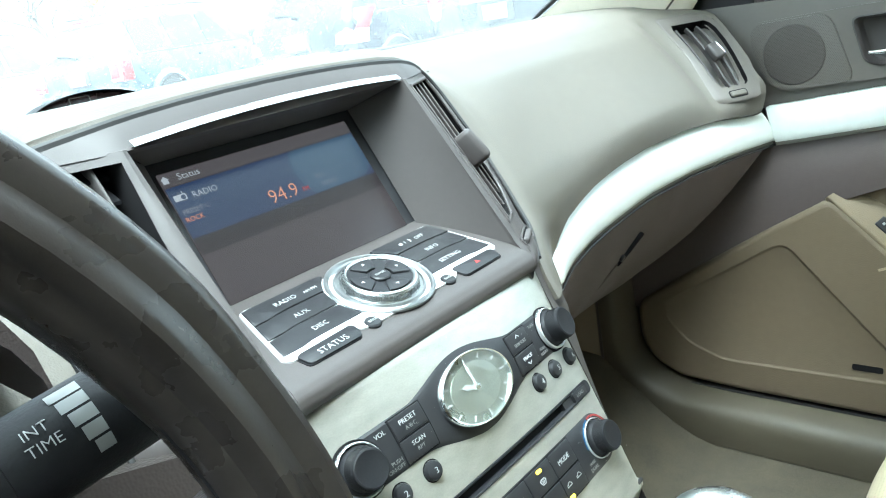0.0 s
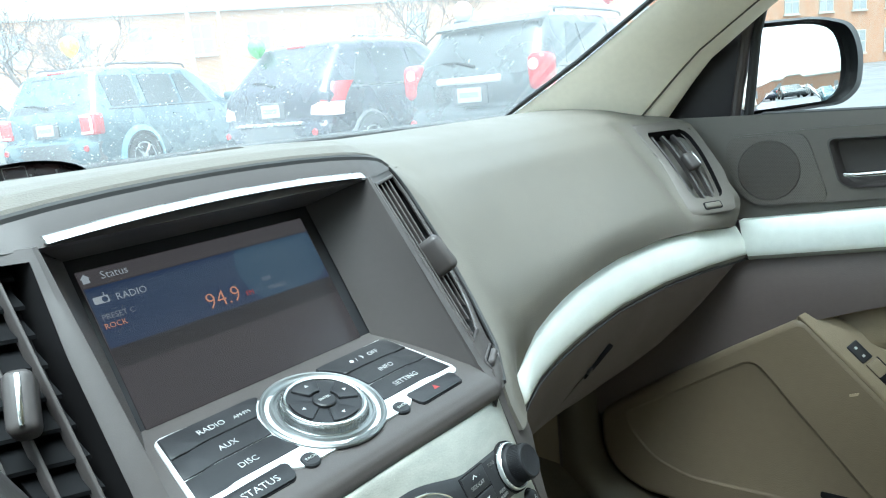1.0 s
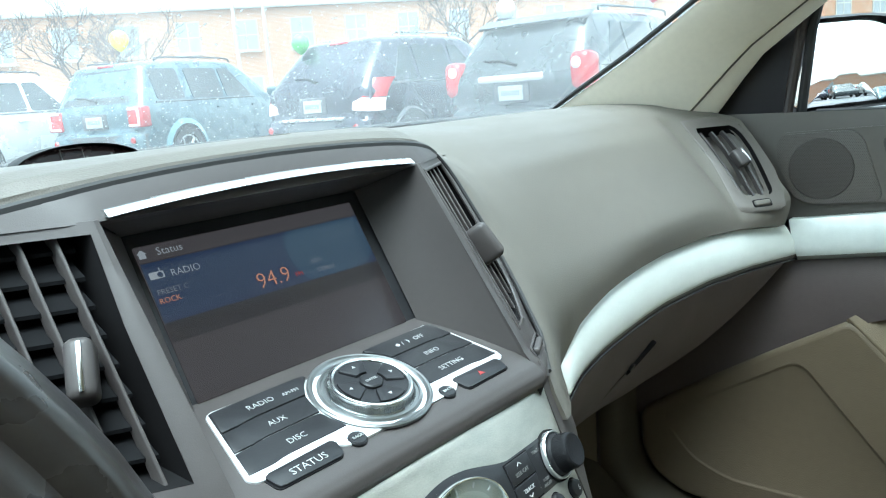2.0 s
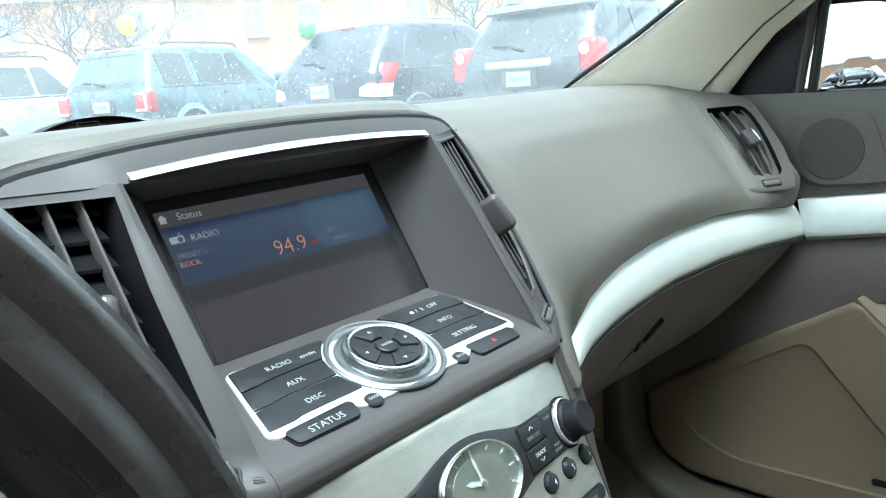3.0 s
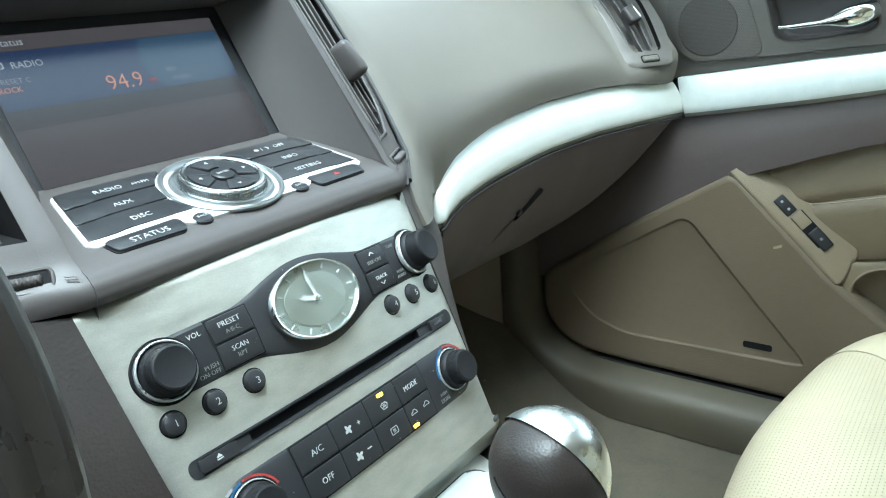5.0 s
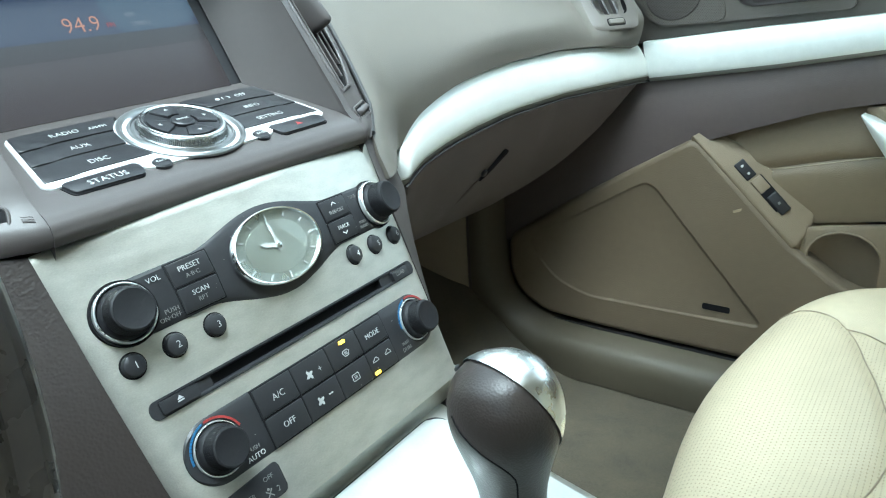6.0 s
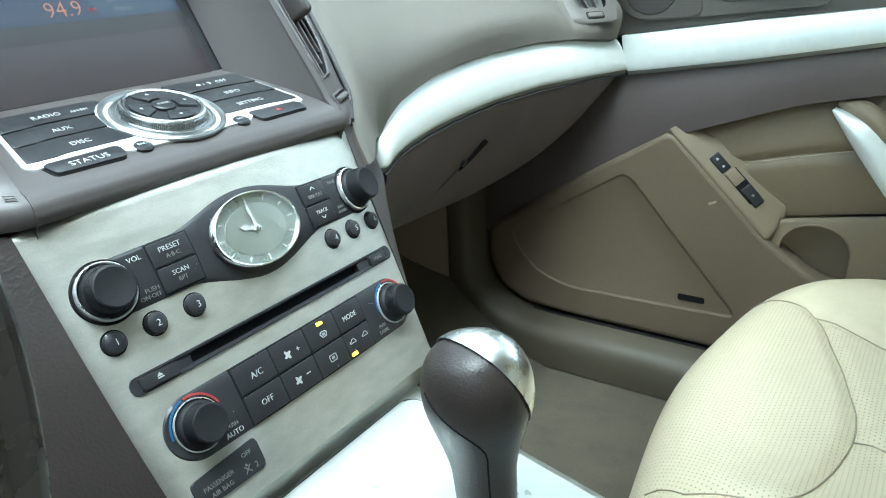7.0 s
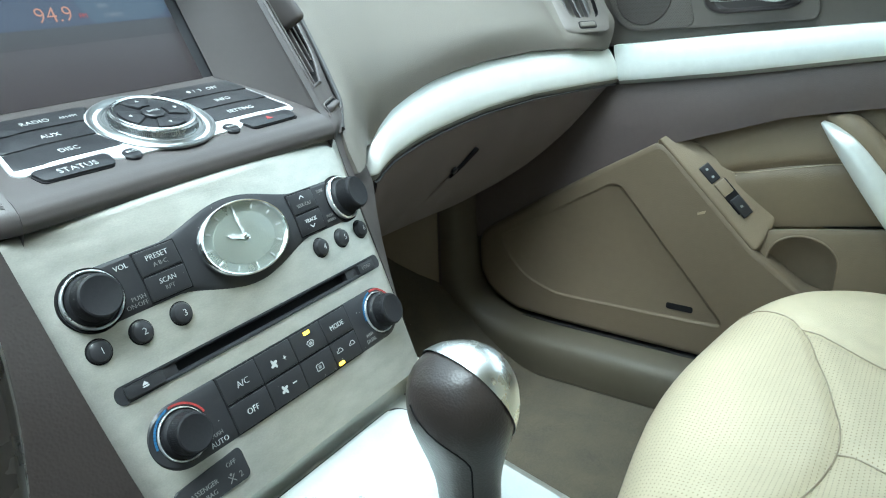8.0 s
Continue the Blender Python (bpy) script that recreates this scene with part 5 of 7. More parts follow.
part("leather_knob", revolve(lambda h, a: True, 0.0), KNOB_LEATHER, lever, "brown leather gear knob")
cap = revolve(lambda h, a: h > 0.05, 0.0009)
way = Vector((0.85, -0.25, 0.46)).normalized()
bmesh.ops.bisect_plane(cap, geom=cap.verts[:] + cap.edges[:] + cap.faces[:], plane_co=Vector((0, 0, 0.0995)) + way * 0.0075, plane_no=way, clear_inner=True)
part("chrome_cap", cap, SATIN_CHROME, lever, "polished metal cap on the knob")
seam = [knob_at(h, radians(-142 - 86 * sstep((h - 0.080) / 0.044)), 0.0001) for h in hs if h < 0.112]
part("seam", tube(seam, 0.00045, 6), DEEP, lever)

# ---------------------------------------------------------------- passenger seat
seat = thing("passenger_seat", "cream leather passenger seat with perforated cushion", "car seat")
SX0, SX1, SY0, SY1 = 0.132, 0.699, -0.1105, -0.66


def cushion(s, t):
    """s across from the tunnel side, t from the front back."""
    x, y = mix(SX0, SX1, s), mix(SY0, SY1, t)
    front = sstep(1 - abs(2 * s - 1))
    y += -0.029 * (1 - front) * (1 - t)
    z = 0.501 + 0.0037 * math.sin(math.pi * min(1, t * 3.2)) + 0.0034 * t
    z += 0.0317 * sstep((abs(2 * s - 1) - 0.40) / 0.5) * sstep(t / 0.30)
    # rounded rims
    for near, wide, drop in ((t, 0.163, 0.0773), (s, 0.13, 0.080), (1 - s, 0.244, 0.0865)):
        z -= drop * (1 - math.sqrt(max(0, 1 - (1 - min(1.0, near / wide)) ** 2)))
    # seam valleys
    g1 = seam_line(s) - t
    z -= 0.0060 * math.exp(-((g1 / 0.013) ** 2)) * sstep((s - 0.09) / 0.05) * sstep((0.76 - s) / 0.03)
    z -= 0.0045 * math.exp(-(((s - bolster_line(t)) / 0.018) ** 2)) * sstep((t - 0.06) / 0.08)
    z -= 0.004 * math.exp(-(((s - middle_line(t)) / 0.012) ** 2)) * sstep((t - 0.305) / 0.02)
    z -= 0.0045 * math.exp(-(((s - tunnel_line(t)) / 0.012) ** 2)) * sstep((t - 0.05) / 0.06)
    return Vector((x, y, z))


seam_curve = curve_fit([(0.100, 0.200, 0), (0.138, 0.232, 0), (0.175, 0.252, 0), (0.26, 0.279, 0), (0.35, 0.303, 0), (0.42, 0.304, 0), (0.469, 0.293, 0), (0.545, 0.270, 0), (0.619, 0.237, 0), (0.656, 0.221, 0), (0.724, 0.186, 0), (0.80, 0.15, 0)], 61)
SEAM_S, SEAM_T = [p.x for p in seam_curve], [p.y for p in seam_curve]


def seam_line(s):
    """The arc that ends the front section of the cushion."""
    return lerp(s, SEAM_S, SEAM_T)


def bolster_line(t):
    """Inner edge of the bolster on the door side."""
    return lerp(t, (0.0, 0.04, 0.082, 0.127, 0.18, 0.232, 0.289, 0.343, 0.45, 1.0), (0.80, 0.793, 0.781, 0.763, 0.731, 0.703, 0.671, 0.640, 0.62, 0.62))


def tunnel_line(t):
    """Inner edge of the bolster on the tunnel side."""
    return lerp(t, (0.0, 0.05, 0.07, 0.10, 0.2, 0.35, 1.0), (0.145, 0.140, 0.134, 0.118, 0.11, 0.12, 0.14))


def middle_line(t):
    """The seam down the middle of the cushion."""
    return lerp(t, (0.30, 0.32, 0.337, 0.355, 0.45, 1.0), (0.352, 0.354, 0.350, 0.340, 0.31, 0.30))


ns, ntt = 110, 110
sg = [i / ns for i in range(ns + 1)]
tg = [(i / ntt) ** 1.25 for i in range(ntt + 1)]
for nm, cond, m_ in (("cushion_insert", True, SEAT_PERF), ("cushion_bolster", False, SEAT)):
    bm = sheet(cushion, sg, tg)
    kill = []
    for fc in bm.faces:
        c = fc.calc_center_median()
        s = (c.x - SX0) / (SX1 - SX0)
        inside = tunnel_line((SY0 - c.y) / (SY0 - SY1)) < s < bolster_line((SY0 - c.y) / (SY0 - SY1)) and c.y < -0.116
        if inside != cond:
            kill.append(fc)
    bmesh.ops.delete(bm, geom=kill, context="FACES")
    part(nm, bm, m_, seat)
part("seam", tube([cushion(s, seam_line(s)) + Vector((0, 0, 0.0012)) for s in [0.112 + i * 0.612 / 60 for i in range(61)]], 0.0007, 6), SEAM, seat)
part("seam", tube([cushion(tunnel_line(0.04 + k * 0.02), 0.04 + k * 0.02) + Vector((0, 0, 0.001)) for k in range(44)], 0.0007, 6), SEAM, seat)
part("seam", tube([cushion(bolster_line(0.04 + k * 0.02), 0.04 + k * 0.02) + Vector((0, 0, 0.001)) for k in range(44)], 0.0007, 6), SEAM, seat)
part("seam", tube([cushion(middle_line(0.304 + k * 0.02), 0.304 + k * 0.02) + Vector((0, 0, 0.001)) for k in range(30)], 0.0007, 6), SEAM, seat)
part("cushion_skirt", slab(lambda a, k: Vector((mix(SX0 + 0.004, SX1 - 0.004, a), SY0 - 0.014 - 0.029 * (1 - sstep(1 - abs(2 * a - 1))) - 0.012 * k, mix(0.425, 0.31, k))), [i / 16 for i in range(17)], [0, 0.3, 0.7, 1], (0, -0.4, 0)), SEAT, seat)
back = slab(lambda a, k: Vector((mix(0.16, 0.66, a), mix(-0.62, -0.86, k) - 0.03 * math.sin(math.pi * a), mix(0.46, 1.12, k))), [i / 10 for i in range(11)], [i / 10 for i in range(11)], (0, -0.10, -0.03))
part("backrest", back, SEAT, seat)
part("seat_base", rbox(0.40, 0.40, 0.10, 0.01, 2, c=(0.40, -0.42, 0.315)), TAUPE_DARK, seat)

# ---------------------------------------------------------------- passenger door
door = thing("passenger_door", "closed passenger door with beige trim and silver strip", "car door")


def yz(pts):
    return [(-y, z) for y, z in pts]


def on_door(x):
    return Matrix(((0, 0, -1, x), (-1, 0, 0, 0), (0, 1, 0, 0), (0, 0, 0, 1)))


def door_plate(name, pts, x, proud, material, r=0.003, parent=None, label="", rad=0.0, deep=0.02, seg=3):
    o = yz(pts)
    if rad:
        o = rounded(o, rad, 5)
    return part(name, prism(o, -deep, proud, r, seg), material, parent or door, label, m=on_door(x))


# upper taupe part
def upper_face(y, k):
    x = 0.722 - 0.008 * math.sin(math.pi * k) + 0.06 * max(0, k - 0.86) / 0.14
    z = mix(lerp(y, (-0.9, -0.24, 0.06, 0.2), (0.86, 0.797, 0.762, 0.745)), 0.8905, min(k / 0.86, 1.0)) - 0.012 * max(0, k - 0.86) / 0.14
    return Vector((x, y, z))


def in_bowl(y, k):
    return -0.1555 < y < -0.0265 and 0.797 < upper_face(y, k).z < 0.8705


part("upper_panel", slab(upper_face, [0.20, 0.15, 0.10, 0.05, 0.0, -0.025] + [-0.0270 - 0.0117 * i for i in range(12)] + [-0.2, -0.3, -0.45, -0.6, -0.75, -0.90], [0, 0.02, 0.1, 0.25, 0.32, 0.38, 0.44, 0.5, 0.56, 0.62, 0.66, 0.7, 0.74, 0.78, 0.83, 0.86, 0.9, 1.0], (0.02, 0, -0.004), skip=in_bowl), TAUPE_DOOR, door, "taupe upper door panel")


def holed(outer, inner, z0, z1):
    """A flat plate with a hole: both outlines in x and y."""
    bm = bmesh.new()
    for loop in (outer, inner):
        v = [bm.verts.new((x, y, z1)) for x, y in loop]
        for a, b in zip(v, v[1:] + v[:1]):
            bm.edges.new((a, b))
    bmesh.ops.triangle_fill(bm, use_beauty=True, edges=bm.edges[:])
    rim = bmesh.ops.extrude_face_region(bm, geom=bm.faces[:])
    bmesh.ops.translate(bm, vec=(0, 0, z0 - z1), verts=[e for e in rim["geom"] if isinstance(e, bmesh.types.BMVert)])
    return bm


frame_pts = [(0.0885, 0.8575), (0.080, 0.8665), (-0.02, 0.8725), (-0.156, 0.878), (-0.170, 0.80), (0.045, 0.779), (0.068, 0.790), (0.086, 0.835)]
bowl_pts = [(-0.0300, 0.8600), (-0.142, 0.8635), (-0.1510, 0.8180), (-0.1360, 0.8105), (-0.0580, 0.8035), (-0.0440, 0.8100)]
bowl_line = rounded(yz(bowl_pts), 0.010, 6)
part("speaker_bezel", holed(rounded(yz(frame_pts), 0.012, 5), bowl_line, -0.010, 0.0), TAUPE_DOOR, door, m=on_door(0.7125), flat=True)
grille_pts = [(0.0850, 0.8555), (0.0765, 0.8645), (-0.0065, 0.8690), (-0.0340, 0.7880), (0.046, 0.7815), (0.066, 0.792), (0.0835, 0.835)]
PANEL_MESH = perforated("speaker_panel_mesh", (0.094, 0.084, 0.074), 0.0021, 0.2)
gr = door_plate("speaker_grille", grille_pts, 0.7105, 0.0, PANEL_MESH, 0.0008, rad=0.015, deep=0.004, label="finely perforated taupe speaker panel")
SPEAKER = perforated("dark_speaker_mesh", (0.062, 0.054, 0.048), 0.0019, 0.30)
disc = part("speaker_cone", moved(lathe([(0, 0.0010), (0.0352, 0.0010), (0.0362, 0.0002), (0.0366, -0.001)], 56), Matrix.Translation((-0.034, 0.824, 0.0))), SPEAKER, gr, "dark round speaker mesh")
# release handle in its bowl
bowl = bmesh.new()
bowl_mid = Vector((sum(p[0] for p in bowl_line), sum(p[1] for p in bowl_line))) / len(bowl_line)
bowl_rows = [[bowl.verts.new((*(bowl_mid + (Vector(p) - bowl_mid) * k), d)) for p in bowl_line] for k, d in ((1.035, 0.0012), (1.0, 0.0016), (0.965, -0.001), (0.94, -0.010), (0.90, -0.0165), (0.82, -0.019))]
for a, b in zip(bowl_rows, bowl_rows[1:]):
    for i in range(len(a)):
        bowl.faces.new((a[i], a[(i + 1) % len(a)], b[(i + 1) % len(b)], b[i]))
bowl.faces.new(bowl_rows[-1])
part("handle_bowl", bowl, TAUPE_SMOOTH, door, "dark recessed bowl behind the handle", m=on_door(0.7125))
grip = curve_fit([(0.712, -0.049, 0.8190), (0.706, -0.064, 0.8200), (0.702, -0.085, 0.8222), (0.700, -0.105, 0.8250), (0.701, -0.120, 0.8280), (0.706, -0.134, 0.8310), (0.716, -0.141, 0.8330)], 26)
part("release_handle", tube(grip, [0.0030 + 0.0085 * sstep((i - 9) / 9) for i in range(26)], 16), CHROME, door, "chrome door release handle")
# silver strip
part("silver_strip", slab(lambda i, k: Vector((0.7005 + 0.006 * k - 0.0035 * math.sin(math.pi * k) ** 0.6, mix(0.0675 - 0.012 * (1 - k), -0.75, i), mix(lerp(mix(0.0665, -0.75, i), (-0.75, -0.24, -0.085, 0.0635), (0.82, 0.7655, 0.7395, 0.7185)), lerp(mix(0.0665, -0.75, i), (-0.75, -0.24, -0.085, 0.0635), (0.84, 0.799, 0.7815, 0.7620)), k))), [i / 26 for i in range(27)], [0, 0.04, 0.15, 0.3, 0.5, 0.7, 0.85, 0.96, 1], (0.016, 0, 0)), SILVER, door, "silver aluminium door strip")
part("strip_lip", slab(lambda i, k: Vector((0.7008 + 0.0030 * k * k, mix(0.0555, -0.75, i), lerp(mix(0.0665, -0.75, i), (-0.75, -0.24, -0.085, 0.0635), (0.82, 0.7655, 0.7395, 0.7185)) - 0.0052 * k)), [i / 26 for i in range(27)], [0, 0.3, 0.7, 1], (0.012, 0, 0)), TRIM_SHADE, door, "lower edge of the strip, its underside shade in grey")
part("strip_gap", slab(lambda i, k: Vector((0.7065 + 0.004 * k, mix(0.064, -0.75, i), lerp(mix(0.064, -0.75, i), (-0.75, -0.24, -0.085, 0.064), (0.82, 0.7655, 0.7395, 0.7185)) - 0.0070)), [i / 20 for i in range(21)], [0, 1], (0, 0, 0.0026)), RUBBER_SEAL, door)
# dark band below the strip
low_edge = [(0.30, 0.455), (0.266, 0.477), (0.17, 0.542), (0.085, 0.596), (-0.002, 0.647), (-0.066, 0.670), (-0.154, 0.700), (-0.249, 0.719), (-0.9, 0.75)]


def dark_lo(y):
    return lerp(y, [p[0] for p in low_edge][::-1], [p[1] for p in low_edge][::-1])


def dark_hi(y):
    return lerp(y, (-0.9, -0.24, -0.085, 0.064, 0.30), (0.83, 0.7645, 0.7385, 0.7175, 0.70))


part("dark_band", slab(lambda i, k: Vector((0.7105 - 0.004 * math.sin(math.pi * k), mix(0.30, -0.9, i), mix(dark_lo(mix(0.30, -0.9, i)) - 0.012, dark_hi(mix(0.30, -0.9, i)), k))), [i / 40 for i in range(41)], [0, 0.05, 0.2, 0.4, 0.6, 0.8, 1], (0.02, 0, 0)), TAUPE_LID, door, "dark taupe door band")
# beige upholstery behind the armrest
part("upholstery", slab(lambda i, k: Vector((0.733 - 0.010 * math.sin(math.pi * k) + 0.006 * math.exp(-(((k - 0.5) / 0.04) ** 2)), mix(0.02, -0.9, i), mix(lerp(mix(0.02, -0.9, i), (-0.9, -0.273, -0.16, 0.02), (0.66, 0.5645, 0.5445, 0.51)), dark_lo(mix(0.02, -0.9, i)) + 0.004, k))), [i / 30 for i in range(31)], [j / 24 for j in range(25)], (0.02, 0, 0)), BEIGE, door, "beige stitched vinyl insert")
for dz in (0.0, 0.0045):
    part("stitching", tube([Vector((0.7272, y, lerp(y, (-0.9, -0.217, -0.099), (0.69, 0.6310, 0.6030)) + dz)) for y in [-0.085 - i * 0.03 for i in range(26)]], 0.0008, 6), SEAM, door)
# lower beige panel with pocket
lower_pts = [(0.271, 0.458), (0.262, 0.474), (0.17, 0.537), (0.085, 0.591), (0.0, 0.642), (-0.012, 0.640), (-0.135, 0.516), (-0.197, 0.473), (-0.30, 0.452), (-0.9, 0.44), (-0.9, 0.345), (0.12, 0.348), (0.205, 0.352), (0.248, 0.372), (0.269, 0.405)]
def drawn_in(loop, d):
    """A closed outline moved inwards by d."""
    out, n = [], len(loop)
    area = sum(loop[i][0] * loop[(i + 1) % n][1] - loop[(i + 1) % n][0] * loop[i][1] for i in range(n))
    for i in range(n):
        t = (Vector(loop[(i + 1) % n]) - Vector(loop[i - 1])).normalized()
        out.append(Vector(loop[i]) + Vector((-t.y, t.x)) * (d if area > 0 else -d))
    return [tuple(p) for p in out]


def belt_of(bm, rows):
    """Faces between closed rings of points."""
    rings = [[bm.verts.new(p) for p in r] for r in rows]
    for a, b in zip(rings, rings[1:]):
        for i in range(len(a)):
            bm.faces.new((a[i], a[(i + 1) % len(a)], b[(i + 1) % len(b)], b[i]))
    return rings


low_line = rounded(yz(lower_pts), 0.014, 6)
tri_pts = [(0.233, 0.472), (0.051, 0.585), (-0.114, 0.3985), (-0.01, 0.396), (0.138, 0.393), (0.19, 0.411), (0.220, 0.443)]
tri_line = rounded(yz(tri_pts), 0.020, 8)
low_mesh = holed(drawn_in(low_line, 0.0075), tri_line, -0.02, 0.0)
belt_of(low_mesh, [[(x, y, z) for x, y in drawn_in(low_line, d)] for d, z in ((0.0, -0.03), (0.0, -0.0075), (0.0008, -0.0042), (0.0024, -0.0018), (0.0048, -0.0005), (0.0076, 0.00005))])
lowp = part("lower_panel", low_mesh, BEIGE_SHADED, door, "beige moulded lower door panel", m=on_door(0.7035))
cover = bmesh.new()
rings = belt_of(cover, [[(x, y, z) for x, y in drawn_in(tri_line, d)] for d, z in ((-0.0006, 0.0002), (0.0006, -0.0001), (0.0016, -0.0007), (0.0027, -0.0013), (0.0038, -0.0016))])
cover.faces.new(rings[-1])
part("pocket_panel", cover, BEIGE_SHADED, lowp)
part("reflector_slot", prism(rounded(yz([(-0.0305, 0.4195), (-0.067, 0.4195), (-0.067, 0.4105), (-0.0305, 0.4105)]), 0.003), -0.012, -0.0010), DEEP, lowp)
part("scuff_mark", prism(rounded(yz([(-0.060, 0.5555), (-0.071, 0.5600), (-0.070, 0.5560), (-0.061, 0.5525)]), 0.001), -0.002, 0.0005), SEAM, lowp)
# sloping armrest plate with the switches
A0, A1 = Vector((0.7030, -0.002, 0.6460)), Vector((0.7030, -0.1385, 0.5105))
ARM_TOP = curve_fit([(0.718, -0.018, 0.6545), (0.725, -0.056, 0.6385), (0.729, -0.094, 0.6125), (0.733, -0.157, 0.5535)], 41)


def arm_place(u, v):
    b = ARM_TOP[min(int(u * 40), 39)].lerp(ARM_TOP[min(int(u * 40), 39) + 1], u * 40 - min(int(u * 40), 39))
    return A0.lerp(A1, u).lerp(b, v) + Vector((-0.0012, 0, 0.001)) * math.sin(math.pi * v)


ARM_N = (ARM_TOP[20] - A0).cross(A1 - A0).normalized()
ARM_N = ARM_N if ARM_N.z > 0 else -ARM_N


def arm_face(u, v):
    """The switch plate with its rim rolled off and its two rear corners rounded."""
    uu = u * (1 - 0.05 * abs(2 * v - 1) ** 5)
    d = min(min(v, 1 - v) * 0.040, (1 - u) * 0.19)
    f = 1 - min(d / 0.005, 1.0)
    return arm_place(uu, v) - ARM_N * 0.005 * (1 - math.sqrt(max(0.0, 1 - f * f)))


arm_v = [0, 0.01, 0.03, 0.06, 0.1, 0.14, 0.2, 0.35, 0.5, 0.65, 0.8, 0.86, 0.9, 0.94, 0.97, 0.99, 1]
armrest = part("armrest", slab(arm_face, [i / 24 for i in range(23)] + [0.93, 0.95, 0.965, 0.978, 0.988, 0.995, 1], arm_v, (0.008, 0.0, -0.022)), BEIGE, door, "beige sloping armrest")


def arm(u, v, off):
    x = (A1 - A0).normalized()
    y = ARM_N.cross(x).normalized()
    return Matrix.Translation(arm_place(u, v) + ARM_N * off) @ Matrix((x, y, ARM_N)).transposed().to_4x4()


sw = part("lock_switch", rbox(0.026, 0.0145, 0.005, 0.0016, 3), BLACK, armrest, "black door lock switch", m=arm(0.47, 0.50, -0.0008))
for q in (-1, 1):
    part("lock_mark", rbox(0.003, 0.003, 0.0006, 0.0004, 1), WHITE_INK, sw, m=Matrix.Translation((q * 0.006, 0, 0.0025)))
# Dark plate on the surface stands in for the shade of a sunk well.
part("switch_well_shade", rbox(0.049, 0.0170, 0.003, 0.0012, 2), DEEP, armrest, m=arm(0.70, 0.50, -0.0004))
part("well_ramp", rbox(0.020, 0.0150, 0.003, 0.0012, 2), BEIGE, armrest, m=arm(0.625, 0.50, 0.0006))
part("window_switch", rbox(0.029, 0.0145, 0.008, 0.002, 3), BLACK, armrest, "black window switch", m=arm(0.78, 0.50, -0.0010))
part("switch_mark", prism(rect(-0.0016, -0.0016, 0.0016, 0.0016), 0, 0.0003), GREY_INK, armrest, m=arm(0.78, 0.50, 0.0032), flat=True)
# cup-shaped pocket behind the armrest
def ledge(y):
    return lerp(y, (-0.9, -0.273, -0.16, 0.02), (0.66, 0.5635, 0.5435, 0.51))


def mouth(y, z):
    return ((y + 0.190) / 0.040) ** 2 + (max(0, z - 0.508) / 0.033) ** 2 < 1 and z < ledge(y)


py = [-0.10 - i * 0.0025 for i in range(57)] + [-0.26, -0.3, -0.4, -0.6, -0.9]
pocket_face = slab(lambda y, k: Vector((0.7205 - 0.006 * math.sin(math.pi * k) ** 0.5, y, mix(0.40, ledge(y), k))), py, [i / 60 for i in range(61)], (0.006, 0, 0), skip=lambda y, k: mouth(y, mix(0.40, ledge(y), k)))
part("pocket_face", pocket_face, BEIGE, door)
part("pocket_bowl", sheet(lambda a, z: Vector((0.716 + 0.040 * math.sin(a), -0.190 + 0.044 * math.cos(a), z)), [math.pi * i / 20 for i in range(21)], [0.545, 0.52, 0.48, 0.40]), BEIGE, door)
lips = []
for i in range(21):
    a = math.pi * i / 20
    y, z = -0.190 + 0.0405 * math.cos(a), min(0.508 + 0.0335 * math.sin(a), ledge(-0.190 + 0.0405 * math.cos(a)))
    lips.append((0.7155, y, z))
part("bowl_lip", tube([(0.7165, -0.1495, 0.42)] + lips + [(0.7165, -0.2305, 0.42)], 0.0015, 8), BEIGE, door)
# pull handle
pull_low = curve_fit([(0.704, -0.1885, 0.6850), (0.697, -0.2050, 0.6620), (0.690, -0.2240, 0.6380), (0.685, -0.2510, 0.6040), (0.686, -0.2800, 0.5680), (0.694, -0.3200, 0.5280)], 31)
pull_top = curve_fit([(0.706, -0.1910, 0.6870), (0.699, -0.2120, 0.6810), (0.693, -0.2330, 0.6680), (0.689, -0.2640, 0.6360), (0.690, -0.2950, 0.5930), (0.697, -0.3300, 0.5380)], 31)


def pull_face(i, k):
    p = pull_low[i].lerp(pull_top[i], k)
    return p + Vector((-0.009, 0, 0)) * math.sin(math.pi * k) ** 0.8 * sstep(i / 6 + 0.15)


part("pull_handle", slab(pull_face, range(31), [0, 0.04, 0.12, 0.25, 0.4, 0.55, 0.7, 0.82, 0.92, 1], (0.010, 0, 0)), SILVER, door, "silver door pull handle")
part("pull_backing", tube([p + Vector((0.016, -0.004, 0.004)) for p in pull_top], [0.006 + 0.008 * sstep(i / 8) for i in range(31)], 16), BEIGE, door)

# ---------------------------------------------------------------- windscreen pillar, sill, floor and shell of the cabin
def front_edge(k):
    y = mix(0.362, -0.28, k)
    return Vector((lerp(y, (-0.28, 0.115, 0.228, 0.362), (0.575, 0.602, 0.621, 0.645)), y, lerp(y, (-0.28, 0.115, 0.228, 0.362), (1.262, 1.034, 0.971, 0.905))))


def rear_edge(k):
    pts = ((0.708, 0.162, 0.885), (0.706, 0.104, 0.958), (0.702, 0.034, 1.010), (0.695, -0.06, 1.075), (0.67, -0.30, 1.235), (0.655, -0.40, 1.285))
    t = k * 5
    i = min(int(t), 4)
    return Vector(pts[i]).lerp(Vector(pts[i + 1]), t - i)


def pillar(k, j):
    a, b = front_edge(k), rear_edge(k)
    mid = math.sin(math.pi * j)
    return a.lerp(b, j) + Vector((-0.021, -0.031, 0.012)) * mid**0.65


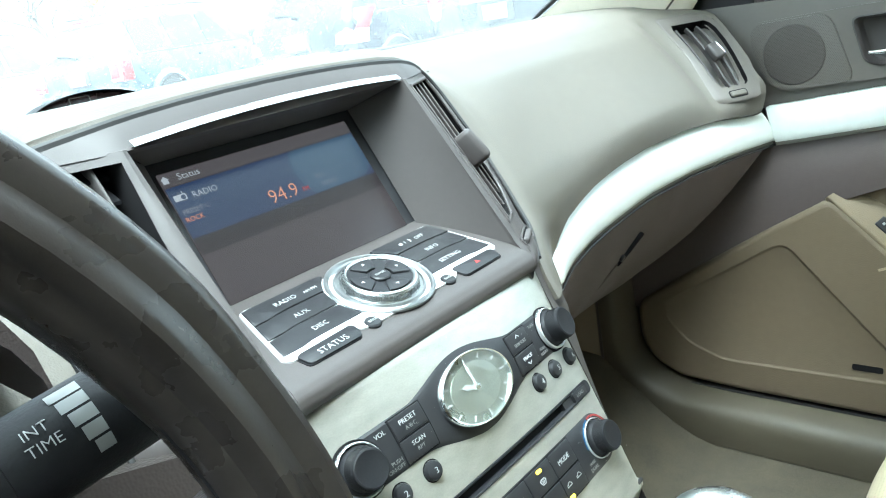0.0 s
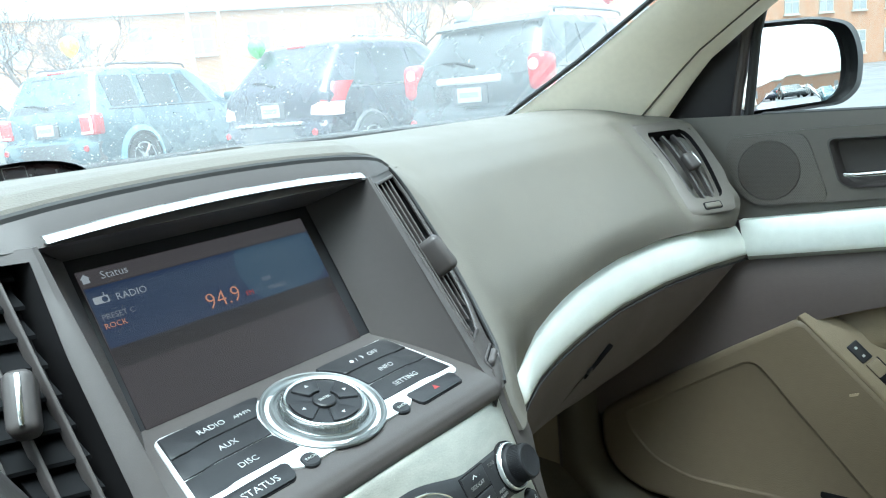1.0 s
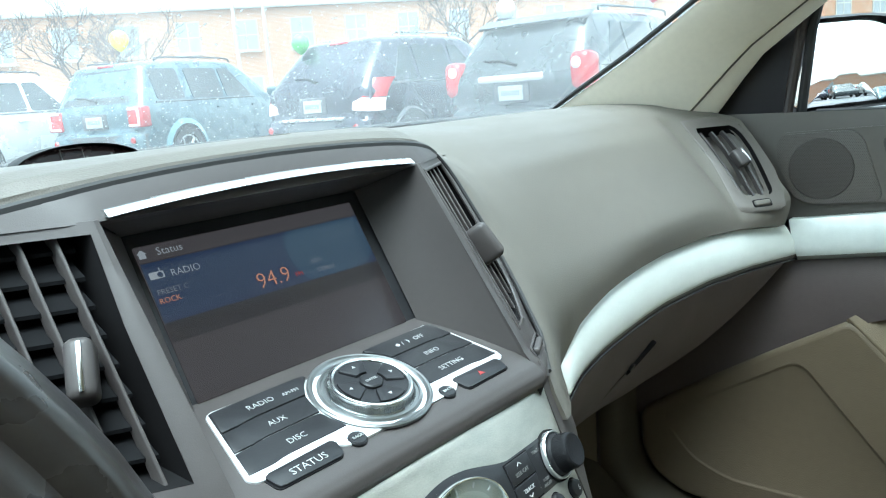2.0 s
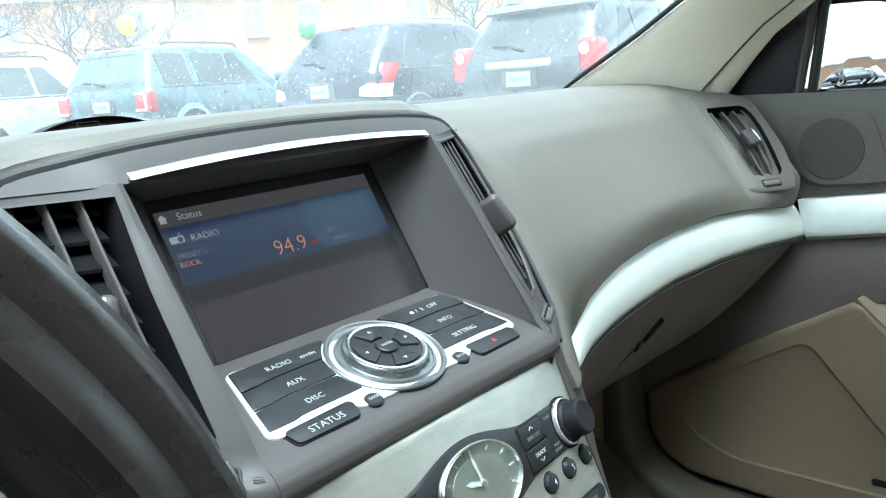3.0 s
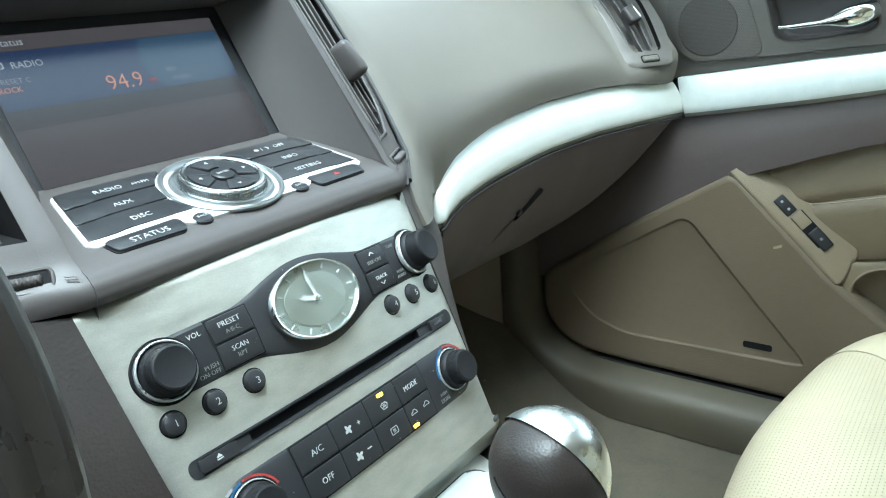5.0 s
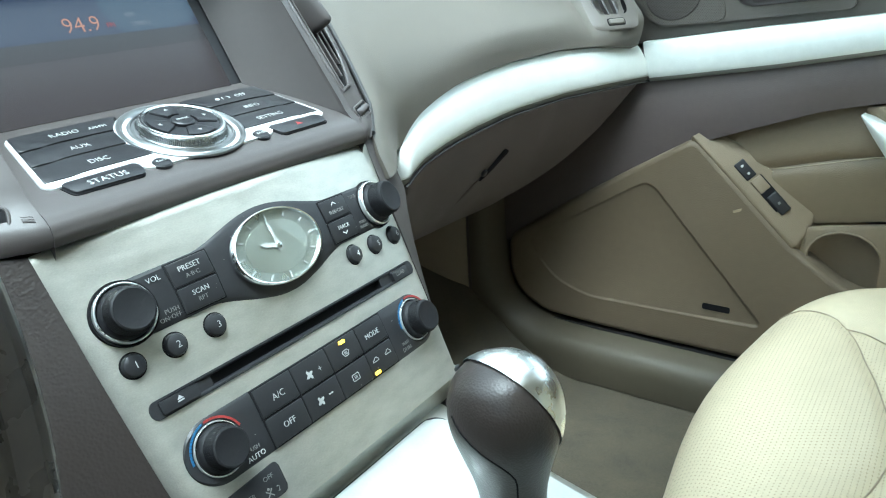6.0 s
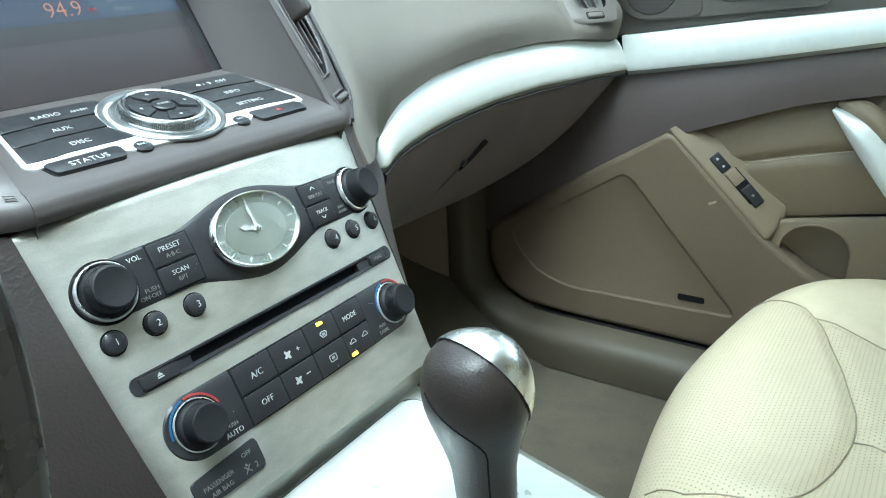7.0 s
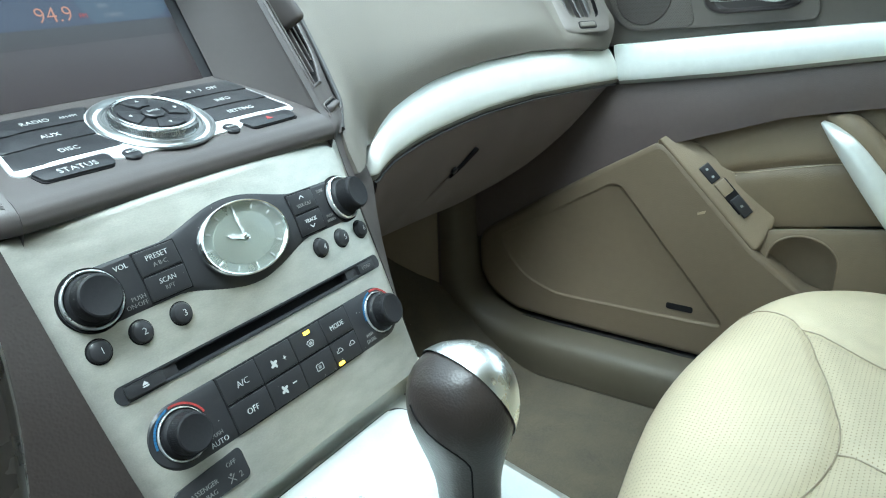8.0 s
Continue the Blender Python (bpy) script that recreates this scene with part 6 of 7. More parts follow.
solid("pillar_trim", slab(pillar, [i / 14 for i in range(15)], [0, 0.03, 0.1, 0.22, 0.36, 0.5, 0.64, 0.78, 0.9, 0.97, 1], (0.03, 0.012, 0.0)), HEADLINER, "beige windscreen pillar trim", "pillar")
solid("pillar_trim_left", slab(lambda k, j: Vector((-pillar(k, j).x, pillar(k, j).y, pillar(k, j).z)), [i / 14 for i in range(15)], [0, 0.1, 0.36, 0.64, 0.9, 1], (-0.03, 0.012, 0.0)), HEADLINER, "beige windscreen pillar trim", "pillar")
solid("pillar_groove", tube([pillar(k / 14, 0.80) + Vector((-0.0002, -0.0002, 0)) for k in range(15)], 0.0013, 6), BEIGE_DEEP_SHADE, "moulded line in the pillar trim", "trim")
solid("windscreen_seal", tube([front_edge(i / 14) + Vector((-0.003, 0.005, 0.002)) for i in range(15)], 0.0032, 8), RUBBER_SEAL, "black windscreen seal", "seal")
solid("cowl_seal", tube([(x, base_y(x) + 0.012, 0.9055) for x in [-0.66 + i * 0.06 for i in range(23)]], 0.0075, 8), RUBBER_SEAL, "black seal along the windscreen foot", "seal")


def screen_point(x, k):
    s = x / 0.66
    foot = Vector((x, base_y(x) + 0.012, 0.905))
    head = Vector((x * 0.9, -0.22 - 0.09 * s * s, 1.30))
    return foot.lerp(head, k)


# Besides dust, the haze stands in for veiling glare on the glass.
WINDSCREEN = glass("dusty_windscreen_glass", (0.93, 0.985, 0.975), haze=0.095)
ws = solid("windscreen", sheet(screen_point, [-0.66 + i * 0.06 for i in range(23)], [i / 8 for i in range(9)]), WINDSCREEN, "dusty windscreen with added glare haze and dried water spots", "windscreen")
ws.visible_shadow = False
# dried drops on the outside of the glass
SPOT = mat("dried_water_spot", (0.8, 0.84, 0.86), 0.6, var=0.0)
rng = random.Random(5)
spots = bmesh.new()
for i in range(7500):
    x, k = rng.uniform(-0.35, 0.62), rng.random() ** 1.3 * 0.75
    # the wiped half of the screen is cleaner
    if x > 0.30 and rng.random() < 0.75:
        continue
    p = Vector(screen_point(x, k)) + Vector((0, 0.003, 0.003))
    r = rng.choice((0.0003, 0.0004, 0.0005, 0.0007, 0.0011))
    ax, ay = Vector((1, 0, 0)), (Vector(screen_point(x, 1)) - Vector(screen_point(x, 0))).normalized()
    spots.faces.new([spots.verts.new(p + r * (math.cos(a) * ax + math.sin(a) * ay)) for a in (0, 1.05, 2.1, 3.14, 4.19, 5.24)])
tagged(new("water_spots", to_mesh("water_spots", spots, SPOT, True)), "dried water spots on the windscreen", "water spots", "", "stuff")

# black corner of the window, frame and pane
SAIL_PLASTIC = mat("black_corner_plastic", (0.017, 0.0145, 0.017), 0.55, var=0.1, vscale=20, bump=0.15, bscale=900)
sail = thing("window_corner", "black triangular window corner cover", "window trim")
part("cover", prism(rounded(yz([(0.20, 0.886), (0.080, 0.8885), (0.058, 0.990), (0.046, 1.040), (0.030, 1.040), (0.11, 0.968)]), 0.004), -0.012, 0.0, 0.002), SAIL_PLASTIC, sail, m=on_door(0.735))
part("run_channel", tube([(0.733, 0.0800, 0.884), (0.732, 0.0735, 0.930), (0.727, 0.0640, 0.985), (0.716, 0.046, 1.045)], 0.0062, 10), TAUPE_DARK, sail, "grey window run channel")
part("run_channel", tube([(0.738, 0.0655, 0.884), (0.736, 0.0600, 0.930), (0.731, 0.0530, 0.985), (0.720, 0.036, 1.045)], 0.0058, 10), RUBBER_SEAL, sail)
win = solid("side_window", sheet(lambda y, k: Vector((mix(0.79, 0.665, k), y, mix(0.88, 1.27, k))), [0.045, -0.3, -0.9], [0, 0.5, 1]), glass("side_glass", (0.9, 0.95, 0.93)), "clear passenger side window", "window")
win.visible_shadow = False
solid("window_seal", tube([(0.747, y, 0.886) for y in (0.05, -0.3, -0.9)], 0.006, 8), RUBBER_SEAL, "black seal along the window sill", "seal")

# Unseen dark panes and trim, added to hold back light from side and rear.
solid("side_window_left", sheet(lambda y, k: Vector((-mix(0.79, 0.665, k), y, mix(0.88, 1.27, k))), [0.045, -0.3, -0.9, -1.3], [0, 0.5, 1]), glass("light_cutting_side_glass", (0.30, 0.32, 0.31)), "unseen driver side window, dark tint added to hold back light", "window")
solid("rear_window", sheet(lambda x, k: Vector((x, mix(-2.1, -1.75, k), mix(0.93, 1.30, k))), [-0.6, 0, 0.6], [0, 0.5, 1]), glass("light_cutting_rear_glass", (0.25, 0.27, 0.26)), "unseen rear window, dark tint added to hold back light", "window")
for s_, nm in ((-1, "rear_quarter_left"), (1, "rear_quarter_right")):
    solid(nm, slab(lambda k, y: Vector((s_ * mix(0.74, 0.655, k), y, mix(0.88, 1.30, k))), [0, 0.5, 1], [-0.72, -1.3, -1.95], (s_ * 0.03, 0, 0)), HEADLINER, "unseen beige trim beside the back seat, added to block side light", "wall")
solid("windscreen_pillar_left_foot", slab(lambda k, y: Vector((-0.735, y, mix(0.88, 1.02, k) - 0.13 * max(0, y - 0.05) / 0.32)), [0, 0.5, 1], [0.36, 0.2, 0.04], (-0.03, 0, 0)), BLACK_SOFT, "black corner cover of the driver window", "window trim")
solid("door_pillar_left", slab(lambda k, y: Vector((-mix(0.74, 0.655, k), y, mix(0.88, 1.28, k))), [0, 0.5, 1], [-0.62, -0.70, -0.80], (-0.03, 0, 0)), HEADLINER, "beige door pillar trim on the driver side", "pillar")
solid("door_pillar_right", slab(lambda k, y: Vector((mix(0.74, 0.655, k), y, mix(0.88, 1.28, k))), [0, 0.5, 1], [-0.62, -0.70, -0.80], (0.03, 0, 0)), HEADLINER, "beige door pillar trim on the passenger side", "pillar")

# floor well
solid("floor", slab(lambda x, y: Vector((x, y, 0.278 + 0.34 * max(0.0, (y - 0.14) / 0.36) ** 1.5)), [0.07 + i * 0.596 / 20 for i in range(21)], [-0.9, -0.6, -0.3, -0.1, 0, 0.08, 0.14] + [0.14 + 0.03 * i for i in range(1, 13)], (0, 0, -0.03)), CARPET, "worn beige carpet in the passenger footwell, darkened for its shade", "floor")
mat_ = thing("floor_mat", "beige carpet floor mat, darkened for footwell shade", "floor mat")
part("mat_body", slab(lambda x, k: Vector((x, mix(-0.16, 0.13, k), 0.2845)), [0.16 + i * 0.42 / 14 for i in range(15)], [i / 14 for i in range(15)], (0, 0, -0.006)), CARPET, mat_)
# sill cover, which turns up round the door's corner into the kick panel
edge = [Vector((0, y, z)) for y, z in ((-0.9, 0.342), (-0.6, 0.343), (-0.3, 0.344), (0.0, 0.345), (0.12, 0.345))] + curve_fit([(0, 0.16, 0.346), (0, 0.205, 0.350), (0, 0.248, 0.370), (0, 0.271, 0.405), (0, 0.276, 0.458), (0, 0.277, 0.52), (0, 0.277, 0.60), (0, 0.277, 0.72)], 30)


SILL_LINE = curve_fit([(0.652, 0.048, 0), (0.6535, 0.032, 0), (0.658, 0.0180, 0), (0.667, 0.0095, 0), (0.682, 0.0052, 0), (0.700, 0.0030, 0), (0.716, 0.002, 0)], 21)


def sill(i, k):
    a, b = edge[max(i - 1, 0)], edge[min(i + 1, len(edge) - 1)]
    d = (b - a).normalized()
    out = Vector((0, d.z, -d.y))
    x, drop = (lerp(k, [i / 20 for i in range(21)], [p[q] for p in SILL_LINE]) for q in (0, 1))
    up = sstep((edge[i].z - 0.36) / 0.12)
    return edge[i] + out * drop * mix(1.36, 0.68, up) + Vector((x, 0, 0))



solid("door_sill", slab(sill, range(len(edge)), [i / 20 for i in range(21)], (0.012, 0.006, -0.012)), BEIGE_DEEP_SHADE, "beige plastic door sill cover turning up into the kick panel, shade in its colour", "sill")
solid("door_gap", slab(lambda y, k: Vector((mix(0.705, 0.722, k), y, 0.3445)), [-0.9, -0.2, 0.1, 0.26], [0, 1], (0, 0, -0.004)), RUBBER_SEAL, "dark gap under the door", "seal")
solid("kick_panel", slab(lambda k, z: Vector((lerp(k, (0, 0.25, 0.5, 0.75, 1), (0.660, 0.648, 0.625, 0.597, 0.56)), lerp(k, (0, 0.25, 0.5, 0.75, 1), (0.306, 0.318, 0.334, 0.358, 0.40)), z)), [i / 16 for i in range(17)], [0.27, 0.35, 0.42, 0.5, 0.6, 0.70], (0.02, 0.02, 0)), BEIGE_SHADED, "beige kick panel at the side of the footwell", "trim")
solid("kick_seam", tube([(0.654, 0.3120, z) for z in (0.33, 0.4, 0.5, 0.6)], 0.003, 8), TAUPE_DARK, "dark seam in the kick panel", "trim")
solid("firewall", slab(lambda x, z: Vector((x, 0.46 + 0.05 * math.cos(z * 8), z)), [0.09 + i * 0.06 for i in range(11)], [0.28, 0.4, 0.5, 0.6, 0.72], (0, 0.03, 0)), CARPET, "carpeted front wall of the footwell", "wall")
# unseen cabin shell round the camera, added to shut out stray light
METAL_SHELL = mat("grey_body_metal", (0.12, 0.12, 0.125), 0.5, var=0.05)
solid("floor_pan", slab(lambda x, y: Vector((x, y, 0.262)), [-0.82, 0, 0.82], [0.66, -0.6, -2.0], (0, 0, -0.02)), METAL_SHELL, "unseen grey metal floor pan, added to keep light out from below", "floor")
solid("bulkhead", slab(lambda x, z: Vector((x, 0.62, z)), [-0.82, 0, 0.82], [0.25, 0.6, 0.898], (0, 0.02, 0)), METAL_SHELL, "unseen grey metal bulkhead, added to keep light out from the front", "wall")
for s_, nm in ((1, "body_side_right"), (-1, "body_side_left")):
    solid(nm, slab(lambda y, z: Vector((s_ * 0.80, y, z)), [0.64, -0.6, -2.0], [0.25, 0.6, 0.872], (s_ * 0.02, 0, 0)), METAL_SHELL, "unseen grey metal body side, added to keep light out beside the door", "wall")
    solid(nm.replace("body_side", "cowl_side"), slab(lambda y, x: Vector((s_ * x, y, 0.886)), [0.64, 0.4, 0.18], [0.66, 0.74, 0.82], (0, 0, -0.02)), METAL_SHELL, "unseen grey metal below the windscreen corner, added to block light", "wall")
solid("cowl_panel", slab(lambda x, y: Vector((x, y, 0.8885)), [-0.82, -0.4, 0, 0.4, 0.82], [0.66, 0.5, 0.36], (0, 0, -0.012)), BLACK_SOFT, "unseen black cowl panel, added to block light behind the dash", "cowl")
solid("headliner", slab(lambda x, y: Vector((x, y, 1.335 - 0.06 * (x / 0.66) ** 2 - 0.03 * max(0, y + 0.4) / 0.2)), [-0.66 + i * 0.11 for i in range(13)], [-0.24, -0.35, -0.6, -1.0, -1.5, -1.9], (0, 0, 0.03)), HEADLINER, "cream cloth roof lining", "ceiling")
solid("rear_wall", slab(lambda x, z: Vector((x, -1.75 - 0.2 * (1.3 - z), z)), [-0.72, 0, 0.72], [0.3, 0.7, 0.95], (0, -0.05, 0)), SEAT, "cream rear seat backs", "wall")
solid("door_left", slab(lambda y, z: Vector((-0.73, y, z)), [0.62, -0.4, -1.8], [0.3, 0.6, 0.885], (-0.05, 0, 0)), BEIGE, "beige driver door trim", "door")
solid("quarter_right", slab(lambda y, z: Vector((0.74, y, z)), [-0.9, -1.8], [0.3, 0.6, 0.885], (0.05, 0, 0)), BEIGE, "beige rear side trim", "wall")
solid("floor_left", slab(lambda x, y: Vector((x, y, 0.30)), [-0.73, -0.4, -0.09], [0.45, -0.4, -1.8], (0, 0, -0.03)), CARPET, "beige carpet of the driver footwell", "floor")
solid("floor_rear", slab(lambda x, y: Vector((x, y, 0.30)), [-0.09, 0.3, 0.74], [-0.9, -1.8], (0, 0, -0.03)), CARPET, "beige carpet behind the front seats", "floor")
drv = thing("driver_seat", "cream leather driver seat", "car seat")
part("backrest", rbox(0.48, 0.14, 0.66, 0.05, 4, c=(-0.38, -0.92, 0.82)), SEAT, drv)
part("cushion", rbox(0.50, 0.50, 0.16, 0.05, 4, c=(-0.38, -0.68, 0.42)), SEAT, drv)

# ---------------------------------------------------------------- steering wheel, column and stalk
TILT_W = radians(15.55)
WHEEL = Matrix.Translation((-0.3826, -0.116, 0.812)) @ Matrix.Rotation(radians(90) - TILT_W, 4, "X")
steer = thing("steering_wheel", "worn dark leather steering wheel", "steering wheel", WHEEL)


def rim_at(i, j, n=120, m=40):
    """The rim is gently ribbed: a ridge and a groove run round its face."""
    a, b = 2 * math.pi * i / n, 2 * math.pi * j / m
    deg = 360 * i / n % 180
    r = 0.0146 + 0.0014 * sstep((deg - 16) / 10) * sstep((54 - deg) / 10)

    def near(c, w):
        d = (math.degrees(b) - c + 180) % 360 - 180
        return math.exp(-((d / w) ** 2))

    r += 0.0019 * near(58, 13) - 0.0019 * near(84, 9) + 0.0018 * near(108, 12) - 0.0014 * near(134, 9)
    return ((0.1858 + r * math.cos(b)) * math.cos(a), (0.1858 + r * math.cos(b)) * math.sin(a), r * math.sin(b))


wheel_rim = bmesh.new()
rim_rings = [[wheel_rim.verts.new(rim_at(i, j)) for j in range(40)] for i in range(120)]
for i in range(120):
    a, b = rim_rings[i], rim_rings[(i + 1) % 120]
    for j in range(40):
        wheel_rim.faces.new((a[j], a[(j + 1) % 40], b[(j + 1) % 40], b[j]))
part("rim", wheel_rim, LEATHER_DARK, steer, "worn dark leather rim")
part("rim_seam", tube([(0.1716 * math.cos(2 * math.pi * i / 96), 0.1716 * math.sin(2 * math.pi * i / 96), 0.002) for i in range(96)], 0.0007, 6, closed=True), DEEP, steer)
part("hub", rbox(0.15, 0.14, 0.05, 0.022, 4, c=(0, 0, 0.0)), TAUPE_DARK, steer)
for a in (2, 178, 270):
    part("spoke", slab(lambda k, w: Vector((mix(0.06, 0.176, k), w * (0.026 - 0.006 * math.sin(math.pi * k)), 0.010 - 0.012 * k)), [i / 6 for i in range(7)], [-1, -0.8, 0, 0.8, 1], (0, 0, -0.014)), TAUPE_DARK, steer, m=Matrix.Rotation(radians(a), 4, "Z"))
col = thing("steering_column", "taupe steering column cover with wiper stalk", "steering column", Matrix.Translation((-0.382, -0.115, 0.816)) @ Matrix.Rotation(-TILT_W, 4, "X"))
part("shroud", rbox(0.13, 0.16, 0.11, 0.03, 4, c=(0, 0.115, -0.01)), TAUPE, col)
STALK = Matrix.Translation((-0.2945, -0.052, 0.8428)) @ look((0, 0, 0), (0.105, -0.012, 0.016)).to_3x3().to_4x4() @ Matrix.Rotation(radians(180), 4, "X") @ Matrix.Translation((0, 0, 0.004))
stalk = thing("wiper_stalk", "black wiper stalk with white interval marks", "stalk", STALK)
part("arm", lathe([(0.0085, -0.02), (0.009, 0.0), (0.0105, 0.02), (0.0125, 0.045), (0.0128, 0.068), (0.0118, 0.069)], 36), BLACK, stalk)
part("ring", lathe([(0.0126, 0.0425), (0.0134, 0.0440), (0.0136, 0.063), (0.0136, 0.085), (0.0130, 0.087)], 36), BLACK_SOFT, stalk)
part("tip", lathe([(0.0124, 0.087), (0.0128, 0.089), (0.0126, 0.0935), (0.0112, 0.097), (0.006, 0.0985), (0, 0.099)], 36), BLACK, stalk)
for i in range(5):
    a0 = -84 + i * 19
    part("interval_mark", slab(lambda a, z: Vector((0.01385 * math.cos(a), 0.01385 * math.sin(a), z)), [radians(a0 + 4 * q) for q in range(5)], [0.0655 + 0.0010 * i, 0.0738], (0, 0, 0.0001)), WHITE_INK, stalk, flat=True)


def on_stalk(z, deg, r):
    a = radians(deg)
    n = Vector((math.cos(a), math.sin(a), 0))
    x = Vector((0, 0, 1))
    return Matrix.Translation(n * r + x * z) @ Matrix((x, n.cross(x), n)).transposed().to_4x4()


word("INT", 0.0030, WHITE_INK, stalk, on_stalk(0.0598, -50, 0.0138))
word("TIME", 0.0030, WHITE_INK, stalk, on_stalk(0.0600, -31, 0.0138))
part("joint_line", lathe([(0.0132, 0.0492), (0.01365, 0.0496), (0.0132, 0.0500)], 36), DEEP, stalk)
part("wiper_icon", prism([(-0.003, -0.002), (0.003, -0.002), (0.004, 0.002), (-0.004, 0.002)], 0, 0.0002), GREY_INK, stalk, m=on_stalk(0.034, -15, 0.0122), flat=True)
# instrument hood
solid("instrument_hood", slab(lambda a, y: Vector((-0.382 + 0.185 * math.cos(a), y, 0.835 + 0.10 * math.sin(a) - 0.06 * max(0, y - 0.12))), [math.pi * i / 20 for i in range(21)], [0.03, 0.035, 0.1, 0.2, 0.28], (0, 0, -0.012)), TAUPE_DARK, "dark hood over the instruments", "instrument hood", kind="structure")


# ---------------------------------------------------------------- outside
ASPHALT = mat("grey_asphalt", (0.114, 0.114, 0.118), 0.55, var=0.3, vscale=0.6, bump=0.6, bscale=60, rvar=0.2)
bm = bmesh.new()
bmesh.ops.create_grid(bm, x_segments=4, y_segments=4, size=600)
solid("ground", bm, ASPHALT, "pale grey asphalt of a large car park", "ground", m=Matrix.Translation((0, 0, 0)))

CAR_GLASS = mat("dark_car_glass", (0.04, 0.047, 0.05), 0.08, var=0.0, spec=0.35)
TYRE = mat("tyre_rubber", (0.015, 0.015, 0.016), 0.8, var=0.2, vscale=20)
ALLOY = mat("alloy_wheel", (0.55, 0.56, 0.57), 0.3, metal=0.9, var=0.05)
BUMPER = mat("grey_bumper_plastic", (0.06, 0.062, 0.066), 0.6, var=0.1, vscale=8)
TAIL = mat("red_tail_lamp", (0.38, 0.012, 0.016), 0.15, var=0.08, vscale=30, coat=0.6)
TAIL_CLEAR = mat("clear_tail_lamp", (0.65, 0.55, 0.55), 0.15, var=0.05, vscale=30, coat=0.6)
PLATE_WHITE = mat("white_plate", (0.36, 0.38, 0.38), 0.4, var=0.05, vscale=30)
PLATE_BAR = mat("dark_plate_print", (0.20, 0.22, 0.26), 0.5, var=0.0)


def paint(name, col):
    return mat(name, col, 0.28, metal=0.25, var=0.06, vscale=3, coat=0.7, rvar=0.05)


def suv(name, label, colour, m, L=4.45, W=0.90, H=1.70, rake=0.34, belt=1.06, tail="square", flare=None, chrome_bar=False, rails=True, group="parked cars outside"):
    """An upright estate car, its tail at y = 0 and its nose at y = L."""
    car = thing(name, label, "car", m, group)
    y1, y2, y3 = 0.10 + rake, L - 1.95, L - 1.12
    wt = W - 0.20
    # outline of the car along its middle, from under the tail over the roof to under the nose
    line = [(0.20, 0.30), (0.03, 0.34), (-0.05, 0.44), (-0.06, 0.58), (-0.03, 0.68), (0.03, 0.74), (0.02, belt - 0.16), (0.03, belt - 0.04), (0.08, belt + 0.06), (mix(0.08, y1, 0.5), mix(belt + 0.06, H - 0.10, 0.55)), (y1 - 0.03, H - 0.11), (y1 + 0.05, H - 0.045), (y1 + 0.25, H - 0.01), (mix(y1, y2, 0.5), H + 0.015), (y2 - 0.25, H), (y2 + 0.02, H - 0.05), (mix(y2, y3, 0.5), mix(H - 0.05, belt + 0.05, 0.46)), (y3, belt + 0.05), (y3 + 0.35, belt - 0.02), (L - 0.35, belt - 0.12), (L - 0.08, belt - 0.26), (L, 0.66), (L, 0.46), (L - 0.06, 0.33), (L - 0.25, 0.30), (L - 1.0, 0.28), (L * 0.5, 0.28), (1.0, 0.28), (0.20, 0.30)]
    line = [(p.x, p.y) for p in curve_fit([(y, z, 0) for y, z in line], 113)]

    def half(z):
        """Half the width at a height: the cabin leans inwards above the belt."""
        return lerp(z, (0.28, 0.38, 0.70, belt - 0.05, belt + 0.02, H - 0.08, H + 0.03), (W - 0.06, W - 0.01, W, W - 0.012, W - 0.035, wt, wt - 0.05))

    def inner(i, d):
        """A point of the outline moved d metres into the car."""
        a, b = Vector(line[max(i - 1, 0)]), Vector(line[min(i + 1, len(line) - 1)])
        t = (b - a).normalized()
        return Vector(line[i]) + Vector((t.y, -t.x)) * d

    def skin(i, f):
        """f from -1 to 1 over the back, roof and nose; beyond that down the flanks to the middle of the side."""
        s, a = (1 if f >= 0 else -1), abs(f)
        if a <= 1:
            e = max(0.0, (a - 0.72) / 0.28)
            p = inner(i, 0.11 * (1 - math.sqrt(max(0.0, 1 - e * e))))
            w = half(p.y) - 0.02
            return Vector((s * w * a, p.x, p.y))
        p = inner(i, 0.11)
        mid = Vector((min(max(p.x, 0.55), L - 0.6), belt - 0.30))
        p = p.lerp(mid, a - 1)
        return Vector((s * (half(p.y) - 0.02 * max(0.0, 1 - (a - 1) * 6)), p.x, p.y))

    across = [-2, -1.7, -1.4, -1.15, -1.05, -1, -0.99, -0.96, -0.92, -0.86, -0.79, -0.72, -0.4, 0, 0.4, 0.72, 0.79, 0.86, 0.92, 0.96, 0.99, 1, 1.05, 1.15, 1.4, 1.7, 2]
    part("body", sheet(skin, range(len(line)), across), colour, car)

    def at_height(z):
        """Where the tailgate stands at a height."""
        k = next(i for i in range(20, 60) if line[i][1] >= z)
        return line[k][0]

    def rear(x, z, off=0.0):
        e = max(0.0, (abs(x) / (half(z) - 0.02) - 0.72) / 0.28)
        return Vector((x, at_height(z) + 0.11 * (1 - math.sqrt(max(0.0, 1 - min(e, 1) ** 2))) - off, z))

    zs_w = [mix(belt + 0.04, H - 0.12, k / 8) for k in range(9)]
    part("rear_window", slab(lambda f, z: rear(f * (half(z) - 0.10), z, 0.012), [-1, -0.8, -0.4, 0, 0.4, 0.8, 1], zs_w, (0, 0.02, 0)), CAR_GLASS, car)
